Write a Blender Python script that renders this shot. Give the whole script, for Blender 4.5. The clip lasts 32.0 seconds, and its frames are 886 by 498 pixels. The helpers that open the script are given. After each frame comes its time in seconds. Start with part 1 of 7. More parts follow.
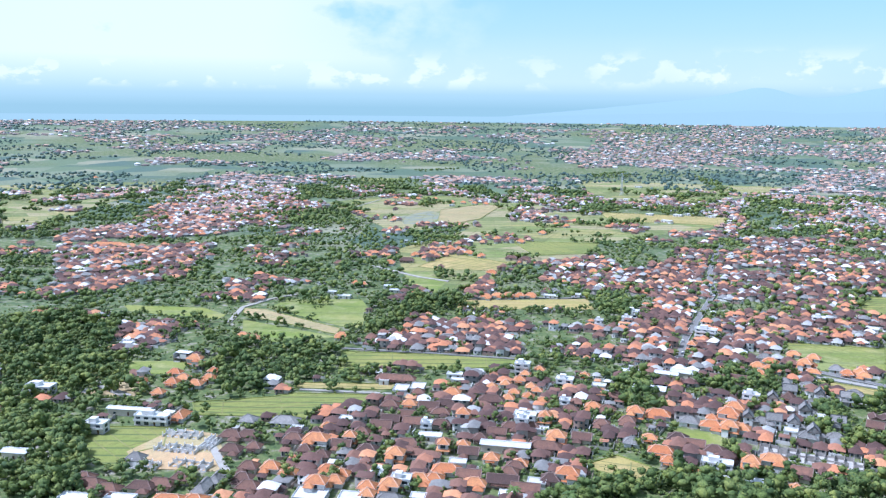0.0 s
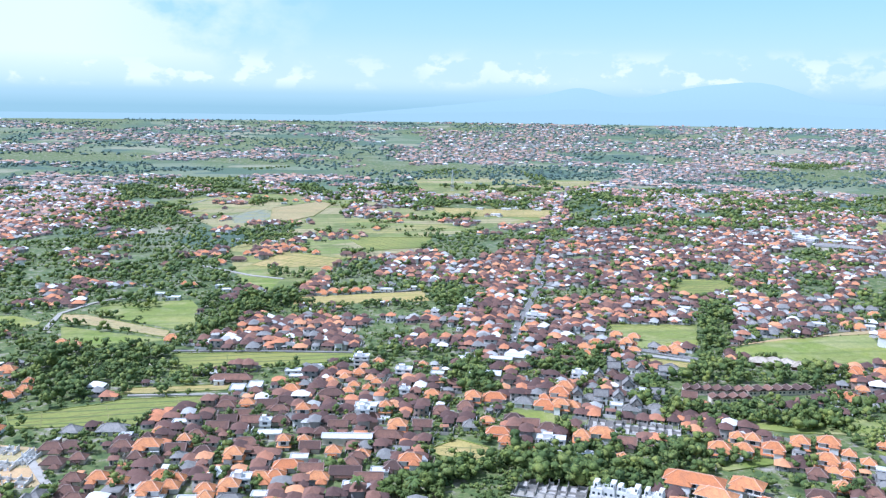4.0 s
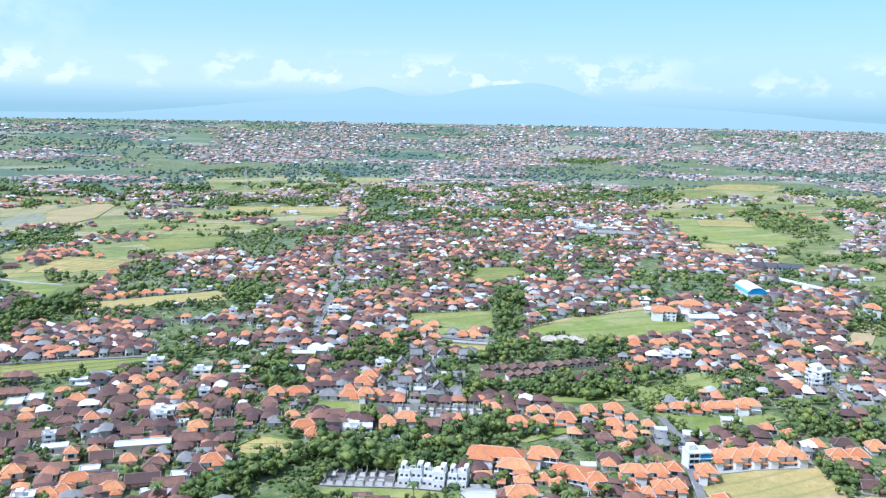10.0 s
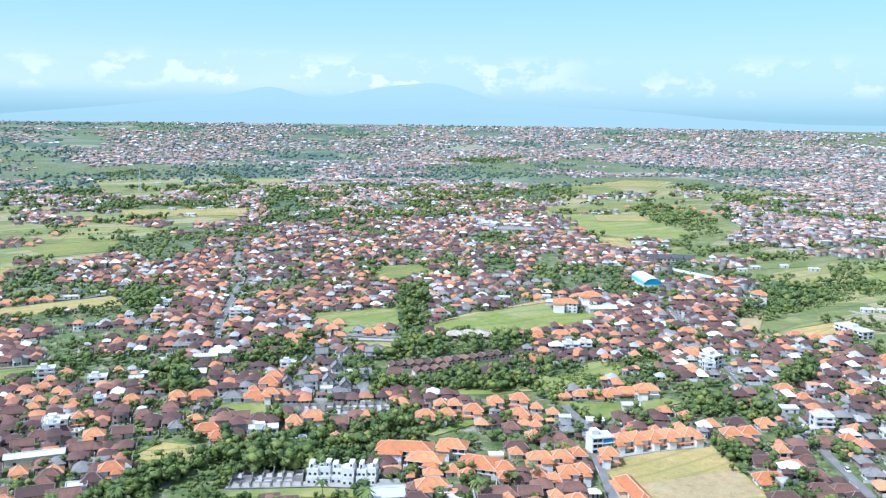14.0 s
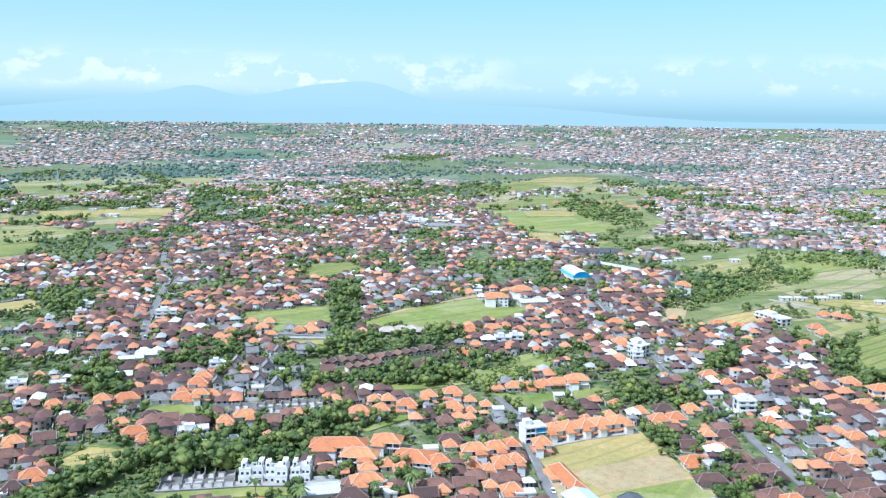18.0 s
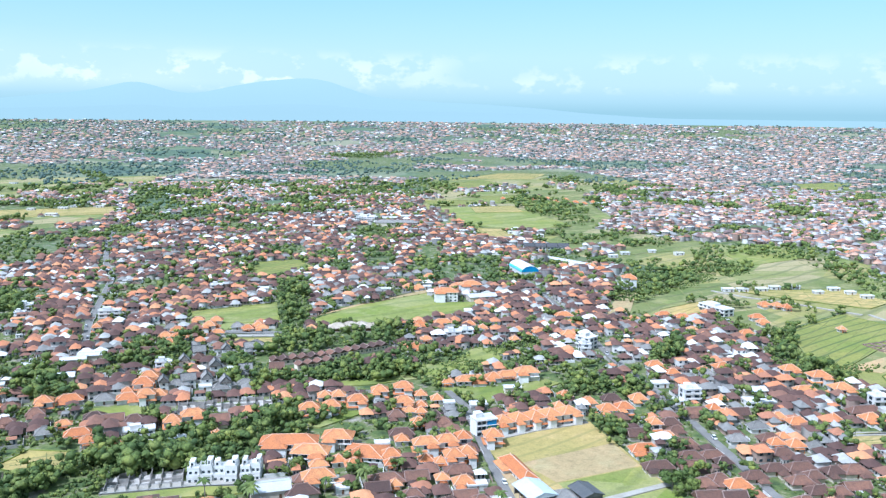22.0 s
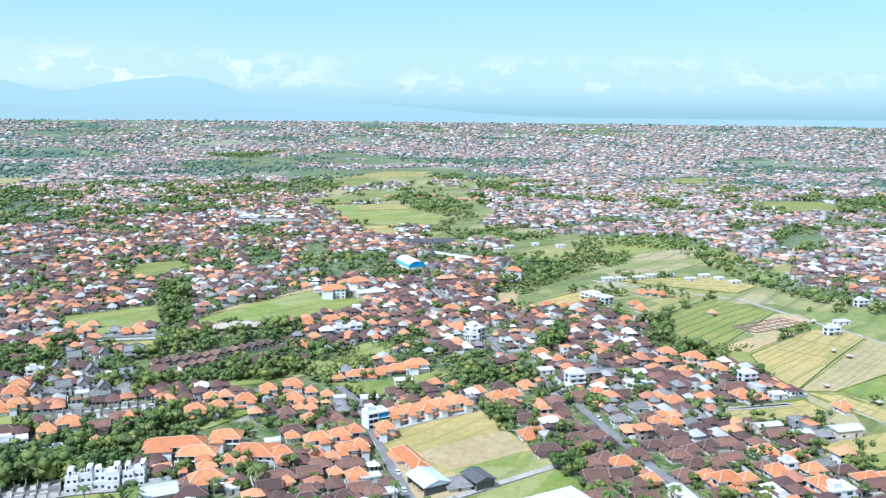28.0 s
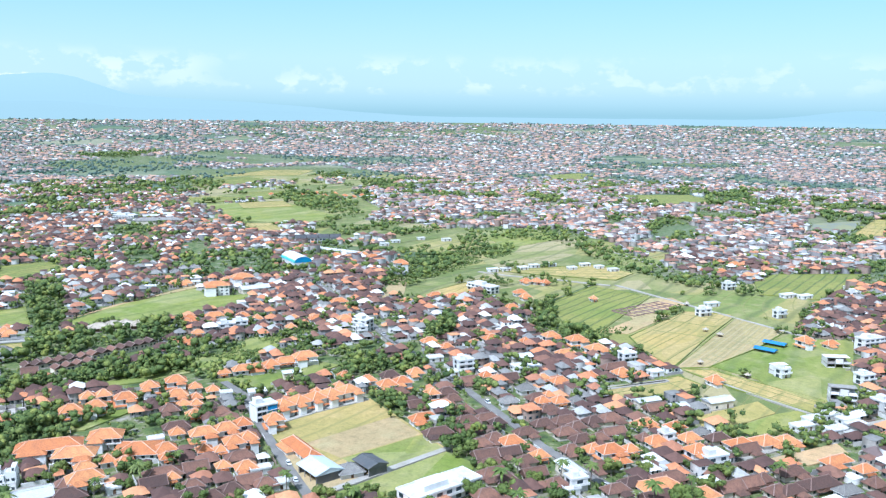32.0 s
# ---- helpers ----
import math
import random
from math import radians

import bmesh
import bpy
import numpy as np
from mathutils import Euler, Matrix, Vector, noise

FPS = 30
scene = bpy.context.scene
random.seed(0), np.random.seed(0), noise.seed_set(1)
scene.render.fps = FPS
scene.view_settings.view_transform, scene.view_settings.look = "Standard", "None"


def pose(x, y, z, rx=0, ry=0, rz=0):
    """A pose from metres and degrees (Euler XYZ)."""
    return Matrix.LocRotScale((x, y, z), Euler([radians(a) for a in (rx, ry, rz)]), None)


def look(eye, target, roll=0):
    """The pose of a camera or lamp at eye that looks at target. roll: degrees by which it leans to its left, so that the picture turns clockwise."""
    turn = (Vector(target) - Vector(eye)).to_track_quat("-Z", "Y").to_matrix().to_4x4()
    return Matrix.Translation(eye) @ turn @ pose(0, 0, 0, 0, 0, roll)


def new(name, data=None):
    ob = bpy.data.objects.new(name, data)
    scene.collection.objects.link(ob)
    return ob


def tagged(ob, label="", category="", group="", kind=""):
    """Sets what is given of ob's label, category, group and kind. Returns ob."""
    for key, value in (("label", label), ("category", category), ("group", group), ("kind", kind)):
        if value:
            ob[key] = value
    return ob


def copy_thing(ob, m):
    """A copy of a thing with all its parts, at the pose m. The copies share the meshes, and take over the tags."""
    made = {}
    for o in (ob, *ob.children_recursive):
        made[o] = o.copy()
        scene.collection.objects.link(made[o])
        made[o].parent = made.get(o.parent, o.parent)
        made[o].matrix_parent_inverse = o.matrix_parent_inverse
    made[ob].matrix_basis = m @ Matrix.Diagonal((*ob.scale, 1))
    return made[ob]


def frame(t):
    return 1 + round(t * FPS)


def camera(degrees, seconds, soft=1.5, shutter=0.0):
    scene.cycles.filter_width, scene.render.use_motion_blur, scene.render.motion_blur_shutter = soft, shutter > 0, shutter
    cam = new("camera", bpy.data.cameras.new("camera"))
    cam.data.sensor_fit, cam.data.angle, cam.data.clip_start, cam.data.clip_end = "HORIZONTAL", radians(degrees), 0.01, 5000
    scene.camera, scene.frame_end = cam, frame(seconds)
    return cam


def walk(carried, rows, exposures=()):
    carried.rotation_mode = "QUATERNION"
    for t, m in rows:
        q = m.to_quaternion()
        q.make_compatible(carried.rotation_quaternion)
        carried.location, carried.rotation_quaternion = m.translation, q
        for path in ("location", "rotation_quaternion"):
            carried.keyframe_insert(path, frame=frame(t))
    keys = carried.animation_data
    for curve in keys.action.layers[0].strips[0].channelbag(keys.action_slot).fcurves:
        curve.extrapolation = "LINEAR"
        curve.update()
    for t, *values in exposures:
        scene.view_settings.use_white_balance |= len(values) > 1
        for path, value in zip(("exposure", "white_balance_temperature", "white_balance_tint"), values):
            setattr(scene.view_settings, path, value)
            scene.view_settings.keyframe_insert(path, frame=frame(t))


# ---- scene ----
cam = camera(55.35, 32.0, soft=1.3)
PATH = [
    (0, (0.00, 0.00, 174.96), (-0.03, 98.64, 158.51), 0.52),
    (1, (-0.38, -0.13, 173.77), (5.05, 98.37, 157.36), 0.90),
    (2, (-0.72, -0.24, 172.67), (9.39, 97.89, 156.31), 0.84),
    (3, (-1.02, -0.34, 171.64), (13.75, 97.20, 155.30), 0.80),
    (6, (-1.75, -0.58, 168.82), (27.09, 93.77, 152.48), 0.81),
    (7, (-1.94, -0.63, 167.95), (31.56, 92.17, 151.66), 0.94),
    (8, (-2.12, -0.68, 167.09), (35.45, 90.57, 150.89), 0.95),
    (9, (-2.27, -0.72, 166.27), (38.25, 89.28, 150.13), 0.81),
    (10, (-2.40, -0.74, 165.46), (39.59, 88.58, 149.40), 0.98),
    (11, (-2.52, -0.77, 164.69), (40.87, 87.89, 148.68), 1.01),
    (12, (-2.63, -0.78, 163.95), (42.70, 86.92, 148.00), 0.95),
    (13, (-2.74, -0.79, 163.24), (45.64, 85.28, 147.38), 0.88),
    (14, (-2.83, -0.79, 162.56), (49.21, 83.12, 146.74), 0.77),
    (17, (-3.11, -0.77, 160.80), (54.06, 79.74, 144.98), 0.70),
    (18, (-3.21, -0.76, 160.29), (55.60, 78.55, 144.41), 0.65),
    (19, (-3.31, -0.74, 159.83), (57.01, 77.41, 143.88), 0.69),
    (20, (-3.42, -0.72, 159.39), (58.33, 76.28, 143.38), 0.62),
    (21, (-3.55, -0.70, 158.98), (59.32, 75.39, 142.93), 0.63),
    (22, (-3.69, -0.68, 158.58), (59.88, 74.81, 142.49), 0.60),
    (23, (-3.85, -0.67, 158.17), (60.63, 74.05, 142.03), 0.59),
    (24, (-4.02, -0.65, 157.73), (61.75, 72.92, 141.59), 0.59),
    (27, (-4.70, -0.60, 155.94), (65.75, 68.52, 139.86), 0.57),
    (28, (-4.98, -0.60, 155.06), (68.30, 65.53, 139.05), 0.57),
    (29, (-5.30, -0.59, 153.96), (70.72, 62.40, 138.05), 0.51),
    (30, (-5.65, -0.59, 152.58), (72.51, 59.74, 136.73), 0.53),
    (31, (-6.03, -0.60, 150.85), (73.83, 57.44, 134.98), 0.54),
    (32, (-6.46, -0.61, 148.71), (75.18, 54.91, 132.87), 0.67),
]
EXPO = 0.535
walk(cam, [(t, look(eye, target, roll)) for t, eye, target, roll in PATH], [(0.0, EXPO, 5000.0, 21.0), (12.0, EXPO + 0.03, 5030.0, 16.5), (32.0, EXPO + 0.05, 5110.0, 13.0)])

# ---- light: one sun, a Nishita sky with horizon haze and fair-weather cloud ----
SUN_AZ, SUN_EL = radians(-92), radians(54)      # azimuth from +y towards +x
sun_dir = Vector((math.sin(SUN_AZ) * math.cos(SUN_EL), math.cos(SUN_AZ) * math.cos(SUN_EL), math.sin(SUN_EL)))
lamp = bpy.data.lights.new("sun", "SUN")
lamp.energy, lamp.angle, lamp.color = 4.2, radians(0.53), (1.0, 0.97, 0.92)
sun = new("sun", lamp)
sun.matrix_world = look(sun_dir * 500, (0, 0, 0))


class Nodes:
    """Short-hand for building a node tree."""

    def __init__(self, tree):
        self.tree = tree

    def add(self, kind, props=None, **sockets):
        n = self.tree.nodes.new(kind)
        props = props or {}
        if "data_type" in props:
            n.data_type = props["data_type"]
        if "blend_type" in props:
            n.blend_type = props["blend_type"]
        if "operation" in props:
            n.operation = props["operation"]
        if "use_clamp" in props:
            n.use_clamp = props["use_clamp"]
        if "feature" in props:
            n.feature = props["feature"]
        if "bands_direction" in props:
            n.bands_direction = props["bands_direction"]
        for k, v in sockets.items():
            key = int(k[1:]) if k[0] == "i" and k[1:].isdigit() else k.replace("_", " ")
            self.put(n.inputs[key], v)
        return n

    def put(self, socket, v):
        if isinstance(v, bpy.types.NodeSocket):
            self.tree.links.new(v, socket)
        else:
            socket.default_value = v

    def math(self, op, a, b=0.0, c=0.0, clamp=False):
        n = self.add("ShaderNodeMath", {"operation": op, "use_clamp": clamp})
        self.put(n.inputs[0], a), self.put(n.inputs[1], b), self.put(n.inputs[2], c)
        return n.outputs[0]

    def mix(self, f, a, b, mode="MIX"):
        n = self.add("ShaderNodeMix", {"data_type": "RGBA", "blend_type": mode})
        self.put(n.inputs[0], f), self.put(n.inputs[6], a), self.put(n.inputs[7], b)
        return n.outputs[2]

    def ramp(self, f, stops, mode="LINEAR"):
        n = self.add("ShaderNodeValToRGB", Fac=f)
        r = n.color_ramp
        r.interpolation = mode
        while len(r.elements) < len(stops):
            r.elements.new(0.5)
        for e, (p, c) in zip(r.elements, stops):
            e.position, e.color = p, (*c, 1) if len(c) == 3 else c
        return n.outputs[0]

    def noise(self, vec, scale, detail=4.0, rough=0.55):
        return self.add("ShaderNodeTexNoise", Vector=vec, Scale=scale, Detail=detail, Roughness=rough).outputs[0]


world = bpy.data.worlds.new("sky")
scene.world = world
world.use_nodes = True
wn = Nodes(world.node_tree)
bg = world.node_tree.nodes["Background"]
sky = wn.add("ShaderNodeTexSky")
sky.sky_type, sky.sun_disc = "NISHITA", False
sky.sun_elevation, sky.sun_rotation = SUN_EL, SUN_AZ
sky.altitude, sky.air_density, sky.dust_density, sky.ozone_density = 130.0, 1.0, 1.5, 1.0
way = wn.add("ShaderNodeTexCoord").outputs["Generated"]
sep = wn.add("ShaderNodeSeparateXYZ", Vector=way).outputs
base = wn.mix(1.0, sky.outputs[0], (0.16, 0.16, 0.16, 1), "MULTIPLY")
haze = wn.ramp(wn.math("MULTIPLY", sep[2], 1.0), [(0.0, (0.9, 0.9, 0.9)), (0.03, (0.86, 0.86, 0.86)), (0.12, (0.62, 0.62, 0.62)), (0.2, (0.6, 0.6, 0.6)), (0.6, (0.55, 0.55, 0.55))])
hue = wn.ramp(sep[2], [(0.0, (0.435, 0.67, 0.65)), (0.012, (0.54, 0.77, 0.73)), (0.03, (0.66, 0.86, 0.775)), (0.06, (0.665, 0.88, 0.79)), (0.16, (0.40, 0.79, 0.69)), (0.32, (0.80, 0.98, 0.92))])
air = wn.mix(haze, base, hue)
flat = wn.add("ShaderNodeVectorMath", {"operation": "MULTIPLY"}, i0=way, i1=(24.0, 24.0, 40.0)).outputs[0]
puff = wn.noise(flat, 1.0, 7.0, 0.58)
puffs = wn.ramp(puff, [(0.51, (0, 0, 0)), (0.58, (1, 1, 1))])
belt = wn.ramp(sep[2], [(0.02, (0, 0, 0)), (0.031, (1, 1, 1)), (0.050, (0.9, 0.9, 0.9)), (0.068, (0, 0, 0))])
# a broad bank of cloud stands over the land north of the start
bank = wn.add("ShaderNodeVectorMath", {"operation": "DOT_PRODUCT"}, i0=way, i1=Vector((-0.36, 0.92, 0.14)).normalized()).outputs["Value"]
bank = wn.ramp(bank, [(0.90, (0, 0, 0)), (0.985, (1, 1, 1))])
wide = wn.ramp(wn.math("ADD", wn.noise(flat, 0.3, 7.0, 0.55), wn.math("MULTIPLY", bank, 0.22)), [(0.50, (0, 0, 0)), (0.60, (1, 1, 1))])
high = wn.ramp(sep[2], [(0.03, (0, 0, 0)), (0.055, (1, 1, 1))])
groups = wn.ramp(wn.noise(flat, 0.16, 2.0), [(0.36, (0, 0, 0)), (0.47, (1, 1, 1))])
cloud = wn.math("MAXIMUM", wn.math("MULTIPLY", wn.math("MULTIPLY", puffs, groups), belt), wn.math("MULTIPLY", wn.math("MULTIPLY", wide, bank), high))
inland = wn.add("ShaderNodeVectorMath", {"operation": "DOT_PRODUCT"}, i0=way, i1=(0.0, 1.0, 0.0)).outputs["Value"]
veil = wn.math("MULTIPLY", wn.ramp(inland, [(0.80, (0, 0, 0)), (0.95, (1, 1, 1))]), wn.ramp(sep[2], [(0.016, (0, 0, 0)), (0.03, (0.42, 0.42, 0.42)), (0.05, (0.3, 0.3, 0.3)), (0.085, (0, 0, 0))]))
air = wn.mix(wn.math("MULTIPLY", veil, wn.ramp(wn.noise(flat, 0.25, 4.0), [(0.3, (0.5, 0.5, 0.5)), (0.6, (1, 1, 1))])), air, (0.92, 1.0, 0.98, 1))
north = wn.ramp(inland, [(0.35, (0.45, 0.45, 0.45)), (0.92, (1, 1, 1))])
air = wn.mix(wn.math("MULTIPLY", wn.math("MULTIPLY", cloud, north), 0.9), air, (1.0, 1.04, 1.02, 1))
wn.put(bg.inputs[0], air)
bg.inputs[1].default_value = 0.69

# ---- materials ----


def material(name, build, rough=0.8, spec=0.3, metal=0.0, sheen=0.0):
    m = bpy.data.materials.new(name)
    m.use_nodes = True
    n = Nodes(m.node_tree)
    b = m.node_tree.nodes["Principled BSDF"]
    b.inputs["Roughness"].default_value = rough
    b.inputs["Specular IOR Level"].default_value = spec
    b.inputs["Metallic"].default_value = metal
    b.inputs["Sheen Weight"].default_value = sheen
    pos = n.add("ShaderNodeTexCoord").outputs["Object"]
    colour, relief, strength, dist = build(n, pos)
    n.put(b.inputs["Base Color"], colour)
    if relief is not None:
        n.put(b.inputs["Normal"], n.add("ShaderNodeBump", Height=relief, Strength=strength, Distance=dist).outputs[0])
    return m


def rnd(n):
    return n.add("ShaderNodeObjectInfo").outputs["Random"]


def island(n):
    return n.add("ShaderNodeNewGeometry").outputs["Random Per Island"]


def speckled(c0, c1, stain, coarse=0.15, fine=3.0, bump=0.4, per=rnd, dist=0.05):
    """Two colours chosen per object, with stains and grain."""
    def build(n, p):
        c = n.mix(per(n), (*c0, 1), (*c1, 1))
        c = n.mix(n.math("MULTIPLY", n.ramp(n.noise(p, coarse), [(0.42, (0, 0, 0)), (0.68, (1, 1, 1))]), 0.55), c, (*stain, 1))
        g = n.noise(p, fine, 3.0)
        c = n.mix(0.35, c, n.ramp(g, [(0.25, (0.25, 0.25, 0.25)), (0.75, (1, 1, 1))]), "MULTIPLY")
        return c, g, bump, dist
    return build


def tiled(c0, c1, stain, per=rnd):
    """Clay tiles in courses, weathered."""
    def build(n, p):
        c = n.mix(per(n), (*c0, 1), (*c1, 1))
        c = n.mix(n.math("MULTIPLY", n.ramp(n.noise(p, 0.35, 5.0), [(0.40, (0, 0, 0)), (0.72, (1, 1, 1))]), 0.6), c, (*stain, 1))
        course = n.add("ShaderNodeTexWave", {"bands_direction": "Z"}, Vector=p, Scale=1.9, Distortion=1.0, Detail=1.0).outputs[1]
        c = n.mix(0.3, c, n.ramp(course, [(0.0, (0.45, 0.45, 0.45)), (0.6, (1, 1, 1))]), "MULTIPLY")
        c = n.mix(0.5, c, n.ramp(n.noise(p, 1.6, 4.0, 0.7), [(0.3, (0.45, 0.45, 0.47)), (0.52, (1, 1, 1)), (0.7, (1.22, 1.2, 1.15))]), "MULTIPLY")
        streak = n.add("ShaderNodeVectorMath", {"operation": "MULTIPLY"}, i0=p, i1=(4.0, 4.0, 0.5)).outputs[0]
        c = n.mix(0.35, c, n.ramp(n.noise(streak, 0.9, 3.0), [(0.35, (0.5, 0.5, 0.5)), (0.6, (1, 1, 1))]), "MULTIPLY")
        return c, course, 0.5, 0.06
    return build


def crop(c0, c1, line, scale, bunds, bare=(0.3, 0.25, 0.13), plot=0.018, tones=0.35):
    """A field: patches of growth, earth showing, and plots parted by low bunds."""
    def build(n, p):
        w = n.noise(p, 0.02, 4.0)
        c = n.mix(n.ramp(w, [(0.35, (0, 0, 0)), (0.65, (1, 1, 1))]), (*c0, 1), (*c1, 1))
        cell = n.add("ShaderNodeTexVoronoi", {"feature": "F1"}, Vector=n.add("ShaderNodeVectorMath", {"operation": "MULTIPLY"}, i0=p, i1=(1.0, 2.2, 1.0)).outputs[0], Scale=plot, Randomness=0.8)
        tone = n.add("ShaderNodeSeparateColor", Color=cell.outputs["Color"]).outputs
        c = n.mix(tones, c, n.ramp(tone[0], [(0.0, (0.62, 0.74, 0.62)), (0.35, (1.0, 1.0, 1.0)), (0.6, (1.22, 1.1, 1.0)), (0.8, (0.8, 0.95, 0.7))], "CONSTANT"), "MULTIPLY")
        c = n.mix(n.math("MULTIPLY", n.ramp(tone[1], [(0.0, (0, 0, 0)), (0.8, (1, 1, 1))], "CONSTANT"), tones * 0.8), c, (*bare, 1))
        c = n.mix(n.math("MULTIPLY", n.ramp(n.noise(p, 0.07, 5.0), [(0.5, (0, 0, 0)), (0.72, (1, 1, 1))]), 0.5), c, (*bare, 1))
        c = n.mix(0.5, c, n.ramp(n.noise(p, 0.25, 6.0, 0.7), [(0.3, (0.5, 0.55, 0.5)), (0.5, (1, 1, 1)), (0.7, (1.25, 1.18, 1.1))]), "MULTIPLY")
        g = n.noise(p, 1.4, 3.0)
        c = n.mix(0.45, c, n.ramp(g, [(0.25, (0.4, 0.4, 0.4)), (0.75, (1.1, 1.1, 1.1))]), "MULTIPLY")
        wave = n.add("ShaderNodeTexWave", {"bands_direction": "Y"}, Vector=p, Scale=scale, Distortion=3.2, Detail=1.0, Detail_Scale=0.25 / scale * 0.05).outputs[1]
        c = n.mix(n.math("MULTIPLY", n.ramp(wave, [(0.0, (1, 1, 1)), (0.17, (0, 0, 0))]), bunds), c, (*line, 1))
        return c, g, 0.6, 0.1
    return build


def leafy(c0, c1, c2, per):
    def build(n, p):
        c = n.ramp(per(n), [(0.0, c0), (0.5, c1), (1.0, c2)])
        c = n.mix(0.8, c, n.ramp(n.noise(p, 0.085, 2.0), [(0.30, (0.55, 0.66, 0.75)), (0.5, (0.92, 0.92, 0.92)), (0.7, (1.3, 1.18, 0.9))]), "MULTIPLY")
        c = n.mix(0.5, c, n.ramp(island(n), [(0.0, (0.72, 0.75, 0.7)), (1.0, (1.18, 1.15, 1.0))]), "MULTIPLY")
        tuft = n.noise(p, 1.15, 3.0, 0.65)
        c = n.mix(0.75, c, n.ramp(tuft, [(0.36, (0.5, 0.55, 0.55)), (0.52, (0.95, 0.95, 0.95)), (0.64, (1.3, 1.25, 1.0))]), "MULTIPLY")
        return c, tuft, 0.9, 0.5
    return build


ORANGE = material("orange_clay_tile", tiled((0.53, 0.19, 0.068), (0.66, 0.30, 0.12), (0.34, 0.14, 0.075)), 0.75)
BROWN = material("brown_clay_tile", tiled((0.085, 0.052, 0.044), (0.275, 0.14, 0.092), (0.075, 0.055, 0.05)), 0.8)
GREYTILE = material("grey_roof_tile", tiled((0.21, 0.20, 0.18), (0.33, 0.31, 0.28), (0.14, 0.135, 0.13)), 0.75)
METALROOF = material("painted_metal_sheet", speckled((0.72, 0.73, 0.73), (0.52, 0.53, 0.54), (0.45, 0.42, 0.38), 0.2, 2.0, 0.2), 0.5)
METALROOF_WHITE = material("white_metal_sheet", speckled((0.82, 0.84, 0.84), (0.82, 0.84, 0.84), (0.6, 0.6, 0.58), 0.2, 2.0, 0.2), 0.5)
WHITE = material("white_render", speckled((0.84, 0.83, 0.80), (0.66, 0.65, 0.62), (0.52, 0.50, 0.46), 0.25, 4.0, 0.2), 0.85)
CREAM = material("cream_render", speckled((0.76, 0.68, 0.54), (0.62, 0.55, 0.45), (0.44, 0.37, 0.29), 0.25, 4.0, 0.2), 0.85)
CONCRETE = material("raw_concrete", speckled((0.42, 0.39, 0.35), (0.31, 0.29, 0.26), (0.19, 0.175, 0.16), 0.4, 3.0, 0.4), 0.9)
FLATROOF = material("flat_roof_screed", speckled((0.62, 0.62, 0.61), (0.80, 0.80, 0.79), (0.34, 0.33, 0.32), 0.3, 2.5, 0.3), 0.85)
GLASS = material("dark_window_glass", lambda n, p: ((0.035, 0.05, 0.06, 1), None, 0, 0), 0.15, 0.6)
TIMBER = material("dark_timber", speckled((0.16, 0.09, 0.05), (0.10, 0.06, 0.04), (0.05, 0.035, 0.03), 1.0, 8.0, 0.3), 0.7)
ASPHALT = material("worn_asphalt", speckled((0.20, 0.19, 0.175), (0.20, 0.19, 0.175), (0.31, 0.295, 0.265), 0.12, 2.0, 0.4), 0.9)
LANE = material("pale_concrete_lane", speckled((0.43, 0.40, 0.35), (0.39, 0.36, 0.31), (0.28, 0.26, 0.20), 0.15, 2.0, 0.3), 0.9)
KERB = material("kerb_concrete", speckled((0.42, 0.41, 0.39), (0.42, 0.41, 0.39), (0.28, 0.27, 0.25), 0.5, 3.0, 0.3), 0.9)
PADDY = material("green_paddy", crop((0.275, 0.27, 0.07), (0.21, 0.235, 0.055), (0.085, 0.115, 0.038), 0.035, 0.9, (0.26, 0.24, 0.07)), 0.9)
DRY = material("ripening_paddy", crop((0.46, 0.34, 0.125), (0.36, 0.295, 0.10), (0.22, 0.20, 0.07), 0.03, 0.6, (0.54, 0.39, 0.19)), 0.9)
GRASS = material("rough_grass", crop((0.195, 0.24, 0.045), (0.28, 0.28, 0.08), (0.09, 0.13, 0.04), 0.012, 0.35, (0.40, 0.36, 0.19)), 0.9)
MEADOW = material("open_pasture", crop((0.21, 0.23, 0.07), (0.30, 0.28, 0.115), (0.09, 0.11, 0.045), 0.014, 0.5, (0.42, 0.34, 0.19), 0.011, 0.85), 0.9)
BUND = material("grassy_bank", speckled((0.18, 0.205, 0.065), (0.23, 0.225, 0.075), (0.34, 0.29, 0.13), 0.05, 1.0, 0.3), 0.9)
TERRACEWALL = material("dry_terrace_bank", speckled((0.40, 0.33, 0.19), (0.36, 0.31, 0.17), (0.22, 0.24, 0.10), 0.06, 1.0, 0.3), 0.95)
DIRT = material("bare_earth", crop((0.50, 0.35, 0.19), (0.43, 0.31, 0.165), (0.36, 0.28, 0.13), 0.02, 0.15, (0.42, 0.38, 0.20)), 0.95)
TERRACE = material("ploughed_terrace", crop((0.43, 0.32, 0.165), (0.36, 0.285, 0.125), (0.46, 0.39, 0.25), 0.06, 0.3, (0.33, 0.31, 0.13)), 0.95)
POND = material("still_water", lambda n, p: (n.ramp(n.noise(p, 0.05, 4.0), [(0.4, (0.20, 0.21, 0.17)), (0.6, (0.26, 0.25, 0.12))]), n.noise(p, 0.6), 0.5, 0.08), 0.6, 0.2)
ORANGECAP = material("pale_orange_ridge_tile", speckled((0.72, 0.42, 0.27), (0.76, 0.52, 0.38), (0.5, 0.27, 0.17), 0.5, 4.0, 0.3), 0.8)
BROWNCAP = material("dull_ridge_tile", speckled((0.24, 0.15, 0.12), (0.38, 0.28, 0.24), (0.14, 0.09, 0.075), 0.5, 4.0, 0.3), 0.8)
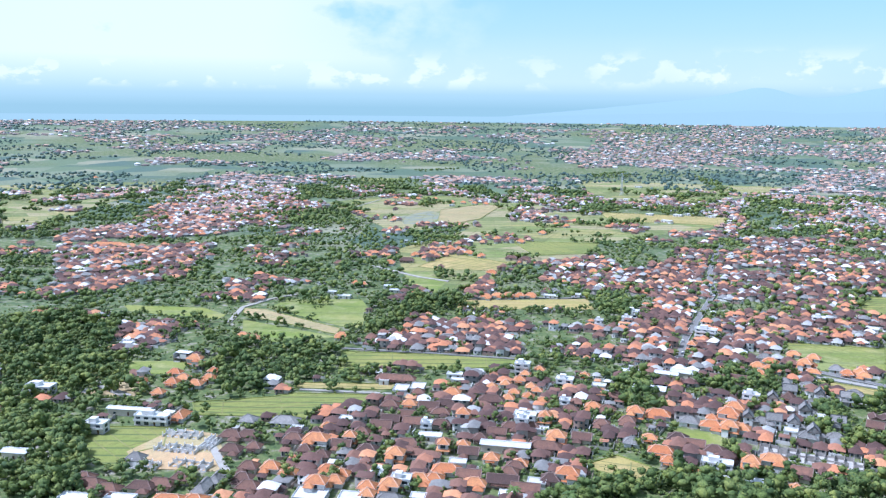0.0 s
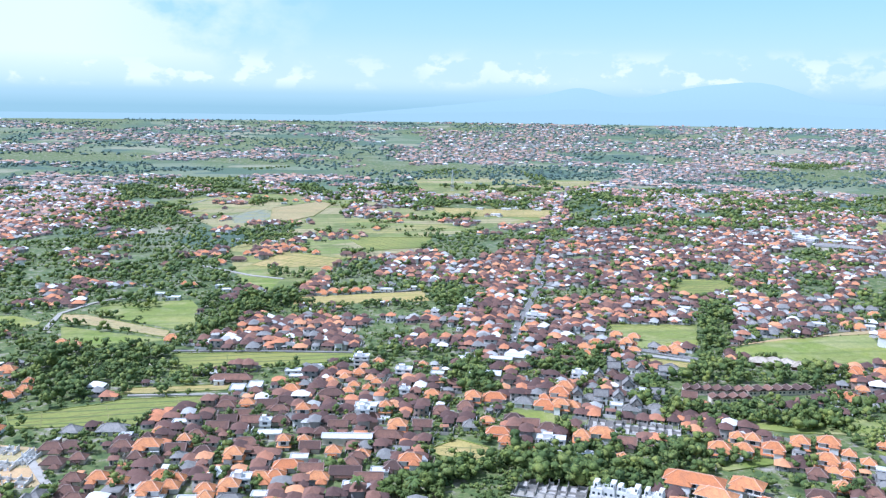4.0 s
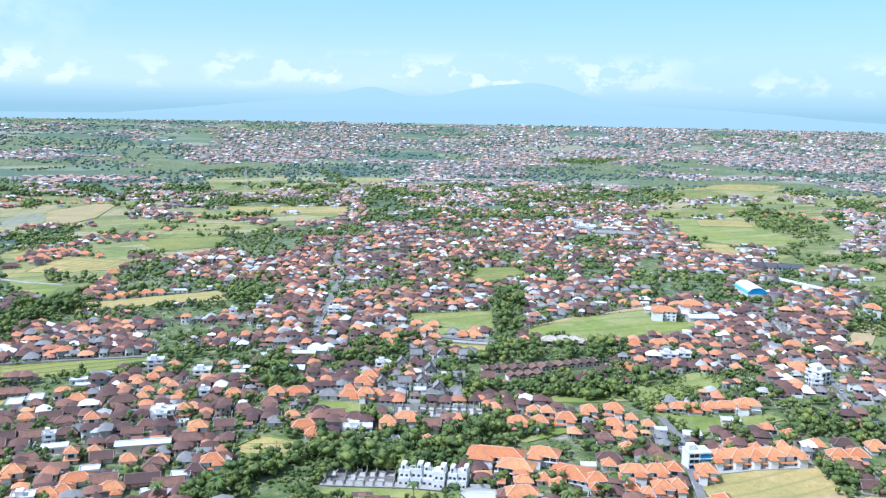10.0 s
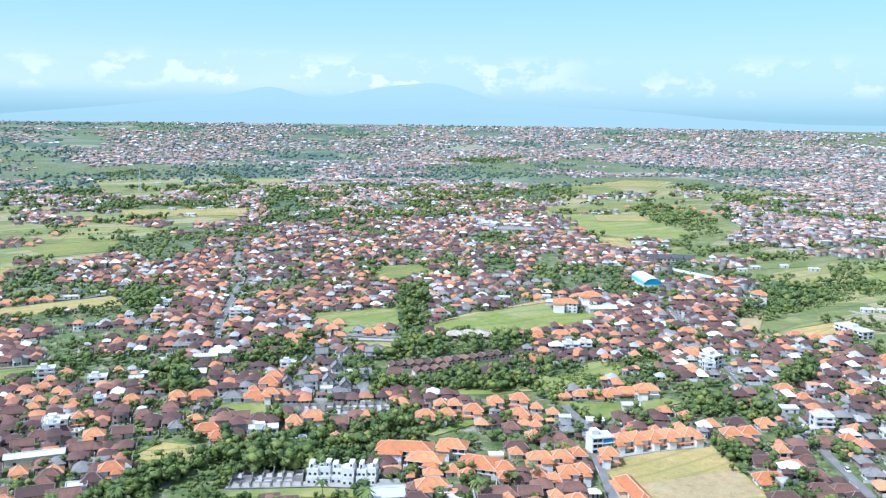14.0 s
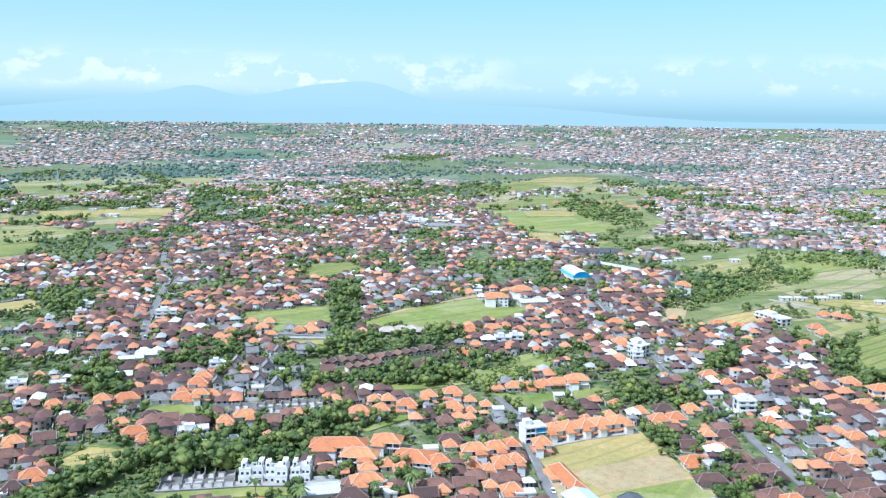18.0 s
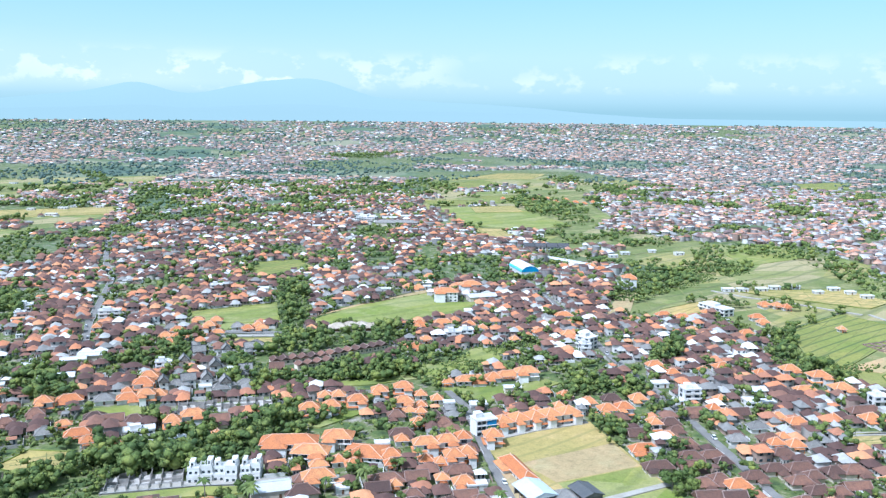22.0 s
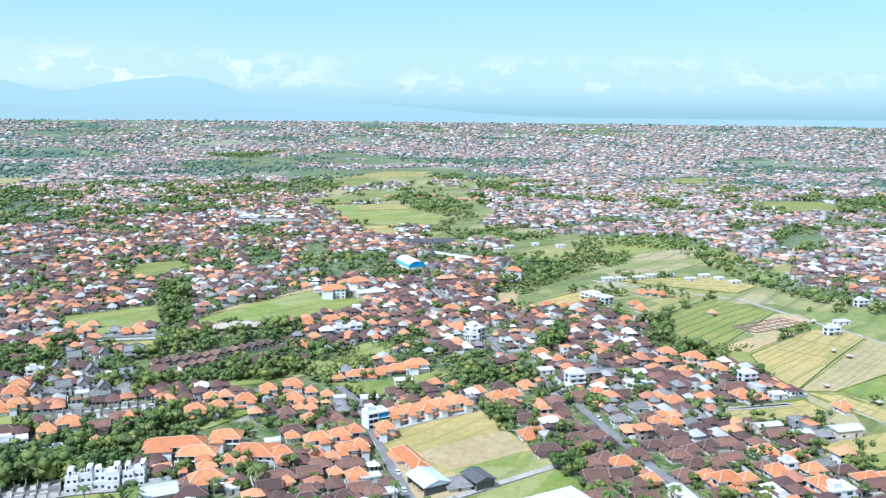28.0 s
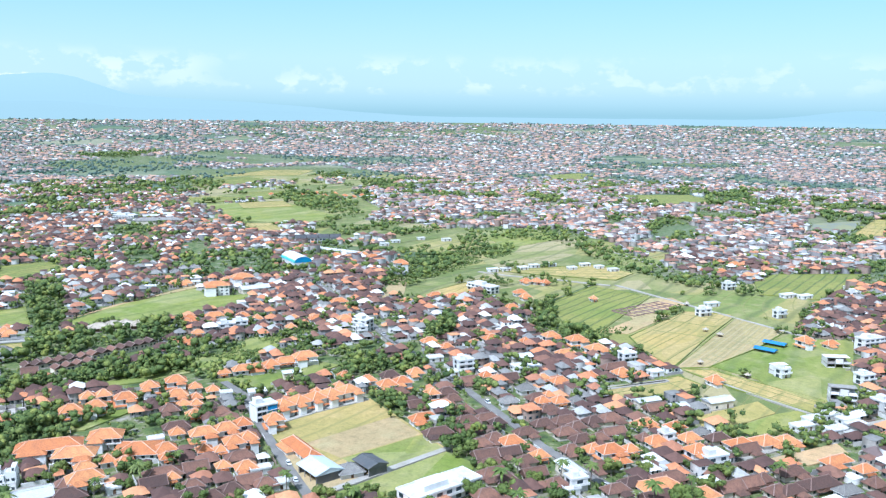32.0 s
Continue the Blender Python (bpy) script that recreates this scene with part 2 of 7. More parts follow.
THATCH = material("weathered_thatch", speckled((0.46, 0.39, 0.30), (0.56, 0.49, 0.40), (0.30, 0.25, 0.19), 0.4, 5.0, 0.6), 0.95)
BLUESHEET = material("blue_sheet_roof", speckled((0.05, 0.24, 0.50), (0.07, 0.30, 0.58), (0.05, 0.15, 0.30), 0.3, 3.0, 0.2), 0.5)
LEAF = material("broad_leaves", leafy((0.08, 0.122, 0.03), (0.125, 0.168, 0.04), (0.195, 0.225, 0.056), rnd), 0.75)
LEAFMASS = material("massed_leaves", leafy((0.078, 0.12, 0.035), (0.12, 0.165, 0.044), (0.195, 0.225, 0.062), island), 0.8)
# leaves of the far belts, with aerial haze put into their blue tint
HAZELEAF = material("haze_blue_leaves", leafy((0.08, 0.13, 0.125), (0.105, 0.155, 0.14), (0.135, 0.18, 0.145), island), 0.8)
PALM = material("palm_fronds", leafy((0.09, 0.14, 0.03), (0.13, 0.18, 0.04), (0.17, 0.20, 0.06), rnd), 0.6)
BARK = material("grey_bark", speckled((0.20, 0.16, 0.12), (0.26, 0.22, 0.18), (0.10, 0.08, 0.06), 1.0, 6.0, 0.5), 0.9)


def mixed(stops, scale, deep=0.4):
    """One colour for each house, soiled by patches and fine grain."""
    def build(n, p):
        c = n.ramp(island(n), stops, "CONSTANT")
        c = n.mix(deep, c, n.ramp(n.noise(p, scale, 4.0), [(0.28, (0.4, 0.4, 0.4)), (0.72, (1.08, 1.08, 1.08))]), "MULTIPLY")
        return n.mix(0.5, c, n.ramp(n.noise(p, scale * 9, 2.0), [(0.3, (0.6, 0.6, 0.6)), (0.7, (1.1, 1.1, 1.1))]), "MULTIPLY"), None, 0, 0
    return build


TOWNROOF = material("mixed_town_roofs", mixed([
    (0.0, (0.22, 0.14, 0.118)), (0.18, (0.52, 0.26, 0.16)), (0.33, (0.19, 0.135, 0.12)), (0.47, (0.58, 0.35, 0.24)), (0.60, (0.34, 0.33, 0.31)),
    (0.76, (0.52, 0.51, 0.48)), (0.81, (0.40, 0.24, 0.18)), (0.91, (0.78, 0.79, 0.80))], 0.4), 0.6, 0.5)
KAMPUNGROOF = material("village_clay_roofs", mixed([
    (0.0, (0.115, 0.066, 0.055)), (0.27, (0.165, 0.09, 0.07)), (0.48, (0.25, 0.13, 0.09)), (0.60, (0.58, 0.24, 0.115)), (0.70, (0.65, 0.31, 0.15)), (0.76, (0.42, 0.19, 0.11)),
    (0.82, (0.25, 0.24, 0.22)), (0.89, (0.44, 0.43, 0.40)), (0.945, (0.78, 0.76, 0.72))], 0.5), 0.8)
# distant roofs and walls: colours greyed and contrast cut to paint in the haze
HAZEROOF = material("hazed_far_roofs", mixed([
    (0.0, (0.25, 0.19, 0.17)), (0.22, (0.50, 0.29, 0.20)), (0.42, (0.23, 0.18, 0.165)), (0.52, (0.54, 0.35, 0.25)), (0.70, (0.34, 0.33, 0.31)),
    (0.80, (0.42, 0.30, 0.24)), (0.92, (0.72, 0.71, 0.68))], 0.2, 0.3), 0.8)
HAZEWALL = material("hazed_far_walls", mixed([(0.0, (0.50, 0.49, 0.48)), (0.3, (0.38, 0.35, 0.33)), (0.65, (0.33, 0.29, 0.26)), (0.88, (0.66, 0.65, 0.63))], 0.3, 0.3), 0.85)
TOWNWALL = material("mixed_town_walls", mixed([(0.0, (0.62, 0.60, 0.56)), (0.22, (0.40, 0.37, 0.33)), (0.50, (0.34, 0.25, 0.20)), (0.72, (0.30, 0.29, 0.28)), (0.90, (0.78, 0.76, 0.72))], 0.6, 0.35), 0.85)


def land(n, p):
    """Open land: rough grass and scrub near; a patchwork of plots further out, their colours cooled for haze."""
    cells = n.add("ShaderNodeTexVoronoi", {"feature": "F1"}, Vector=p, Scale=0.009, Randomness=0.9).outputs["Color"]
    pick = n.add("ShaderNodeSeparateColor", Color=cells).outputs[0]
    # plot colours dulled towards blue-green in place of haze over the far land
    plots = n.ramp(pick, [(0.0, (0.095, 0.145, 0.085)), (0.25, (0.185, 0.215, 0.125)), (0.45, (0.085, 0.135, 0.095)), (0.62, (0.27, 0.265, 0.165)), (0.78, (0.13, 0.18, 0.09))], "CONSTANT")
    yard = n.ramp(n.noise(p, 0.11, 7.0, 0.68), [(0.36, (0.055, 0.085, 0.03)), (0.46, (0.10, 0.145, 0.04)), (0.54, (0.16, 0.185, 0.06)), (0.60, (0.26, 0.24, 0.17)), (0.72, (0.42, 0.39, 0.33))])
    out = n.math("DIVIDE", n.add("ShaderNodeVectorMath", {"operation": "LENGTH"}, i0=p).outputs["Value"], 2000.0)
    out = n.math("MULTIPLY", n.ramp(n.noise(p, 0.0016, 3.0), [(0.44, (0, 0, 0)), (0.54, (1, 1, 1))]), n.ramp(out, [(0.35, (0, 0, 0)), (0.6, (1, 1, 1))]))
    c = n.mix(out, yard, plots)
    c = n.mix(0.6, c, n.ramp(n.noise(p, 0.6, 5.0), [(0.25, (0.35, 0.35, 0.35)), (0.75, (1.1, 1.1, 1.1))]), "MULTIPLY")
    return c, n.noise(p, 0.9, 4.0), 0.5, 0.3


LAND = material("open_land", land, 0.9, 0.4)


def haze_glow(name, foot, crest, top):
    """Distance beyond the plain: haze painted as a blue glow, lighter towards the crest. top: the crest's height in
    metres.
    """
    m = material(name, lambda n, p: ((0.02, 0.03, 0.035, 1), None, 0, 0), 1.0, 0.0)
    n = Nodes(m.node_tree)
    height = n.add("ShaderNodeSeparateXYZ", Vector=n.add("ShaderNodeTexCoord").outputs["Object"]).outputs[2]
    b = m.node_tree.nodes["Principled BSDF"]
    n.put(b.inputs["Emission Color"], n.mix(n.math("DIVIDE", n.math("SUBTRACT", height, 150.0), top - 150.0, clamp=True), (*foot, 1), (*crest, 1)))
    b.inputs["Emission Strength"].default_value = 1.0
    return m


RIDGE = haze_glow("haze_glow_ridge", (0.322, 0.452, 0.438), (0.358, 0.495, 0.478), 335.0)
FAINT = haze_glow("haze_glow_hills", (0.31, 0.445, 0.435), (0.34, 0.48, 0.465), 255.0)

# ---- mesh helpers ----


def mesh_of(name, verts, faces, mats, slots=None):
    me = bpy.data.meshes.new(name)
    me.from_pydata([tuple(v) for v in verts], [], faces)
    for m in mats:
        me.materials.append(m)
    if slots is not None:
        me.polygons.foreach_set("material_index", slots)
    me.update()
    return me


def part(name, me, parent, label="", at=None):
    ob = new(name, me)
    ob.parent = parent
    if at is not None:
        ob.matrix_basis = at
    return tagged(ob, label) if label else ob


def bm_mesh(name, bm, *mats):
    me = bpy.data.meshes.new(name)
    bmesh.ops.recalc_face_normals(bm, faces=bm.faces)
    bm.to_mesh(me)
    bm.free()
    for m in mats:
        me.materials.append(m)
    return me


def box(bm, x0, y0, z0, x1, y1, z1, slot=0):
    v = [bm.verts.new((x, y, z)) for z in (z0, z1) for y in (y0, y1) for x in (x0, x1)]
    for f in ((0, 1, 3, 2), (4, 6, 7, 5), (0, 4, 5, 1), (1, 5, 7, 3), (3, 7, 6, 2), (2, 6, 4, 0)):
        bm.faces.new([v[i] for i in f]).material_index = slot


def prism(bm, a, b, r, slot=0):
    """A square bar from a to b."""
    a, b = Vector(a), Vector(b)
    q = (b - a).to_track_quat("Z", "Y").to_matrix()
    u, w = q.col[0] * r, q.col[1] * r
    v = [bm.verts.new(p + s * u + t * w) for p in (a, b) for s, t in ((-1, -1), (1, -1), (1, 1), (-1, 1))]
    for i in range(4):
        bm.faces.new((v[i], v[(i + 1) % 4], v[4 + (i + 1) % 4], v[4 + i])).material_index = slot
    bm.faces.new(v[3::-1]).material_index = slot
    bm.faces.new(v[4:]).material_index = slot


def ground_z(x, y):
    """The plain is level near by; beyond 2 km it is lifted so its edge fits the camera's horizon."""
    far = np.maximum(np.hypot(x, y) - 2000.0, 0.0) / 2900.0
    return 116.0 * far * far


# ---- the ground, fields, roads and woods ----
GN = 121
gx = np.linspace(-4950, 4950, GN)
GX, GY = np.meshgrid(gx, gx)
rim = np.minimum(1.0, 4890.0 / np.maximum(np.hypot(GX, GY), 1.0))          # a round edge at the horizon
IN = rim >= 1.0
GX, GY = GX * rim, GY * rim
gv = np.stack([GX, GY, ground_z(GX, GY)], -1).reshape(-1, 3)
gf = [(j * GN + i, j * GN + i + 1, (j + 1) * GN + i + 1, (j + 1) * GN + i) for j in range(GN - 1) for i in range(GN - 1)
      if IN[j:j + 2, i:i + 2].any()]
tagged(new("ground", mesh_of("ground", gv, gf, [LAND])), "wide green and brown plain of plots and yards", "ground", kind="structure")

CELL, X0, Y0, NX, NY = 3.0, -1300.0, -180.0, 1300, 860      # a plan of what is taken
CX, CY = np.meshgrid(X0 + CELL * (np.arange(NX) + 0.5), Y0 + CELL * (np.arange(NY) + 0.5))
taken = np.zeros((NY, NX), np.uint8)                       # 1 field, 2 road, 3 wood, 4 building
woods = []


def inside(poly, x, y):
    hit = np.zeros(np.shape(x), bool)
    for (ax, ay), (bx, by) in zip(poly, poly[1:] + poly[:1]):
        if ay != by:
            hit ^= ((ay > y) != (by > y)) & (x < (bx - ax) * (y - ay) / (by - ay) + ax)
    return hit


def claim(poly, value, keep=()):
    xs, ys = [p[0] for p in poly], [p[1] for p in poly]
    i0, i1 = max(int((min(xs) - X0) / CELL), 0), min(int((max(xs) - X0) / CELL) + 2, NX)
    j0, j1 = max(int((min(ys) - Y0) / CELL), 0), min(int((max(ys) - Y0) / CELL) + 2, NY)
    if i1 > i0 and j1 > j0:
        sub = taken[j0:j1, i0:i1]
        sub[inside(poly, CX[j0:j1, i0:i1], CY[j0:j1, i0:i1]) & ~np.isin(sub, keep)] = value


FIELDS = {"paddy_green": (PADDY, "green rice paddy with curved low bunds"), "straw": (DRY, "dry straw-coloured field of stubble"), "paddy_dry": (DRY, "ripening yellow-green rice field in strips"),
          "grass": (GRASS, "rough open grass plot"), "open": (MEADOW, "open rough pasture in many small plots"), "dirt": (DIRT, "bare dry earth plot"), "terrace_brown": (TERRACE, "ploughed brown terraced field"),
          "pond": (POND, "still shallow water in a flooded field")}
field_count = 0


def bank(bm, a, b, z, v):
    """A short length of earth bank: two slopes that meet in a crest."""
    row = [[bm.verts.new((*(q + v * o), z + h)) for q in (a, b)] for o, h in ((-0.38, -0.05), (0.0, 0.24), (0.38, -0.05))]
    for p, q in zip(row, row[1:]):
        bm.faces.new((p[0], p[1], q[1], q[0]))


def plot_lines(poly, z, gap):
    """Low banks in gently bending rows across a field, some of them broken off."""
    g = random.Random(field_count)
    q = np.array(poly)
    mid = q.mean(0)
    axis = np.linalg.eigh(np.cov((q - mid).T))[1]
    bm = bmesh.new()
    for u, v, step, stay in ((axis[:, 1], axis[:, 0], gap, 0.93), (axis[:, 0], axis[:, 1], gap * 3.4, 0.75)):
        span, across = (q - mid) @ u, (q - mid) @ v
        bend, turn = g.uniform(0.05, 0.12) * gap, g.uniform(0, 6)
        s = across.min() + step * g.uniform(0.3, 1)
        while s < across.max():
            on, t = g.random() < stay, span.min()
            last = None
            while t < span.max():
                p = mid + u * t + v * (s + bend * 6 * math.sin(t / 45 + turn + s * 0.01))
                if inside(poly, p[0], p[1]):
                    if last is not None and on:
                        bank(bm, last, p, z, v)
                    last = p
                else:
                    last = None
                if g.random() > 0.96:
                    on = g.random() < stay
                t += 0.5 * gap + 3.0
            s += step * g.uniform(0.6, 1.45)
    return bm


def field(kind, poly):
    global field_count
    field_count += 1
    z = 0.05 + 0.008 * field_count
    bm = bmesh.new()
    top = [bm.verts.new((x, y, z)) for x, y in poly]
    low = [bm.verts.new((x, y, -0.3)) for x, y in poly]
    bm.faces.new(top)
    n = len(poly)
    for i in range(n):
        bm.faces.new((top[i], low[i], low[(i + 1) % n], top[(i + 1) % n]))
    m, label = FIELDS[kind]
    ob = new({"pond": "water", "dirt": "earth_plot", "straw": "stubble_field", "grass": "grass_plot", "open": "pasture"}.get(kind, "paddy_field"), bm_mesh("field", bm, m))
    tagged(ob, label, "field" if kind != "pond" else "water", "fields of the plain", "structure")
    if kind in ("paddy_green", "paddy_dry", "terrace_brown"):      # raised bund round the plot
        bm = bmesh.new()
        for a, b in zip(poly, poly[1:] + poly[:1]):
            prism(bm, (*a, z + 0.05), (*b, z + 0.05), 0.35)
        part("bund", bm_mesh("bund", bm, GRASS), ob)
    gap = {"paddy_green": 9.0, "paddy_dry": 8.0, "terrace_brown": 5.0, "open": 21.0}.get(kind)
    if gap:
        part("plot_edges", bm_mesh("plot_edges", plot_lines(poly, z, gap), TERRACEWALL if kind == "terrace_brown" else BUND), ob, "low grassy banks that part the plots")
    claim(poly, 6 if kind == "open" else 1)


streets = []


def road(kind, width, line):
    if kind == "asphalt":
        streets.append((width, line))
    pts = [Vector(p) for p in line]
    left, right = [], []
    for i, p in enumerate(pts):
        d = (pts[min(i + 1, len(pts) - 1)] - pts[max(i - 1, 0)]).normalized()
        n = Vector((-d.y, d.x)) * width / 2
        left.append(p + n), right.append(p - n)
    z = 0.78
    bm = bmesh.new()
    tv = [[bm.verts.new((q.x, q.y, h)) for q in side] for side in (left, right) for h in (z, -0.2)]
    for i in range(len(pts) - 1):
        for a, b in ((0, 2), (1, 0), (2, 3)):
            bm.faces.new((tv[a][i], tv[a][i + 1], tv[b][i + 1], tv[b][i]))
    ob = new("road" if kind == "asphalt" else "lane", bm_mesh("road", bm, ASPHALT if kind == "asphalt" else LANE))
    tagged(ob, "grey worn asphalt street between houses" if kind == "asphalt" else "pale concrete lane across the land", "road", kind="structure")
    if width >= 5:
        for side, s in ((left, 1), (right, -1)):
            bm = bmesh.new()
            for a, b in zip(side, side[1:]):
                prism(bm, (*a, z + 0.06), (*b, z + 0.06), 0.16)
            part("kerb", bm_mesh("kerb", bm, KERB), ob)
    claim([tuple(p) for p in left] + [tuple(p) for p in reversed(right)], 2)


def wood(poly):
    woods.append(poly)
    claim(poly, 3, (2,))



field("open", [(878, 819), (925, 637), (916, 586), (952, 458), (884, 303), (710, 279), (683, 305), (624, 304), (558, 305), (584, 363), (546, 388), (538, 417), (593, 464), (644, 444), (728, 524), (714, 591), (716, 635), (758, 722)])
field("open", [(674, 301), (754, 302), (746, 203), (775, 186), (787, 113), (723, 124), (602, 120), (538, 93), (465, 68), (411, 79), (388, 102), (476, 157), (497, 190), (507, 246), (568, 296)])
field("open", [(-223, 1540), (117, 1668), (242, 1408), (467, 1373), (431, 1290), (206, 1106), (173, 997), (67, 936), (57, 871), (3, 792), (-36, 835), (-60, 1041), (38, 1227), (-119, 1311)])
field("open", [(1405, 1708), (1748, 1623), (1647, 1199), (1205, 1035), (960, 741), (832, 777), (756, 869), (882, 1105)])
field("open", [(-1228, 2339), (-1127, 2838), (-1181, 3895), (-615, 3472), (-488, 2390), (-610, 2000), (-594, 1789), (-608, 1518), (-585, 1247), (-623, 1174)])
field("open", [(338, 2069), (468, 2559), (796, 3033), (952, 2621), (911, 2081), (586, 1698), (378, 1543), (290, 1694)])
field("paddy_green", [(-197, 443), (-150, 443), (-145, 417), (-156, 408), (-156, 389), (-173, 396), (-190, 419)])
field("paddy_green", [(-149, 483), (-104, 494), (-92, 501), (-32, 499), (-32, 493), (-74, 476), (-78, 457), (-114, 461), (-142, 462)])
field("paddy_dry", [(-94, 522), (-30, 520), (-32, 509), (-93, 510)])
field("paddy_green", [(-73, 593), (55, 580), (49, 559), (-16, 551), (-55, 556), (-69, 540)])
field("grass", [(-166, 683), (-80, 631), (-96, 626), (-129, 615), (-156, 640)])
field("terrace_brown", [(-174, 723), (-155, 719), (-82, 657), (-83, 639), (-131, 673), (-170, 698)])
field("grass", [(-154, 726), (-142, 760), (-75, 762), (-66, 729), (-65, 657), (-82, 664)])
field("grass", [(-283, 731), (-210, 723), (-184, 698), (-187, 684), (-269, 707)])
field("paddy_dry", [(-28, 928), (11, 1012), (75, 954), (59, 909), (-3, 909)])
field("grass", [(-43, 908), (-2, 866), (4, 848), (-7, 794), (-35, 835)])
field("straw", [(14, 761), (135, 771), (134, 730), (13, 730)])
field("open", [(-224, 1549), (-98, 1715), (107, 1678), (100, 1486), (39, 1264), (-68, 1187), (-120, 1318)])
field("pond", [(-73, 1363), (-24, 1443), (5, 1398), (-22, 1285), (-60, 1270)])
field("open", [(338, 2069), (459, 2510), (779, 2965), (933, 2570), (889, 2078), (791, 1922), (658, 1909), (417, 1705), (299, 1751)])
field("open", [(-631, 1190), (-588, 1272), (-616, 1594), (-607, 1827), (-958, 1818)])
field("open", [(-1207, 2298), (-1104, 2778), (-1147, 3784), (-648, 3288), (-636, 2757), (-676, 2322), (-814, 2042), (-1013, 1926)])
field("paddy_green", [(-230, 2073), (-118, 2687), (23, 2455), (-126, 1974)])
field("paddy_green", [(91, 1118), (205, 1101), (177, 1021), (110, 1009)])
field("paddy_dry", [(268, 1449), (472, 1387), (431, 1290), (266, 1338)])
field("paddy_green", [(262, 625), (332, 612), (301, 551), (282, 566), (258, 585)])
field("paddy_dry", [(246, 538), (281, 513), (276, 503), (253, 513)])
field("grass", [(129, 449), (149, 442), (160, 426), (162, 419), (145, 422), (128, 433)])
field("paddy_dry", [(73, 399), (90, 410), (107, 393), (94, 380), (77, 389)])
field("grass", [(-218, 564), (-177, 565), (-171, 534), (-208, 539)])
field("dirt", [(-209, 524), (-188, 505), (-187, 487), (-223, 497), (-222, 515)])
field("dirt", [(-161, 409), (-150, 432), (-140, 440), (-121, 433), (-109, 403), (-106, 386), (-149, 389)])
field("grass", [(259, 613), (329, 609), (305, 560), (253, 556), (248, 586)])
field("paddy_green", [(411, 791), (451, 781), (439, 725), (378, 711), (363, 728)])
field("grass", [(323, 543), (373, 562), (455, 566), (439, 532), (468, 512), (432, 490), (364, 496), (319, 528)])
field("dirt", [(328, 551), (466, 579), (457, 567), (375, 565)])
field("straw", [(262, 286), (325, 270), (292, 198), (248, 208), (235, 225), (250, 254)])
field("straw", [(263, 285), (322, 267), (311, 245), (261, 255)])
field("dirt", [(260, 255), (311, 244), (300, 219), (257, 231)])
field("grass", [(257, 230), (300, 218), (292, 200), (251, 210), (254, 221)])
field("grass", [(226, 211), (290, 198), (286, 180), (275, 176), (244, 185)])
field("paddy_dry", [(409, 178), (460, 151), (452, 135), (431, 135), (400, 167)])
field("straw", [(400, 121), (442, 102), (429, 90), (392, 104), (387, 114)])
field("grass", [(391, 103), (428, 89), (443, 79), (416, 69), (392, 90)])
field("paddy_green", [(575, 299), (671, 300), (657, 243), (529, 230), (510, 243), (549, 272)])
field("dirt", [(528, 229), (600, 222), (603, 206), (533, 211)])
field("paddy_dry", [(527, 208), (624, 202), (634, 171), (629, 166), (554, 164), (474, 159), (499, 187)])
field("terrace_brown", [(473, 158), (626, 164), (608, 124), (550, 129), (487, 142)])
field("paddy_dry", [(474, 154), (483, 138), (462, 67), (440, 74), (455, 118)])
field("grass", [(491, 141), (550, 128), (602, 120), (538, 96), (467, 68), (474, 92)])
field("open", [(720, 504), (802, 461), (921, 450), (880, 302), (766, 337), (710, 408), (649, 447)])
field("grass", [(894, 562), (968, 531), (934, 449), (809, 465)])
field("open", [(898, 795), (910, 645), (839, 568), (720, 596), (716, 635), (766, 720)])
field("paddy_green", [(773, 188), (828, 184), (883, 113), (795, 119), (732, 126), (725, 171)])
field("open", [(1194, 1417), (1551, 1558), (1574, 1387), (1288, 1107), (1012, 994), (912, 1111)])
field("grass", [(895, 1090), (1000, 1008), (908, 803), (823, 788), (786, 880)])
field("pond", [(1271, 234), (1364, 181), (1181, 175), (1176, 222)])
field("paddy_dry", [(1160, 169), (1381, 170), (1393, 157), (1162, 129)])
field("paddy_green", [(1499, 617), (1587, 516), (1473, 429), (1360, 479), (1417, 583)])
field("paddy_green", [(1865, 969), (2047, 923), (1873, 826), (1718, 871)])
field("dirt", [(513, 414), (583, 456), (603, 452), (542, 411), (518, 407)])
field("paddy_dry", [(565, 400), (646, 395), (610, 379), (550, 368), (549, 384)])
field("dirt", [(363, 80), (403, 57), (393, 50), (369, 62)])
field("grass", [(299, 361), (303, 325), (336, 318), (342, 333), (313, 349)])
field("grass", [(358, 339), (360, 322), (339, 321), (321, 330)])
field("dirt", [(651, 240), (666, 227), (648, 209), (575, 225), (590, 235)])
field("paddy_dry", [(682, 404), (768, 344), (749, 294), (708, 294), (688, 359)])
field("grass", [(508, 128), (555, 121), (592, 108), (607, 81), (463, 59), (462, 82), (476, 108)])
road("asphalt", 5, [(164, 569), (189, 636), (222, 709), (263, 801), (284, 885), (321, 989), (371, 1111)])
road("asphalt", 4.2, [(221, 216), (246, 259), (270, 297), (290, 328), (298, 352)])
road("asphalt", 4.6, [(294, 114), (304, 136), (320, 166), (339, 194), (361, 228), (387, 268), (424, 334), (489, 429), (551, 527), (598, 603)])
road("concrete", 3.5, [(228, 213), (249, 209), (293, 199)])
road("concrete", 3.4, [(358, 88), (393, 72), (426, 56), (450, 42)])
road("concrete", 3, [(686, 285), (657, 228), (628, 170), (603, 120), (597, 104)])
road("concrete", 3, [(666, 416), (666, 383), (674, 351), (681, 288)])
road("concrete", 2, [(460, 125), (444, 91), (437, 73)])
road("concrete", 2.5, [(-89, 507), (-29, 500)])
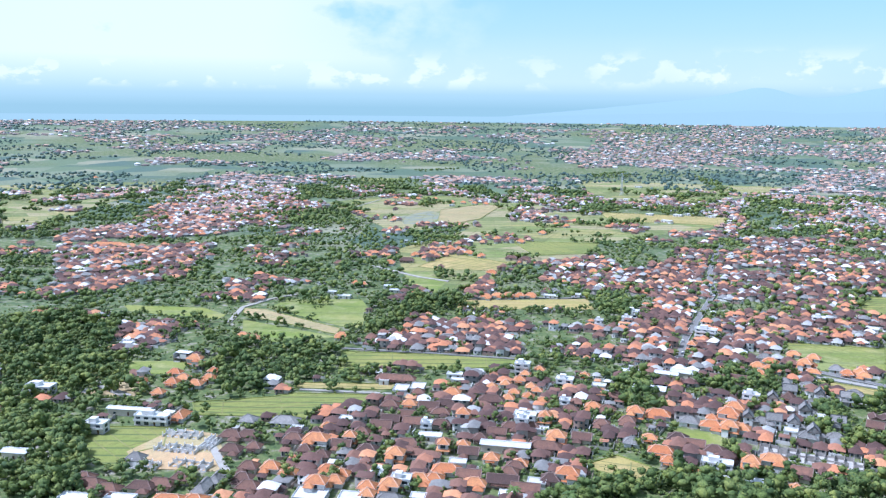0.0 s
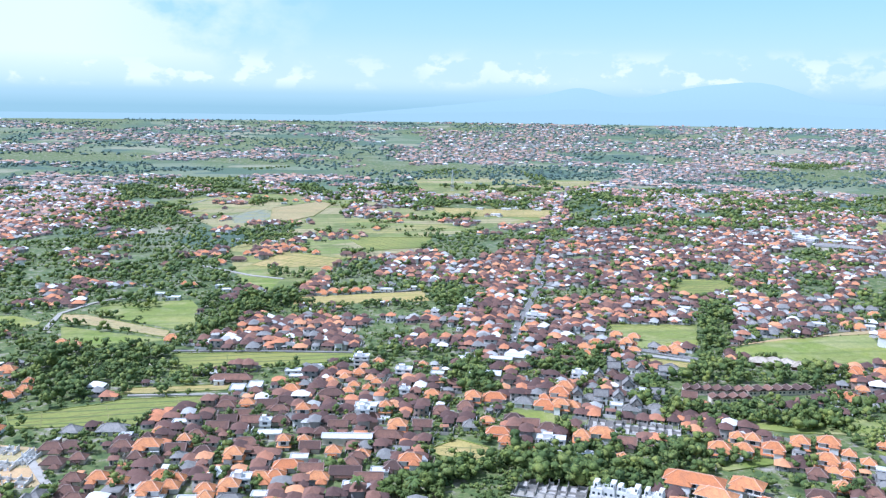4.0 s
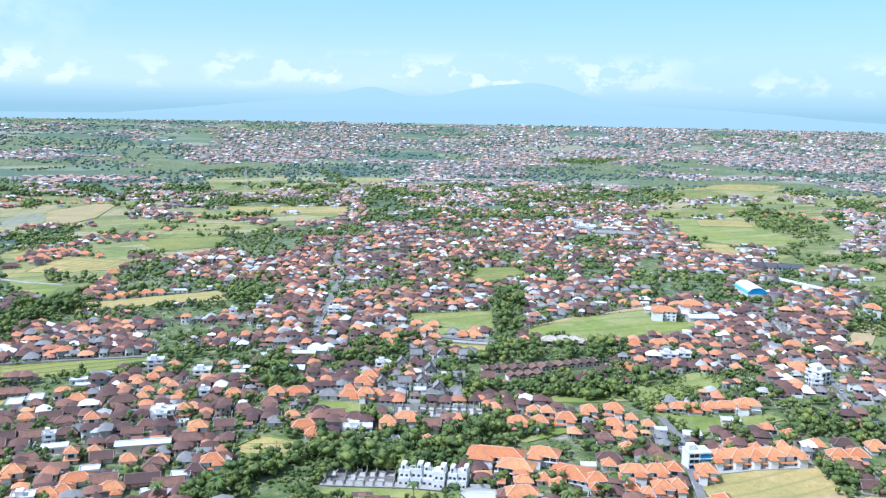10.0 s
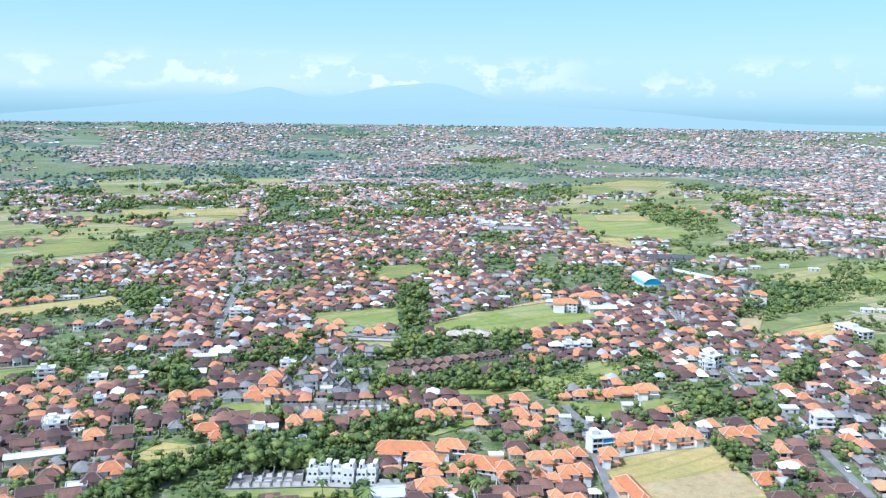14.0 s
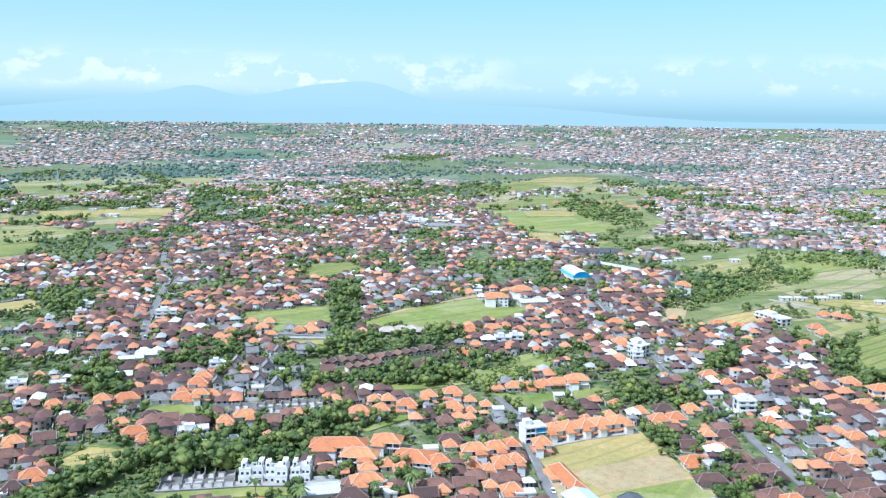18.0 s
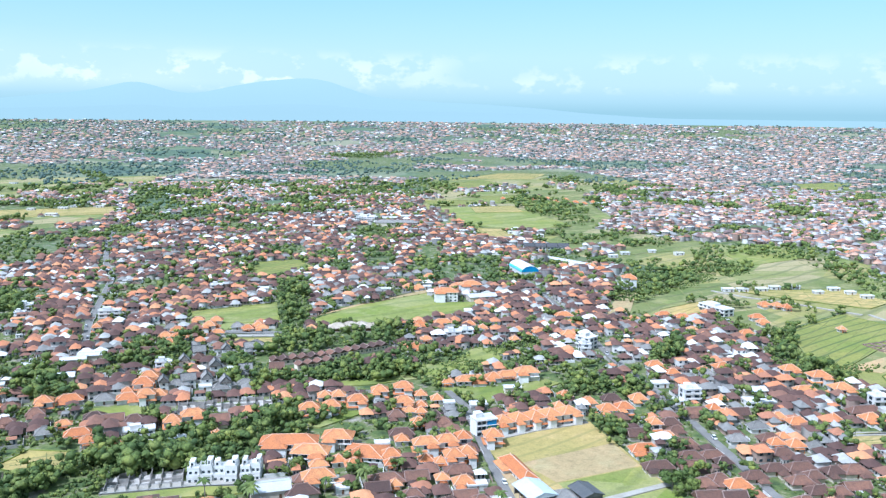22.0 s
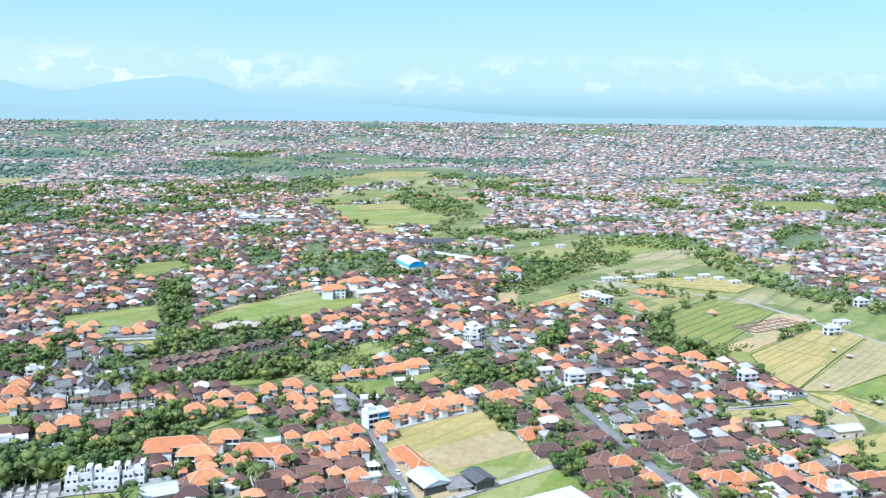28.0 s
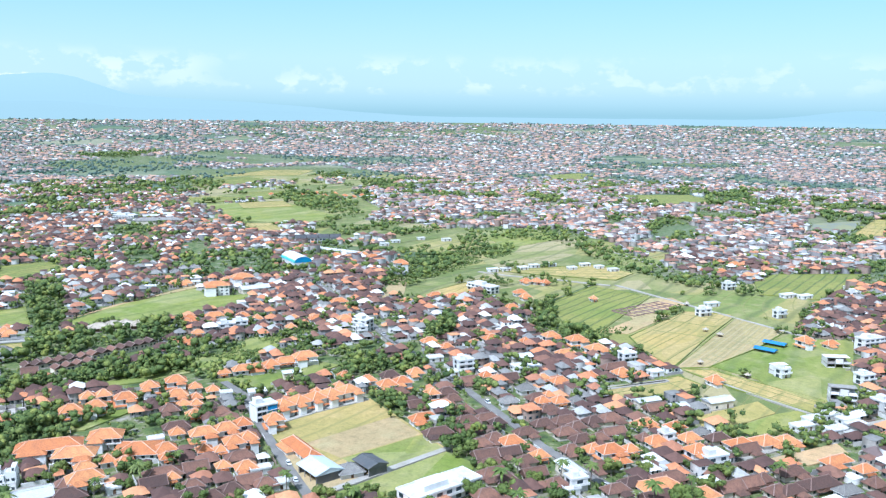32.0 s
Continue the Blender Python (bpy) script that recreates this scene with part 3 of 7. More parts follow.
road("asphalt", 3, [(-76, 600), (-9, 589), (51, 577)])
road("asphalt", 4, [(19, 773), (114, 772), (140, 781)])
road("concrete", 4, [(-220, 430), (-197, 400)])
road("concrete", 5, [(245, 545), (283, 517)])
road("concrete", 3, [(264, 284), (293, 279), (323, 270)])
road("concrete", 4, [(-175, 671), (-176, 725), (-158, 759), (-138, 779)])
road("concrete", 4, [(-79, 929), (-26, 868), (6, 846)])
road("concrete", 4, [(-124, 426), (-107, 391), (-99, 376)])
road("concrete", 5, [(101, 344), (136, 326), (186, 293)])
road("asphalt", 5, [(249, 558), (284, 525), (301, 506)])
road("concrete", 3, [(448, 153), (411, 179)])
road("asphalt", 6, [(754, 1536), (678, 1306), (658, 1243)])
wood([(530, 1502), (614, 1618), (556, 1298), (453, 1231)])
wood([(-566, 1224), (-559, 1419), (-623, 1998), (-567, 1857), (-469, 1230), (-525, 1169)])
field("grass", [(241, 405), (299, 407), (339, 395), (372, 411), (383, 390), (349, 369), (311, 377), (270, 389)])
field("grass", [(100, 340), (135, 323), (151, 311), (184, 291), (181, 286), (98, 334)])
road("concrete", 5, [(-221, 497), (-213, 524)])
road("concrete", 5, [(-221, 515), (-191, 491)])
field("dirt", [(250, 263), (255, 257), (246, 240), (240, 241), (235, 225), (242, 219), (252, 212), (250, 208), (228, 211), (222, 216), (224, 223)])
road("concrete", 3, [(409, 178), (446, 153)])
field("terrace_brown", [(-5, 1461), (78, 1555), (102, 1521), (59, 1344), (13, 1274), (-9, 1312)])
field("grass", [(-305, 561), (-261, 549), (-228, 544), (-220, 577), (-216, 538), (-230, 513), (-251, 498), (-276, 534)])
field("paddy_dry", [(1321, 1518), (1521, 1588), (1643, 1526), (1453, 1404)])
field("paddy_green", [(1155, 1416), (1336, 1451), (1303, 1344), (1124, 1270)])
field("paddy_green", [(1067, 1175), (1160, 1138), (1129, 1071), (1021, 1069)])
field("paddy_green", [(937, 1166), (1016, 1120), (977, 1063), (896, 1102)])
field("paddy_dry", [(940, 1050), (1007, 1014), (963, 946), (890, 982)])
field("paddy_dry", [(770, 852), (794, 823), (750, 739), (713, 769)])
wood([(1197, 1551), (1221, 1432), (1105, 1272), (1021, 1261), (1070, 1388)])
wood([(1449, 1382), (1589, 1400), (1436, 1200), (1426, 1257)])
wood([(-1038, 2852), (-950, 2932), (-980, 3229), (-847, 2817), (-839, 2534), (-947, 2625)])
wood([(-598, 1354), (-598, 1519), (-527, 1437), (-504, 1278), (-534, 1226)])
wood([(655, 2205), (655, 1979), (626, 1780), (577, 1776)])
wood([(-320, 2031), (-202, 2076), (-48, 2028), (-45, 1909), (-232, 1863)])
wood([(-110, 2508), (78, 2660), (104, 2420), (-71, 2313)])
wood([(382, 2248), (507, 2341), (489, 2187), (378, 2139)])
road("concrete", 4, [(-952, 2131), (-1039, 2410)])
road("concrete", 2.5, [(-169, 1448), (-116, 1637), (-74, 1695)])
road("concrete", 3, [(873, 384), (845, 346), (807, 294), (781, 267)])
field("grass", [(210, 373), (244, 373), (241, 353), (211, 349), (202, 357)])
wood([(1714, 3212), (1659, 2886), (1945, 3021), (1808, 2642), (1546, 2290), (1475, 2444), (1425, 2674)])
wood([(1683, 2751), (2105, 2889), (1899, 2451), (1557, 2195), (1476, 2356)])

wood([(-287, 609), (-264, 609), (-218, 554), (-194, 496), (-219, 487), (-237, 497)])
wood([(-230, 482), (-204, 466), (-193, 433), (-184, 403), (-162, 365), (-172, 354)])
wood([(-163, 580), (-153, 604), (-126, 610), (-74, 595), (-67, 543), (-85, 535), (-97, 520), (-119, 541), (-113, 496), (-131, 486), (-148, 520)])
wood([(-63, 634), (-48, 679), (-32, 742), (-2, 785), (14, 742), (-6, 709), (-30, 709), (-45, 634)])
wood([(-261, 884), (-269, 1002), (-218, 953), (-194, 841), (-225, 834)])
wood([(-215, 1097), (-138, 1012), (-77, 1011), (-73, 1109), (-130, 1224), (-159, 1166)])
wood([(-296, 1193), (-218, 1112), (-244, 1207), (-294, 1253)])
wood([(127, 722), (146, 781), (171, 807), (195, 769), (150, 681), (128, 681)])
wood([(-62, 1109), (-39, 1208), (14, 1211), (23, 1089), (-10, 1073)])
wood([(56, 847), (94, 939), (126, 912), (65, 818)])
wood([(173, 1028), (227, 1124), (276, 1168), (252, 1031)])
wood([(-291, 761), (-251, 743), (-206, 781), (-231, 854), (-280, 833), (-310, 797)])
wood([(-166, 763), (-109, 719), (-87, 789), (-130, 825), (-171, 813)])
wood([(40, 347), (57, 366), (76, 371), (96, 375), (117, 389), (139, 375), (170, 367), (200, 381), (223, 396), (215, 379), (192, 359), (174, 343), (158, 332), (135, 342), (115, 346), (101, 345), (87, 336), (75, 333)])
wood([(205, 431), (232, 422), (259, 403), (283, 391), (301, 378), (312, 414), (271, 421), (236, 430), (223, 449)])
wood([(245, 460), (272, 471), (294, 457), (323, 445), (360, 463), (353, 484), (312, 497), (300, 508), (306, 533), (337, 573), (398, 682), (371, 673), (316, 582), (287, 520), (241, 478)])
wood([(224, 485), (241, 478), (209, 429), (201, 444)])
wood([(318, 423), (325, 392), (342, 382), (356, 403)])
wood([(370, 369), (386, 361), (394, 371), (380, 377)])
wood([(408, 1161), (438, 1227), (470, 1231), (461, 1156)])
wood([(479, 1118), (531, 1057), (546, 1000), (512, 968), (484, 1049)])
wood([(558, 816), (553, 748), (512, 689), (479, 689)])
wood([(467, 882), (501, 861), (472, 799), (437, 812)])
wood([(465, 745), (488, 743), (460, 690), (438, 686)])
wood([(1012, 1542), (1083, 1637), (1142, 1622), (1035, 1483)])
wood([(1095, 1334), (1177, 1430), (1235, 1414), (1125, 1303)])
wood([(1064, 1090), (1132, 1043), (1059, 891), (939, 797), (951, 926)])
wood([(-53, 722), (-30, 751), (-5, 787), (14, 805), (29, 733), (-1, 718), (-29, 690), (-50, 663)])
wood([(-76, 1120), (-41, 1198), (13, 1236), (37, 1130), (-26, 1059), (-71, 1033)])
wood([(54, 876), (89, 917), (100, 866), (78, 814), (53, 817)])
wood([(193, 1028), (249, 1058), (247, 964), (199, 900)])
wood([(344, 303), (374, 311), (381, 299), (347, 281)])
wood([(149, 402), (180, 389), (170, 374), (145, 382)])
wood([(152, 500), (182, 545), (209, 550), (232, 541), (207, 502), (176, 504)])
wood([(111, 529), (134, 531), (129, 472), (108, 470)])
wood([(192, 360), (226, 350), (238, 363), (226, 372), (207, 376)])
wood([(634, 469), (741, 537), (811, 516), (738, 472), (664, 450), (619, 450)])
wood([(430, 311), (490, 337), (461, 309), (427, 303)])
wood([(1139, 1151), (1146, 1029), (993, 879), (959, 943)])
wood([(890, 575), (955, 513), (945, 455), (894, 430), (877, 457), (853, 551)])
wood([(316, 261), (333, 271), (342, 270), (336, 254), (318, 253)])
wood([(363, 283), (380, 297), (394, 289), (371, 271)])
wood([(566, 444), (653, 513), (738, 525), (798, 520), (822, 469), (773, 441), (710, 456), (611, 434), (558, 419)])
wood([(967, 512), (993, 487), (863, 351), (786, 266), (772, 204), (700, 200), (723, 253), (781, 334), (874, 434)])
wood([(395, 305), (481, 331), (515, 344), (464, 310), (428, 303)])
wood([(557, 302), (574, 289), (515, 257), (501, 267)])
wood([(321, 263), (329, 255), (310, 229), (300, 230)])
wood([(1086, 1103), (1094, 1025), (966, 801), (902, 769), (951, 916)])
wood([(117, 353), (130, 390), (141, 379), (139, 346), (124, 338)])
wood([(307, 204), (318, 202), (312, 189), (293, 183), (288, 188)])
wood([(485, 212), (553, 218), (515, 217), (520, 252), (487, 247), (476, 222)])

wood([(65, 358), (76, 375), (93, 377), (118, 376), (140, 361), (137, 344), (116, 348), (101, 347), (89, 341)])

wood([(-364, 675), (-317, 696), (-264, 656), (-228, 554), (-243, 528), (-275, 505)])
wood([(-269, 492), (-244, 482), (-208, 431), (-205, 464), (-187, 428), (-185, 401), (-168, 369), (-171, 353), (-196, 352)])

# low thick scrub
SCRUB = [
    [(-369, 685), (-276, 688), (-212, 562), (-216, 473), (-165, 369), (-199, 357)],
    [(66, 361), (76, 378), (94, 381), (119, 379), (141, 364), (137, 345), (116, 348), (101, 347), (91, 344)],
    [(69, 514), (94, 508), (123, 454), (115, 401), (80, 416), (58, 449)],
    [(208, 437), (234, 425), (260, 403), (316, 376), (380, 353), (407, 381), (378, 418), (320, 425), (273, 425), (236, 444)],
    [(195, 365), (229, 355), (242, 370), (231, 381), (211, 383)],
    [(75, 366), (102, 377), (141, 381), (178, 370), (196, 368), (178, 350), (133, 350), (103, 353)],
    [(328, 346), (388, 358), (435, 391), (406, 407), (340, 391), (329, 399)],
    [(468, 244), (474, 221), (552, 214), (533, 245), (501, 266)],
    [(559, 438), (613, 435), (773, 441), (838, 478), (671, 519)],
]

# built-up quarters, where houses stand close
VILLAGES = [
    [(-510, 1101), (-511, 1206), (-596, 1804), (-566, 2304), (-332, 1834), (-184, 1357), (-229, 1211), (-302, 1218), (-279, 944), (-265, 821), (-329, 819), (-359, 768)],
    [(-39, 687), (29, 729), (123, 689), (139, 652), (247, 926), (388, 1188), (439, 1191), (661, 1107), (472, 783), (339, 691), (267, 635), (203, 534), (173, 489), (107, 434), (54, 384), (-36, 356), (-100, 357), (-115, 437), (-67, 437), (-22, 501), (54, 560)],
    [(339, 581), (405, 624), (542, 654), (564, 564), (503, 444), (502, 382), (391, 293), (399, 349), (388, 413), (359, 453), (418, 494)],
    [(251, 280), (303, 319), (348, 285), (425, 284), (494, 382), (546, 513), (585, 596), (610, 528), (497, 286), (479, 227), (406, 138), (387, 90), (356, 81), (266, 176), (314, 235)],
    [(370, 622), (475, 750), (552, 778), (692, 763), (609, 572), (491, 501), (416, 515)],
    [(997, 793), (1497, 1008), (1830, 917), (1449, 369), (911, 228), (875, 308), (1048, 490), (964, 648)],
]


# ---- houses ----


def hip_roof(w, d, z, over, rise, mat, gable=False, ridge_mat=None, fascia=None):
    """A roof with sloping planes, a soffit, thick eaves and a ridge in the long direction."""
    a, b = w / 2 + over, d / 2 + over
    long_x = a >= b
    r = abs(a - b) if not gable else max(a, b) - 0.01
    e = 0.2
    bm = bmesh.new()
    lo = [bm.verts.new((x, y, z)) for x, y in ((-a, -b), (a, -b), (a, b), (-a, b))]
    hi = [bm.verts.new((x, y, z + e)) for x, y in ((-a, -b), (a, -b), (a, b), (-a, b))]
    r = max(r, 0.25)
    ends = [(-r, 0), (r, 0)] if long_x else [(0, -r), (0, r)]
    t = [bm.verts.new((x, y, z + e + rise)) for x, y in ends]
    bm.faces.new(lo[::-1])
    for i in range(4):
        bm.faces.new((lo[i], lo[(i + 1) % 4], hi[(i + 1) % 4], hi[i])).material_index = 1
    if long_x:
        quads = ((hi[0], hi[1], t[1], t[0]), (hi[2], hi[3], t[0], t[1]), (hi[1], hi[2], t[1]), (hi[3], hi[0], t[0]))
    else:
        quads = ((hi[1], hi[2], t[1], t[0]), (hi[3], hi[0], t[0], t[1]), (hi[0], hi[1], t[0]), (hi[2], hi[3], t[1]))
    for q in quads:
        bm.faces.new(q)
    roof = bm_mesh("roof", bm, mat, fascia or mat)
    bm = bmesh.new()
    top = [Vector((x, y, z + e + rise)) for x, y in ends]
    prism(bm, top[0], top[1], 0.19)
    for x, y in ((-a, -b), (a, -b), (a, b), (-a, b)):
        near = min(top, key=lambda q: (q.x - x) ** 2 + (q.y - y) ** 2)
        prism(bm, (x, y, z + e), near, 0.16)
    if not gable:
        for q in top:                                    # ridge finials
            prism(bm, q, q + Vector((0, 0, 0.55)), 0.13)
    return roof, bm_mesh("ridge", bm, ridge_mat or mat)


def sunk_panel(name, w, h, frame_mat, pane_mat, edge, z0, columns):
    """A casement or door as one piece, facing -y: a proud frame with recessed panels."""
    bm = bmesh.new()
    xs = np.linspace(-w / 2, w / 2, columns + 1)
    row = [[bm.verts.new((x, -0.1, z)) for x in xs] for z in (z0, z0 + h)]
    panels = [bm.faces.new((row[0][i], row[0][i + 1], row[1][i + 1], row[1][i])) for i in range(columns)]
    back = [[bm.verts.new((x, 0.0, z)) for x in xs] for z in (z0, z0 + h)]
    for i in range(columns):
        bm.faces.new((row[0][i + 1], row[0][i], back[0][i], back[0][i + 1]))
        bm.faces.new((row[1][i], row[1][i + 1], back[1][i + 1], back[1][i]))
    bm.faces.new((row[0][0], row[1][0], back[1][0], back[0][0]))
    bm.faces.new((row[1][-1], row[0][-1], back[0][-1], back[1][-1]))
    bmesh.ops.inset_individual(bm, faces=panels, thickness=edge, depth=-0.05)
    for f in panels:
        f.material_index = 1
    me = bpy.data.meshes.new(name)
    bm.to_mesh(me)
    bm.free()
    me.materials.append(frame_mat)
    me.materials.append(pane_mat)
    return me


WINDOW = sunk_panel("window", 1.5, 1.3, WHITE, GLASS, 0.09, -0.65, 2)
WINDOW_WOOD = sunk_panel("window", 1.3, 1.3, TIMBER, GLASS, 0.09, -0.65, 2)
WIDEWINDOW = sunk_panel("window", 2.6, 1.8, TIMBER, GLASS, 0.08, -0.9, 3)
DOOR = sunk_panel("door", 1.1, 2.15, TIMBER, TIMBER, 0.1, 0.0, 1)


def wall_box(w, d, h, mat, plinth=CONCRETE):
    bm = bmesh.new()
    box(bm, -w / 2, -d / 2, 0.35, w / 2, d / 2, h, 0)
    box(bm, -w / 2 - 0.25, -d / 2 - 0.25, -0.3, w / 2 + 0.25, d / 2 + 0.25, 0.35, 1)
    return bm_mesh("wall", bm, mat, plinth)


def wing(w, d, x, y, h, wall, tile):
    """A low annexe with walls and a hipped roof, in one piece."""
    bm = bmesh.new()
    box(bm, x - w / 2, y - d / 2, -0.3, x + w / 2, y + d / 2, h, 0)
    a, b = w / 2 + 0.6, d / 2 + 0.6
    r = max(abs(a - b), 0.2)
    rise = 0.34 * 2 * min(a, b)
    lo = [bm.verts.new((x + sx * a, y + sy * b, h)) for sx, sy in ((-1, -1), (1, -1), (1, 1), (-1, 1))]
    hi = [bm.verts.new((v.co.x, v.co.y, h + 0.18)) for v in lo]
    ends = ((-r, 0), (r, 0)) if a >= b else ((0, -r), (0, r))
    t = [bm.verts.new((x + ex, y + ey, h + 0.18 + rise)) for ex, ey in ends]
    faces = [lo[::-1]] + [(lo[i], lo[(i + 1) % 4], hi[(i + 1) % 4], hi[i]) for i in range(4)]
    if a >= b:
        faces += [(hi[0], hi[1], t[1], t[0]), (hi[2], hi[3], t[0], t[1]), (hi[1], hi[2], t[1]), (hi[3], hi[0], t[0])]
    else:
        faces += [(hi[1], hi[2], t[1], t[0]), (hi[3], hi[0], t[0], t[1]), (hi[0], hi[1], t[0]), (hi[2], hi[3], t[1])]
    for f in faces:
        bm.faces.new(f).material_index = 1
    return bm_mesh("wing", bm, wall, tile)


def skirt(w, d, z, out, drop, tile):
    """A tiled lean-to roof round the walls, with thick eaves."""
    bm = bmesh.new()
    rings = [[bm.verts.new((sx * (w / 2 + o), sy * (d / 2 + o), zz)) for sx, sy in ((-1, -1), (1, -1), (1, 1), (-1, 1))]
             for o, zz in ((0.0, z), (out, z - drop), (out, z - drop - 0.15), (0.0, z - drop * 0.4))]
    for p, q in zip(rings, rings[1:]):
        for i in range(4):
            bm.faces.new((p[i], p[(i + 1) % 4], q[(i + 1) % 4], q[i]))
    return bm_mesh("skirt_roof", bm, tile)


def openings(ob, w, d, floors, pane, step=3.6, sides=(0, 1, 2, 3), z0=0.0):
    for side in sides:
        length, off = (w, d / 2) if side % 2 == 0 else (d, w / 2)
        count = max(1, int(length / step))
        turn = Matrix.Rotation(radians(90 * side), 4, "Z")
        for f in range(floors):
            for i in range(count):
                x = (i + 0.5) * length / count - length / 2
                if f == 0 and side == 0 and i == count // 2 and z0 == 0:
                    part("door", DOOR, ob, at=turn @ Matrix.Translation((x, -off, 0.3)))
                else:
                    part("window", pane, ob, at=turn @ Matrix.Translation((x, -off, z0 + 1.55 + 2.7 * f)))


LABELS = {
    "o2": "two-storey white house under an orange clay tile roof", "o1": "single-storey house with an orange clay tile hip roof",
    "b1": "low village house with a weathered brown tile roof", "g1": "house with a pale grey tiled hip roof",
    "t1": "open hall under a grey-brown thatched roof", "o3": "three-storey white lodging with orange tile roof", "o4": "tall narrow block with orange tile roof",
    "b2": "long two-storey hall with a grey-blue roof", "w1": "low white building with a flat concrete roof", "w2": "two-storey white flat-roofed house with balconies",
    "w3": "three-storey white flat-roofed block with balconies", "m1": "long shed under a pale metal sheet roof"}


NAMES = {"o1": ("bungalow", "house", "orange-roofed bungalows"), "o2": ("villa", "villa", "orange-roofed villas"), "o3": ("guest_house", "guest house", "lodgings"),
         "o4": ("tower_house", "house", "lodgings"), "b1": ("village_house", "house", "brown-roofed village houses"), "b2": ("meeting_hall", "hall", "halls"),
         "g1": ("cottage", "house", "grey-roofed cottages"), "t1": ("thatched_hall", "hall", "thatched halls"), "w1": ("flat_roofed_house", "house", "flat-roofed houses"),
         "w2": ("town_house", "house", "flat-roofed town houses"), "w3": ("apartment_block", "building", "apartment blocks"), "m1": ("shed", "shed", "metal-roofed sheds")}


def build_house(kind, w, d):
    """One house with its walls, roof, openings and balcony; the Empty stands at its base."""
    name, category, group = NAMES[kind]
    ob = tagged(new(name), LABELS[kind], category, group)
    style, floors = kind[0], int(kind[1])
    h = 2.55 if floors == 1 else 2.65 * floors + 0.2
    wall = {"o": WHITE, "b": CREAM, "g": WHITE, "w": WHITE, "m": CREAM, "t": TIMBER}[style]
    if style in "obgt":
        tile = {"o": ORANGE, "b": BROWN if floors == 1 else GREYTILE, "g": GREYTILE, "t": THATCH}[style]
        cap = {"o": ORANGECAP, "b": BROWNCAP}.get(style, tile)
        part("wall", wall_box(w, d, h, wall), ob)
        if style in "ob" and floors == 1 and int(w * 7) % 2 == 0:        # a lower porch under its own lean-to roof
            bm = bmesh.new()
            ring = [bm.verts.new(q) for q in ((-w * 0.38, -d / 2 - 2.3, 2.0), (w * 0.30, -d / 2 - 2.3, 2.0), (w * 0.30, -d / 2 - 0.02, 2.65), (-w * 0.38, -d / 2 - 0.02, 2.65))]
            face = bm.faces.new(ring)
            bmesh.ops.solidify(bm, geom=[face], thickness=0.14)
            for px in (-w * 0.36, w * 0.28):
                box(bm, px - 0.1, -d / 2 - 2.2, -0.3, px + 0.1, -d / 2 - 2.0, 2.0)
            part("porch", bm_mesh("porch", bm, tile), ob)
        elif style in "ob" and w >= 7.5:                                   # a wing under a lower roof of its own
            side = 1 if int(w * 10) % 2 else -1
            part("wing", wing(w * 0.42, 3.4, side * w * 0.24, -d / 2 - 1.68, h - 0.55, wall, tile), ob)
        if style == "o" and floors > 1 and w < 11.5:                                    # a tiled skirt between the storeys
            part("skirt_roof", skirt(w, d, 2.9, 1.15, 0.6, tile), ob)
        roof, caps = hip_roof(w, d, h, 0.85, min(0.39 * (min(w, d) + 1.7), 3.0), tile, style == "b" and int(w * 10) % 5 == 0, cap, WHITE if style in "og" else TIMBER)
        part("ridge", caps, part("roof", roof, ob))
        if floors == 2 and (style != "o" or w >= 11.5):
            bm = bmesh.new()
            box(bm, -w / 2 - 1.2, -d / 2 - 1.3, 3.2, w / 2 + 0.3, -d / 2, 3.4)
            for i in range(4):
                x = -w / 2 - 1.0 + i * (w + 1.1) / 3
                box(bm, x - 0.14, -d / 2 - 1.2, -0.3, x + 0.14, -d / 2 - 0.92, 3.2)
            part("balcony", bm_mesh("balcony", bm, WHITE), ob)
            bm = bmesh.new()
            box(bm, -w / 2 - 1.2, -d / 2 - 1.3, 4.2, w / 2 + 0.3, -d / 2 - 1.22, 4.3)
            for i in range(int(w)):
                box(bm, -w / 2 - 1.1 + i * 1.05, -d / 2 - 1.29, 3.4, -w / 2 - 1.02 + i * 1.05, -d / 2 - 1.23, 4.2)
            part("railing", bm_mesh("railing", bm, TIMBER), ob)
        openings(ob, w, d, floors, WINDOW_WOOD if style == "b" else (WIDEWINDOW if floors == 2 else WINDOW), 3.3 if w >= 13 else 6.9, (0, 3) if style == "b" else (0, 1, 3))
    elif style == "m":
        part("wall", wall_box(w, d, 4.0, wall), ob)
        roof, caps = hip_roof(w, d, 4.0, 0.6, 0.16 * min(w, d), METALROOF, True)
        part("ridge", caps, part("roof", roof, ob))
        openings(ob, w, d, 1, WINDOW, 7.0)
    else:
        part("wall", wall_box(w, d, h, wall), ob)
        bm = bmesh.new()
        box(bm, -w / 2 - 0.3, -d / 2 - 0.3, h, w / 2 + 0.3, d / 2 + 0.3, h + 0.25)
        part("roof_slab", bm_mesh("roof_slab", bm, FLATROOF), ob)
        bm = bmesh.new()
        ring = [[bm.verts.new((sx * (w / 2 + o), sy * (d / 2 + o), z)) for sx, sy in ((-1, -1), (1, -1), (1, 1), (-1, 1))]
                for o, z in ((0.3, h + 0.25), (0.3, h + 0.85), (0.1, h + 0.85), (0.1, h + 0.25))]
        for q in range(3):
            for i in range(4):
                bm.faces.new((ring[q][i], ring[q][(i + 1) % 4], ring[q + 1][(i + 1) % 4], ring[q + 1][i]))
        part("parapet", bm_mesh("parapet", bm, wall), ob)
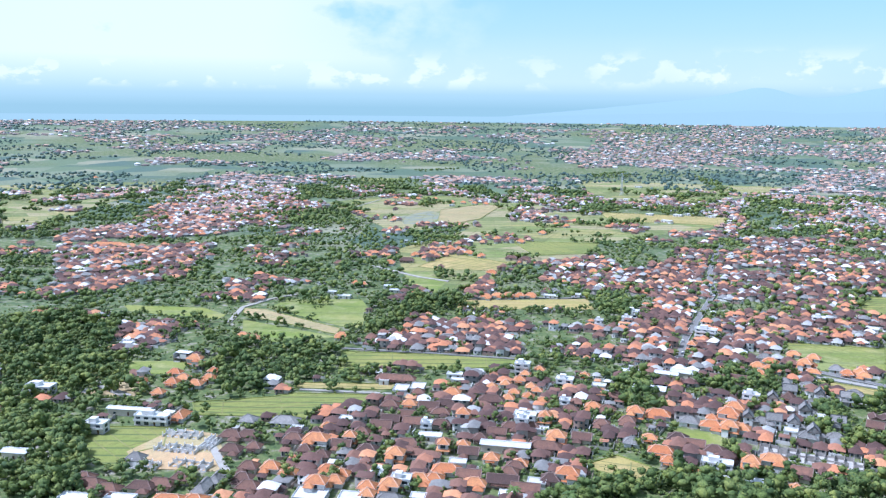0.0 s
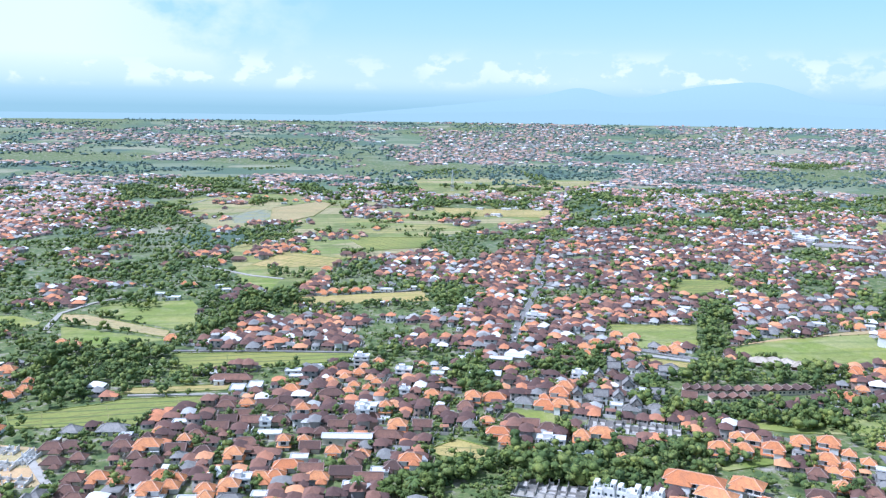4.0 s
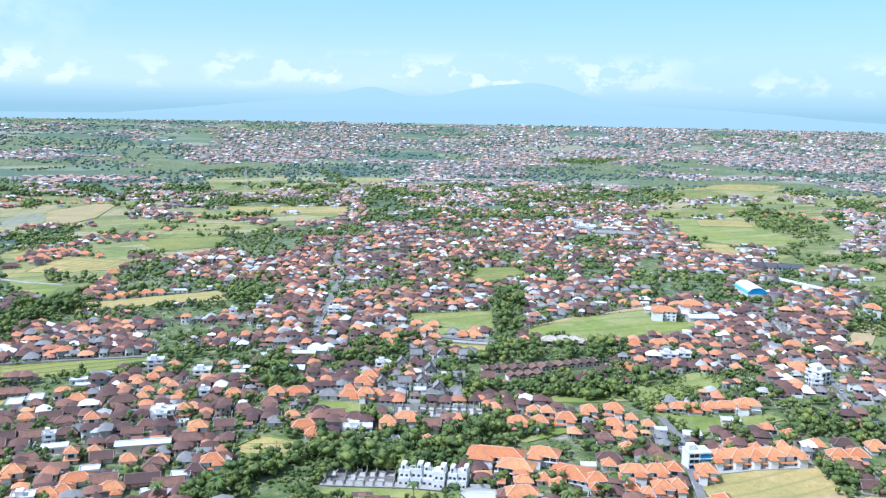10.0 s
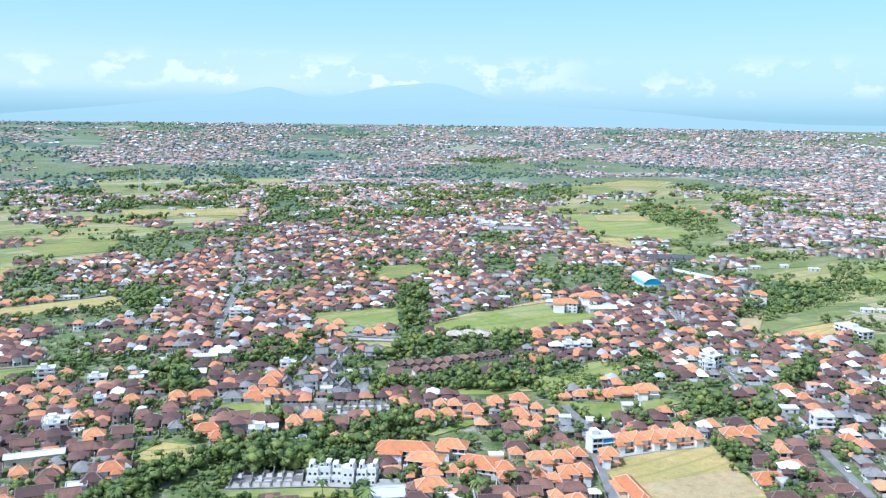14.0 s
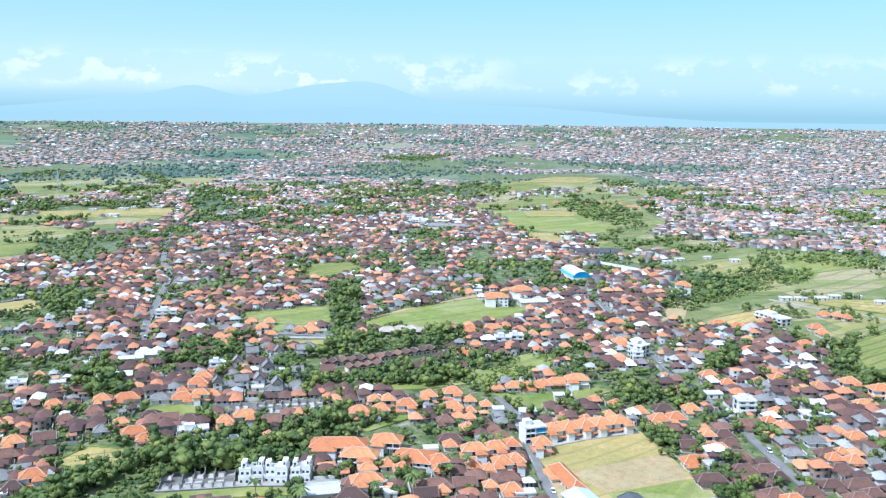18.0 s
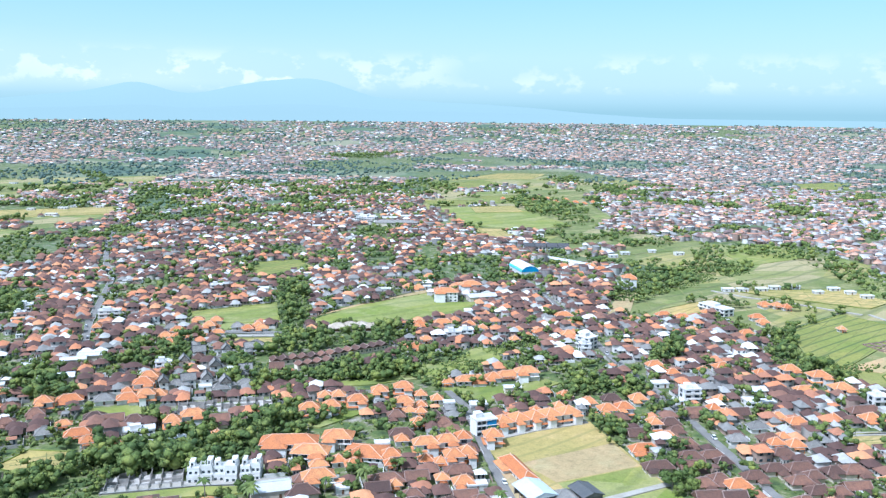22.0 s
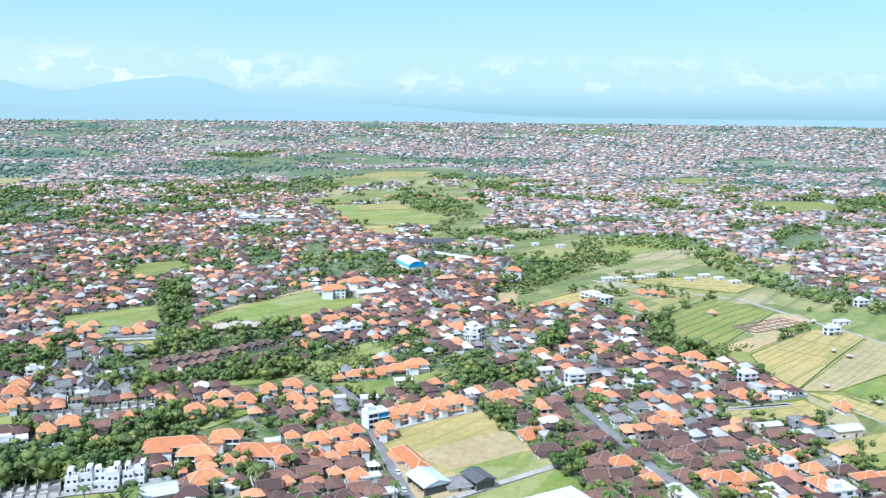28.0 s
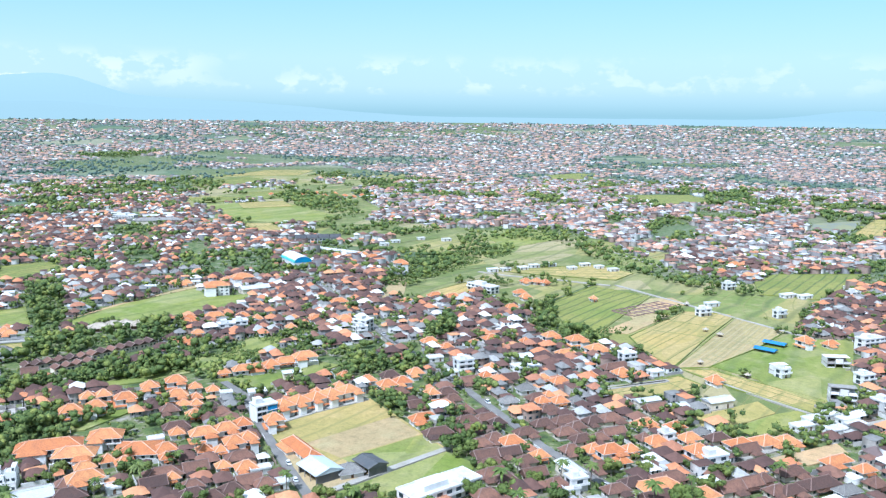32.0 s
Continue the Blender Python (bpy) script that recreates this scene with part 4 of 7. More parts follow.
        if floors > 1:
            bm = bmesh.new()
            box(bm, -w * 0.3, -d * 0.25, h + 0.25, w * 0.05, d * 0.3, h + 2.6)
            part("stair_head", bm_mesh("stair_head", bm, wall), ob)
            for f in range(1, floors):
                bm = bmesh.new()
                box(bm, -w / 2, -d / 2 - 1.4, 3.0 * f + 0.15, w / 2, -d / 2, 3.0 * f + 0.35)
                box(bm, -w / 2, -d / 2 - 1.4, 3.0 * f + 0.35, w / 2, -d / 2 - 1.28, 3.0 * f + 1.3)
                part("balcony", bm_mesh("balcony", bm, wall), ob)
        openings(ob, w, d, floors, WIDEWINDOW if floors > 1 else WINDOW, 4.2)
    return ob


def street_yaw(x, y):
    """Houses follow the lanes, which swing round from west to east."""
    return -8.0 - 25.0 * min(max(x / 260.0, 0.0), 1.0)


built = []


def footprint(x, y, w, d, yaw, value=4):
    c, s = math.cos(radians(yaw)), math.sin(radians(yaw))
    claim([(x + c * u - s * v, y + s * u + c * v) for u, v in ((-w / 2, -d / 2), (w / 2, -d / 2), (w / 2, d / 2), (-w / 2, d / 2))], value)


def place(kind, x, y, w, d, yaw=None):
    yaw = street_yaw(x, y) if yaw is None else yaw
    ob = build_house(kind, w, d)
    ob.matrix_basis = pose(x, y, 0, 0, 0, yaw)
    footprint(x, y, w + 1.4, d + 1.4, yaw)
    built.append((x, y))
    return ob



# ---- buildings with a form of their own ----
NAVY = material("deep_blue_panel", speckled((0.03, 0.22, 0.50), (0.03, 0.22, 0.50), (0.04, 0.40, 0.55), 0.1, 2.0, 0.1), 0.4)
TEAL = material("teal_panel", speckled((0.10, 0.50, 0.50), (0.10, 0.50, 0.50), (0.25, 0.60, 0.60), 0.1, 2.0, 0.1), 0.45)
SLATE = material("black_slate", tiled((0.06, 0.065, 0.07), (0.09, 0.09, 0.095), (0.14, 0.14, 0.14)), 0.6)
PEBBLE = material("rubble_heap", speckled((0.5, 0.47, 0.42), (0.44, 0.42, 0.39), (0.3, 0.28, 0.25), 0.5, 3.0, 0.8), 0.95)


def stand(name, label, category, x, y, w, d, yaw, group=""):
    ob = tagged(new(name), label, category, group)
    ob.matrix_basis = pose(x, y, 0, 0, 0, yaw)
    footprint(x, y, w + 2, d + 2, yaw)
    return ob


def solid(*boxes):
    bm = bmesh.new()
    for b in boxes:
        box(bm, *b)
    return bm


def white_villas(x, y, w, d, yaw):
    """A terrace of new white cubes, stepped back floor by floor, with roof rooms, slanted stair walls, pergola frames and open balconies."""
    n = max(1, round(w / 5.2))
    u = w / n
    c, s = math.cos(radians(yaw)), math.sin(radians(yaw))
    for k in range(n):
        cx = (k + 0.5) * u - w / 2
        ob = stand("white_villa", "new unfinished white stepped cube villa on bare ground", "villa", x + c * cx, y + s * cx, u - 2, d - 2, yaw, "white cube villas")
        h, q = 5.6 + 0.7 * (k % 2), 1 if k % 2 else -1
        front = -d / 2 + 0.8 * (k % 3)
        part("ground_floor", bm_mesh("ground_floor", solid((-u / 2 + 0.04, front, -0.3, u / 2 - 0.04, d / 2, 2.9)), WHITE), ob)
        part("upper_floor", bm_mesh("upper_floor", solid((-u / 2 + 0.05, front + 1.9, 2.9, u / 2 - 0.05, d / 2, h)), WHITE), ob)
        part("roof_room", bm_mesh("roof_room", solid((min(0, q) * u * 0.42, -d / 2 + 5.0, h, max(0, q) * u * 0.42, d / 2 - 0.4, h + 2.4)), WHITE), ob)
        for py, z in ((front, 2.9), (front + 1.9, h)):
            part("parapet", bm_mesh("parapet", solid((-u / 2 + 0.05, py, z, u / 2 - 0.05, py + 0.15, z + 0.9), (-u / 2 + 0.05, py + 0.15, z, -u / 2 + 0.2, py + 1.9, z + 0.9), (u / 2 - 0.2, py + 0.15, z, u / 2 - 0.05, py + 1.9, z + 0.9)), WHITE), ob)
        bm = bmesh.new()
        side = [[bm.verts.new((q * (u * 0.30) + t, py, pz)) for py, pz in ((front + 2.3, h), (-d / 2 + 5.0, h), (-d / 2 + 5.0, h + 2.2))] for t in (-0.1, 0.1)]
        bm.faces.new(side[0]), bm.faces.new(side[1][::-1])
        for i in range(3):
            bm.faces.new((side[0][i], side[0][(i + 1) % 3], side[1][(i + 1) % 3], side[1][i]))
        part("stair_wall", bm_mesh("stair_wall", bm, WHITE), ob)
        bm = bmesh.new()
        for px in (-q * u * 0.44, -q * u * 0.12):
            for py in (front + 2.6, -d / 2 + 5.2):
                box(bm, px - 0.09, py - 0.09, h, px + 0.09, py + 0.09, h + 2.1)
        box(bm, min(-q * u * 0.46, -q * u * 0.10), front + 2.45, h + 2.1, max(-q * u * 0.46, -q * u * 0.10), front + 2.75, h + 2.3)
        part("pergola", bm_mesh("pergola", bm, WHITE), ob)
        for px, py, pz in ((-u * 0.24, front, 1.4), (u * 0.24, front, 1.4), (-u * 0.22, front + 1.9, 4.3), (u * 0.22, front + 1.9, 4.3), (q * u * 0.2, -d / 2 + 5.0, h + 1.2)):
            part("window", WINDOW, ob, at=Matrix.Translation((px, py, pz)) @ Matrix.Diagonal((0.75, 1, 0.9, 1)))
        for py in (-d * 0.1, d * 0.25):
            for sx in (-1, 1):
                part("window", WINDOW, ob, at=Matrix.Translation((sx * (u / 2 - 0.04), py, 4.3)) @ Matrix.Rotation(radians(90 * sx), 4, "Z") @ Matrix.Diagonal((0.75, 1, 0.9, 1)))


def shell(x, y, w, d, yaw, wall=CONCRETE, slab=PEBBLE):
    """A row of roofless shells: stained party walls of uneven height, stub columns, broken cross walls, rubble between."""
    ob = stand("building_shell", "roofless pale row houses under construction" if wall is WHITE else "roofless grey concrete row houses under construction", "building site", x, y, w, d, yaw, "building sites")
    g = random.Random(int(x))
    n = max(3, round(w / 4.6))
    part("floor_slab", bm_mesh("floor_slab", solid((-w / 2, -d / 2, -0.3, w / 2, d / 2, 0.25)), slab), ob)
    for k in range(n + 1):
        px = k * w / n - w / 2
        h = g.uniform(1.7, 3.1)
        part("party_wall", bm_mesh("party_wall", solid((px - 0.12, -d * 0.42, 0.25, px + 0.12, d * 0.05, h * 0.7), (px - 0.12, d * 0.05, 0.25, px + 0.12, d / 2, h)), wall), ob)
        for py in (-d / 2 + 0.3, d * 0.05, d / 2 - 0.3):
            part("column", bm_mesh("column", solid((px - 0.2, py - 0.2, 0.25, px + 0.2, py + 0.2, g.uniform(2.6, 3.7))), wall), ob)
        if k < n:
            for py in (-d * 0.2, d * 0.05, d / 2 - 0.3):
                if g.random() < 0.8:
                    x1 = px + w / n * g.choice((1.0, 1.0, 0.55))
                    part("cross_wall", bm_mesh("cross_wall", solid((px + 0.22, py - 0.1, 0.25, x1 - 0.22, py + 0.1, g.uniform(1.2, 2.7))), wall), ob)
            bm = bmesh.new()
            bmesh.ops.create_icosphere(bm, subdivisions=1, radius=1.0)
            for v in bm.verts:
                v.co = Vector((v.co.x * g.uniform(0.7, 1.6), v.co.y * g.uniform(0.7, 1.6), max(v.co.z, 0) * g.uniform(0.4, 0.9)))
            part("rubble", bm_mesh("rubble", bm, PEBBLE), ob, at=Matrix.Translation((px + w / n / 2, -d * 0.34, 0.2)))


def frame_block(x, y, w, d, yaw, floors):
    """An unfinished block: floor slabs on columns, with some walls already filled in."""
    ob = stand("unfinished_block", "unfinished pale concrete block with open floors", "building site", x, y, w, d, yaw, "unfinished blocks")
    n = max(2, round(w / 4.5))
    for f in range(floors + 1):
        back = 0.0 if f < floors else d * 0.35
        part("floor_slab", bm_mesh("floor_slab", solid((-w / 2 - 0.3, -d / 2 - 0.3 + back, 3.1 * f - 0.15, w / 2 + 0.3, d / 2 + 0.3, 3.1 * f + 0.12)), CONCRETE if f % 2 else WHITE), ob)
        if f == floors:
            break
        for k in range(n + 1):
            px = k * w / n - w / 2
            for py in (-d / 2, d / 2):
                part("column", bm_mesh("column", solid((px - 0.18, py - 0.18, 3.1 * f + 0.12, px + 0.18, py + 0.18, 3.1 * f + 2.95)), CONCRETE), ob)
            if k < n and (k + f) % 3 != 1:
                part("infill_wall", bm_mesh("infill_wall", solid((px + 0.18, -d / 2 - 0.08, 3.1 * f + 0.12, px + w / n - 0.18, -d / 2 + 0.08, 3.1 * f + (2.95 if k % 2 else 1.1))), WHITE), ob)
        part("side_wall", bm_mesh("side_wall", solid((-w / 2 - 0.08, -d / 2 + 0.2, 3.1 * f + 0.12, -w / 2 + 0.08, d / 2 - 0.2, 3.1 * f + 2.95)), WHITE), ob)
        part("rear_wall", bm_mesh("rear_wall", solid((-w / 2 + 0.2, d / 2 - 0.08, 3.1 * f + 0.12, w / 2 - 0.2, d / 2 + 0.08, 3.1 * f + 2.95)), CONCRETE), ob)


DARKSTEEL = material("dark_steel_sheet", speckled((0.10, 0.105, 0.11), (0.10, 0.105, 0.11), (0.16, 0.15, 0.14), 0.3, 3.0, 0.2), 0.6)
PALESTEEL = material("pale_blue_steel_sheet", speckled((0.56, 0.62, 0.66), (0.56, 0.62, 0.66), (0.44, 0.45, 0.45), 0.2, 2.0, 0.2), 0.5)


def steel_shed(x, y, w, d, yaw, roof_mat, label):
    """An open-fronted workshop: dark sheet walls on three sides, posts in front, a low gable of ribbed sheet."""
    ob = stand("workshop_shed", label, "shed", x, y, w, d, yaw, "steel sheds")
    part("floor_slab", bm_mesh("floor_slab", solid((-w / 2 - 0.3, -d / 2 - 0.3, -0.3, w / 2 + 0.3, d / 2 + 0.3, 0.2)), CONCRETE), ob)
    for name, b in (("side_wall", (-w / 2, -d / 2, 0.2, -w / 2 + 0.15, d / 2, 4.4)), ("side_wall", (w / 2 - 0.15, -d / 2, 0.2, w / 2, d / 2, 4.4)), ("rear_wall", (-w / 2 + 0.15, d / 2 - 0.15, 0.2, w / 2 - 0.15, d / 2, 4.4))):
        part(name, bm_mesh(name, solid(b), DARKSTEEL), ob)
    for px in np.linspace(-w / 2 + 0.4, w / 2 - 0.4, 4):
        part("post", bm_mesh("post", solid((px - 0.12, -d / 2, 0.2, px + 0.12, -d / 2 + 0.24, 4.4)), CONCRETE), ob)
    roof, caps = hip_roof(w, d, 4.4, 0.7, 0.17 * min(w, d), roof_mat, True, roof_mat)
    roof_ob = part("roof", roof, ob)
    part("ridge", caps, roof_ob)


def shop_block(x, y, w, d, yaw):
    """A three-storey street block: pale frame, deep blue front panels on one bay, a flat roof with a stair room."""
    ob = stand("shop_block", "three-storey pale block with a deep blue front bay", "shop", x, y, w, d, yaw)
    part("wall", wall_box(w, d, 8.6, WHITE), ob)
    part("front_panel", bm_mesh("front_panel", solid((0.2, -d / 2 - 0.18, 0.6, w / 2 - 0.2, -d / 2 - 0.02, 7.9)), NAVY), ob, "deep blue metal cladding")
    for f in range(3):
        part("slab_edge", bm_mesh("slab_edge", solid((-w / 2 - 0.2, -d / 2 - 0.5, 2.75 * f + 2.75, w / 2 + 0.2, -d / 2 - 0.2, 2.75 * f + 3.05)), WHITE), ob)
        for px in (-w * 0.36, -w * 0.14):
            part("window", WIDEWINDOW, ob, at=Matrix.Translation((px, -d / 2, 2.75 * f + 1.75)) @ Matrix.Diagonal((0.8, 1, 0.9, 1)))
    part("roof_slab", bm_mesh("roof_slab", solid((-w / 2 - 0.3, -d / 2 - 0.3, 8.6, w / 2 + 0.3, d / 2 + 0.3, 8.85)), FLATROOF), ob)
    part("stair_head", bm_mesh("stair_head", solid((-w * 0.4, -d * 0.1, 8.85, -w * 0.05, d * 0.4, 11.2)), WHITE), ob)


def field_hut(x, y):
    """An open shelter between the plots: four posts, a raised floor and a thatched hip."""
    ob = stand("field_hut", "small open thatched hut on posts in the fields", "hut", x, y, 0.5, 0.5, -30, "field huts")
    for px in (-1.1, 1.1):
        for py in (-0.9, 0.9):
            part("post", bm_mesh("post", solid((px - 0.07, py - 0.07, -0.2, px + 0.07, py + 0.07, 2.1)), TIMBER), ob)
    part("floor", bm_mesh("floor", solid((-1.2, -1.0, 0.7, 1.2, 1.0, 0.82)), TIMBER), ob)
    roof, caps = hip_roof(2.3, 1.9, 2.1, 0.45, 1.0, THATCH, False, THATCH)
    part("ridge", caps, part("roof", roof, ob))


def mast(x, y, h):
    """A lattice mast: four leaning legs, cross bars and braces."""
    ob = stand("radio_mast", "slender grey steel lattice mast in the pasture", "mast", x, y, 1, 1, 20)
    legs = [[Vector((sx * r, sy * r, z)) for sx, sy in ((-1, -1), (1, -1), (1, 1), (-1, 1))] for r, z in zip(np.linspace(2.6, 0.4, 10), np.linspace(-0.3, h, 10))]
    for i in range(4):
        bm = bmesh.new()
        prism(bm, legs[0][i], legs[-1][i], 0.16)
        part("leg", bm_mesh("leg", bm, METALROOF), ob)
    for lo, hi in zip(legs, legs[1:]):
        bm = bmesh.new()
        for i in range(4):
            prism(bm, hi[i], hi[(i + 1) % 4], 0.09)
            prism(bm, lo[i], hi[(i + 1) % 4], 0.07)
        part("brace", bm_mesh("brace", bm, METALROOF), ob)


def grey_villa(x, y, w, d, yaw, h=5.4):
    """A tall narrow villa: pale walls, steep grey tiled gables and a lower cross gable in front."""
    ob = stand("grey_villa", "narrow pale villa under a steep weathered grey gable", "villa", x, y, w, d, yaw, "grey-gabled villas")
    part("wall", wall_box(w, d, h, WHITE), ob)
    roof, caps = hip_roof(w, d, h, 0.5, 0.62 * min(w, d), GREYTILE, True, SLATE, TIMBER)
    part("ridge", caps, part("roof", roof, ob))
    part("wing", wing(w * 0.5, 3.0, -w * 0.2, -d / 2 - 1.48, h - 1.9, CONCRETE, GREYTILE), ob)
    openings(ob, w, d, 2, WINDOW_WOOD, 3.4, (0, 1, 3))


def foundations(x, y, w, d, yaw):
    """Knee-high brick footings laid out in rooms on bare earth."""
    ob = stand("house_footings", "grid of low brown brick footings on bare earth", "building site", x, y, w, d, yaw, "building sites")
    for px in np.linspace(-w / 2, w / 2, 9):
        part("footing", bm_mesh("footing", solid((px - 0.25, -d / 2, -0.2, px + 0.25, d / 2, 1.25)), BROWNCAP), ob)
    for py in np.linspace(-d / 2, d / 2, 4):
        part("cross_footing", bm_mesh("cross_footing", solid((-w / 2, py - 0.22, -0.2, w / 2, py + 0.22, 1.25)), BROWNCAP), ob)


def brown_row(x, y, w, d, yaw):
    """Small cottages in a row, each with a brown cross-gabled roof, along the edge of the wood."""
    footprint(x, y, w + 4, d + 26, yaw)
    n = max(2, round(w / 6.0))
    c, s = math.cos(radians(yaw)), math.sin(radians(yaw))
    for k in range(n):
        cx = (k + 0.5) * w / n - w / 2
        ob = stand("row_cottage", "small terrace cottage with a steep brown tiled roof", "house", x + c * cx, y + s * cx, w / n - 2.5, d - 2, yaw, "cottages in the row")
        part("wall", wall_box(w / n - 0.3, d, 3.2, CREAM), ob)
        roof, caps = hip_roof(w / n - 1.0, d, 3.2, 0.5, 1.7, BROWN, True, BROWNCAP)
        part("ridge", caps, part("roof", roof, ob))
        for px in (-1.2, 1.2):
            part("window", WINDOW_WOOD, ob, at=Matrix.Translation((px, -d / 2, 1.9)))


def arched_hall(x, y, w, d, yaw):
    """A sports hall: white walls, a barrel roof of white sheets edged in teal, and a blue end panel."""
    ob = stand("sports_hall", "white barrel-roofed hall with teal edge and bright blue gable", "hall", x, y, w, d, yaw)
    part("wall", wall_box(w, d, 6.0, WHITE), ob)
    steps = 14
    arc = [(-d / 2 * math.cos(math.pi * i / steps) * 1.04, 6.0 + 5.6 * math.sin(math.pi * i / steps)) for i in range(steps + 1)]
    for name, mat, i0, i1, grow in (("roof", METALROOF_WHITE, 2, steps - 1, 0.0), ("eave_band", TEAL, 0, 2, 0.05), ("rear_band", TEAL, steps - 1, steps, 0.05)):
        bm = bmesh.new()
        rows = [[bm.verts.new((sx * (w / 2 + 0.4), py, pz + t)) for py, pz in arc[i0:i1 + 1]] for sx in (-1, 1) for t in (0.0, 0.25)]
        m = i1 - i0
        for i in range(m):
            bm.faces.new((rows[1][i], rows[1][i + 1], rows[3][i + 1], rows[3][i]))
            bm.faces.new((rows[0][i], rows[2][i], rows[2][i + 1], rows[0][i + 1]))
            bm.faces.new((rows[0][i], rows[0][i + 1], rows[1][i + 1], rows[1][i]))
            bm.faces.new((rows[2][i], rows[3][i], rows[3][i + 1], rows[2][i + 1]))
        for i in (0, m):
            bm.faces.new((rows[0][i], rows[1][i], rows[3][i], rows[2][i]))
        part(name, bm_mesh(name, bm, mat), ob)
    for sx in (-1, 1):
        bm = bmesh.new()
        a = [bm.verts.new((sx * w / 2, py, pz)) for py, pz in arc]
        b = [bm.verts.new((sx * (w / 2 + 0.12), py, pz)) for py, pz in arc]
        bm.faces.new(a), bm.faces.new(b[::-1])
        for i in range(len(a)):
            j = (i + 1) % len(a)
            bm.faces.new((a[i], b[i], b[j], a[j]))
        part("gable", bm_mesh("gable", bm, NAVY), ob, "bright blue gable panel")
    openings(ob, w, d, 1, WIDEWINDOW, 6.0)


def blue_shed(x, y, w, d, yaw):
    ob = stand("nursery_shed", "low field shed under a bright blue sheet roof", "shed", x, y, w, d, yaw, "blue-roofed sheds")
    for px in np.linspace(-w / 2 + 0.3, w / 2 - 0.3, 5):
        for py in (-d / 2 + 0.3, d / 2 - 0.3):
            part("post", bm_mesh("post", solid((px - 0.1, py - 0.1, -0.3, px + 0.1, py + 0.1, 2.2)), TIMBER), ob)
    roof, caps = hip_roof(w, d, 2.2, 0.4, 0.9, BLUESHEET, True, BLUESHEET)
    part("ridge", caps, part("roof", roof, ob))


def dark_villas(x, y, w, d, yaw):
    """A terrace of tall white units under black gables."""
    n = max(3, round(w / 12))
    c, s = math.cos(radians(yaw)), math.sin(radians(yaw))
    for k in range(n):
        cx = (k + 0.5) * w / n - w / 2
        ob = stand("black_roofed_villa", "white two-storey villa under a black slate gable", "villa", x + c * cx, y + s * cx, w / n - 2, d, yaw, "black-roofed villas")
        part("wall", wall_box(w / n - 1.0, d, 6.4, WHITE), ob)
        roof, caps = hip_roof(w / n - 1.6, d * 1.1, 6.4, 0.4, 3.2, SLATE, True, SLATE)
        part("ridge", caps, part("roof", roof, ob))
        openings(ob, w / n - 1.0, d, 2, WIDEWINDOW, 4.0, (0, 2))


grey_villa(198.8, 486.7, 6.1, 5.7, 70)
grey_villa(214.7, 500.6, 7.8, 5.6, -20)
grey_villa(209.6, 466.1, 7.0, 6.1, 70)
grey_villa(230.6, 494.4, 6.1, 5.3, 70)
grey_villa(195.0, 446.0, 6.9, 5.7, 70)
grey_villa(220.3, 447.4, 7.1, 5.2, -20)
grey_villa(185.5, 449.8, 7.7, 5.6, -20)
grey_villa(244.7, 488.8, 7.2, 5.1, -20)
grey_villa(172.9, 454.8, 6.3, 5.0, 70)
grey_villa(200.2, 432.9, 6.7, 5.9, 70)
frame_block(465.1, 65.0, 13.0, 8.0, -70, 3)
frame_block(536.7, 79.9, 14.0, 9.0, -60, 2)
frame_block(498.9, 104.1, 9.0, 7.0, -40, 2)
frame_block(-179.9, 565.8, 10.0, 8.0, -15, 2)
steel_shed(254.1, 212.0, 11.0, 9.0, -107, DARKSTEEL, "dark steel workshop shed beside the dry field")
shell(-138.6, 430.0, 20.0, 7.0, -12, WHITE, FLATROOF)
shell(-135.8, 411.4, 22.0, 8.0, -12, WHITE, FLATROOF)
shell(-123.1, 392.2, 20.0, 8.0, -14, WHITE, FLATROOF)
shell(-145.5, 391.3, 14.0, 7.0, -10, WHITE, FLATROOF)
shell(-120.8, 418.4, 7.0, 16.0, -14, WHITE, FLATROOF)
place("o2", 280.9, 289.6, 8.6, 8.5, -17.8)
place("o2", 290.1, 287.2, 8.2, 9.5, -17.8)
place("o2", 298.6, 284.2, 7.6, 9.0, -17.8)
place("o2", 307.3, 281.7, 9.0, 9.5, -17.8)
place("o2", 317.1, 278.0, 9.5, 8.5, -17.8)
shop_block(271.0, 292.9, 11.0, 8.0, -17.8)
field_hut(570.9, 169.6)
field_hut(563.9, 157.2)
field_hut(490.6, 147.9)
field_hut(480.4, 117.4)
field_hut(644.5, 207.5)
field_hut(564.1, 158.2)
mast(367.2, 1741.2, 46.0)
white_villas(143.8, 327.5, 21.1, 10.0, -35)
white_villas(157.6, 319.1, 8.6, 10.0, -38)
shell(119.0, 341.4, 31.1, 16.0, -27)
shell(187.8, 407.0, 48.9, 14.0, -26)
foundations(612.7, 228.5, 55.8, 22.0, -18)
brown_row(261.6, 455.3, 37.4, 7.0, -16)
brown_row(302.0, 448.9, 43.9, 7.0, -5)
brown_row(263.8, 440.4, 25.2, 6.0, -8)
arched_hall(586.5, 576.2, 37.7, 17.0, -116)
blue_shed(543.3, 122.6, 13.0, 6.0, -98)
blue_shed(562.5, 121.4, 13.7, 6.0, -98)
dark_villas(707.9, 659.6, 52.8, 10.0, -42)
blue_shed(319.1, 106.0, 8.9, 4.0, -32)
place("o4", 614.0, 469.0, 11.9, 9.0, -39)
place("o3", 486.2, 543.2, 18.4, 11.0, -30)
place("o3", 449.9, 533.3, 19.6, 11.0, -40)
place("o2", 205.8, 324.2, 13.6, 9.0, -43)
place("o2", 186.2, 316.8, 16.1, 9.0, -44)
place("o2", 184.4, 333.1, 25.8, 10.0, -36)
place("o2", 215.2, 365.9, 9.7, 6.8)
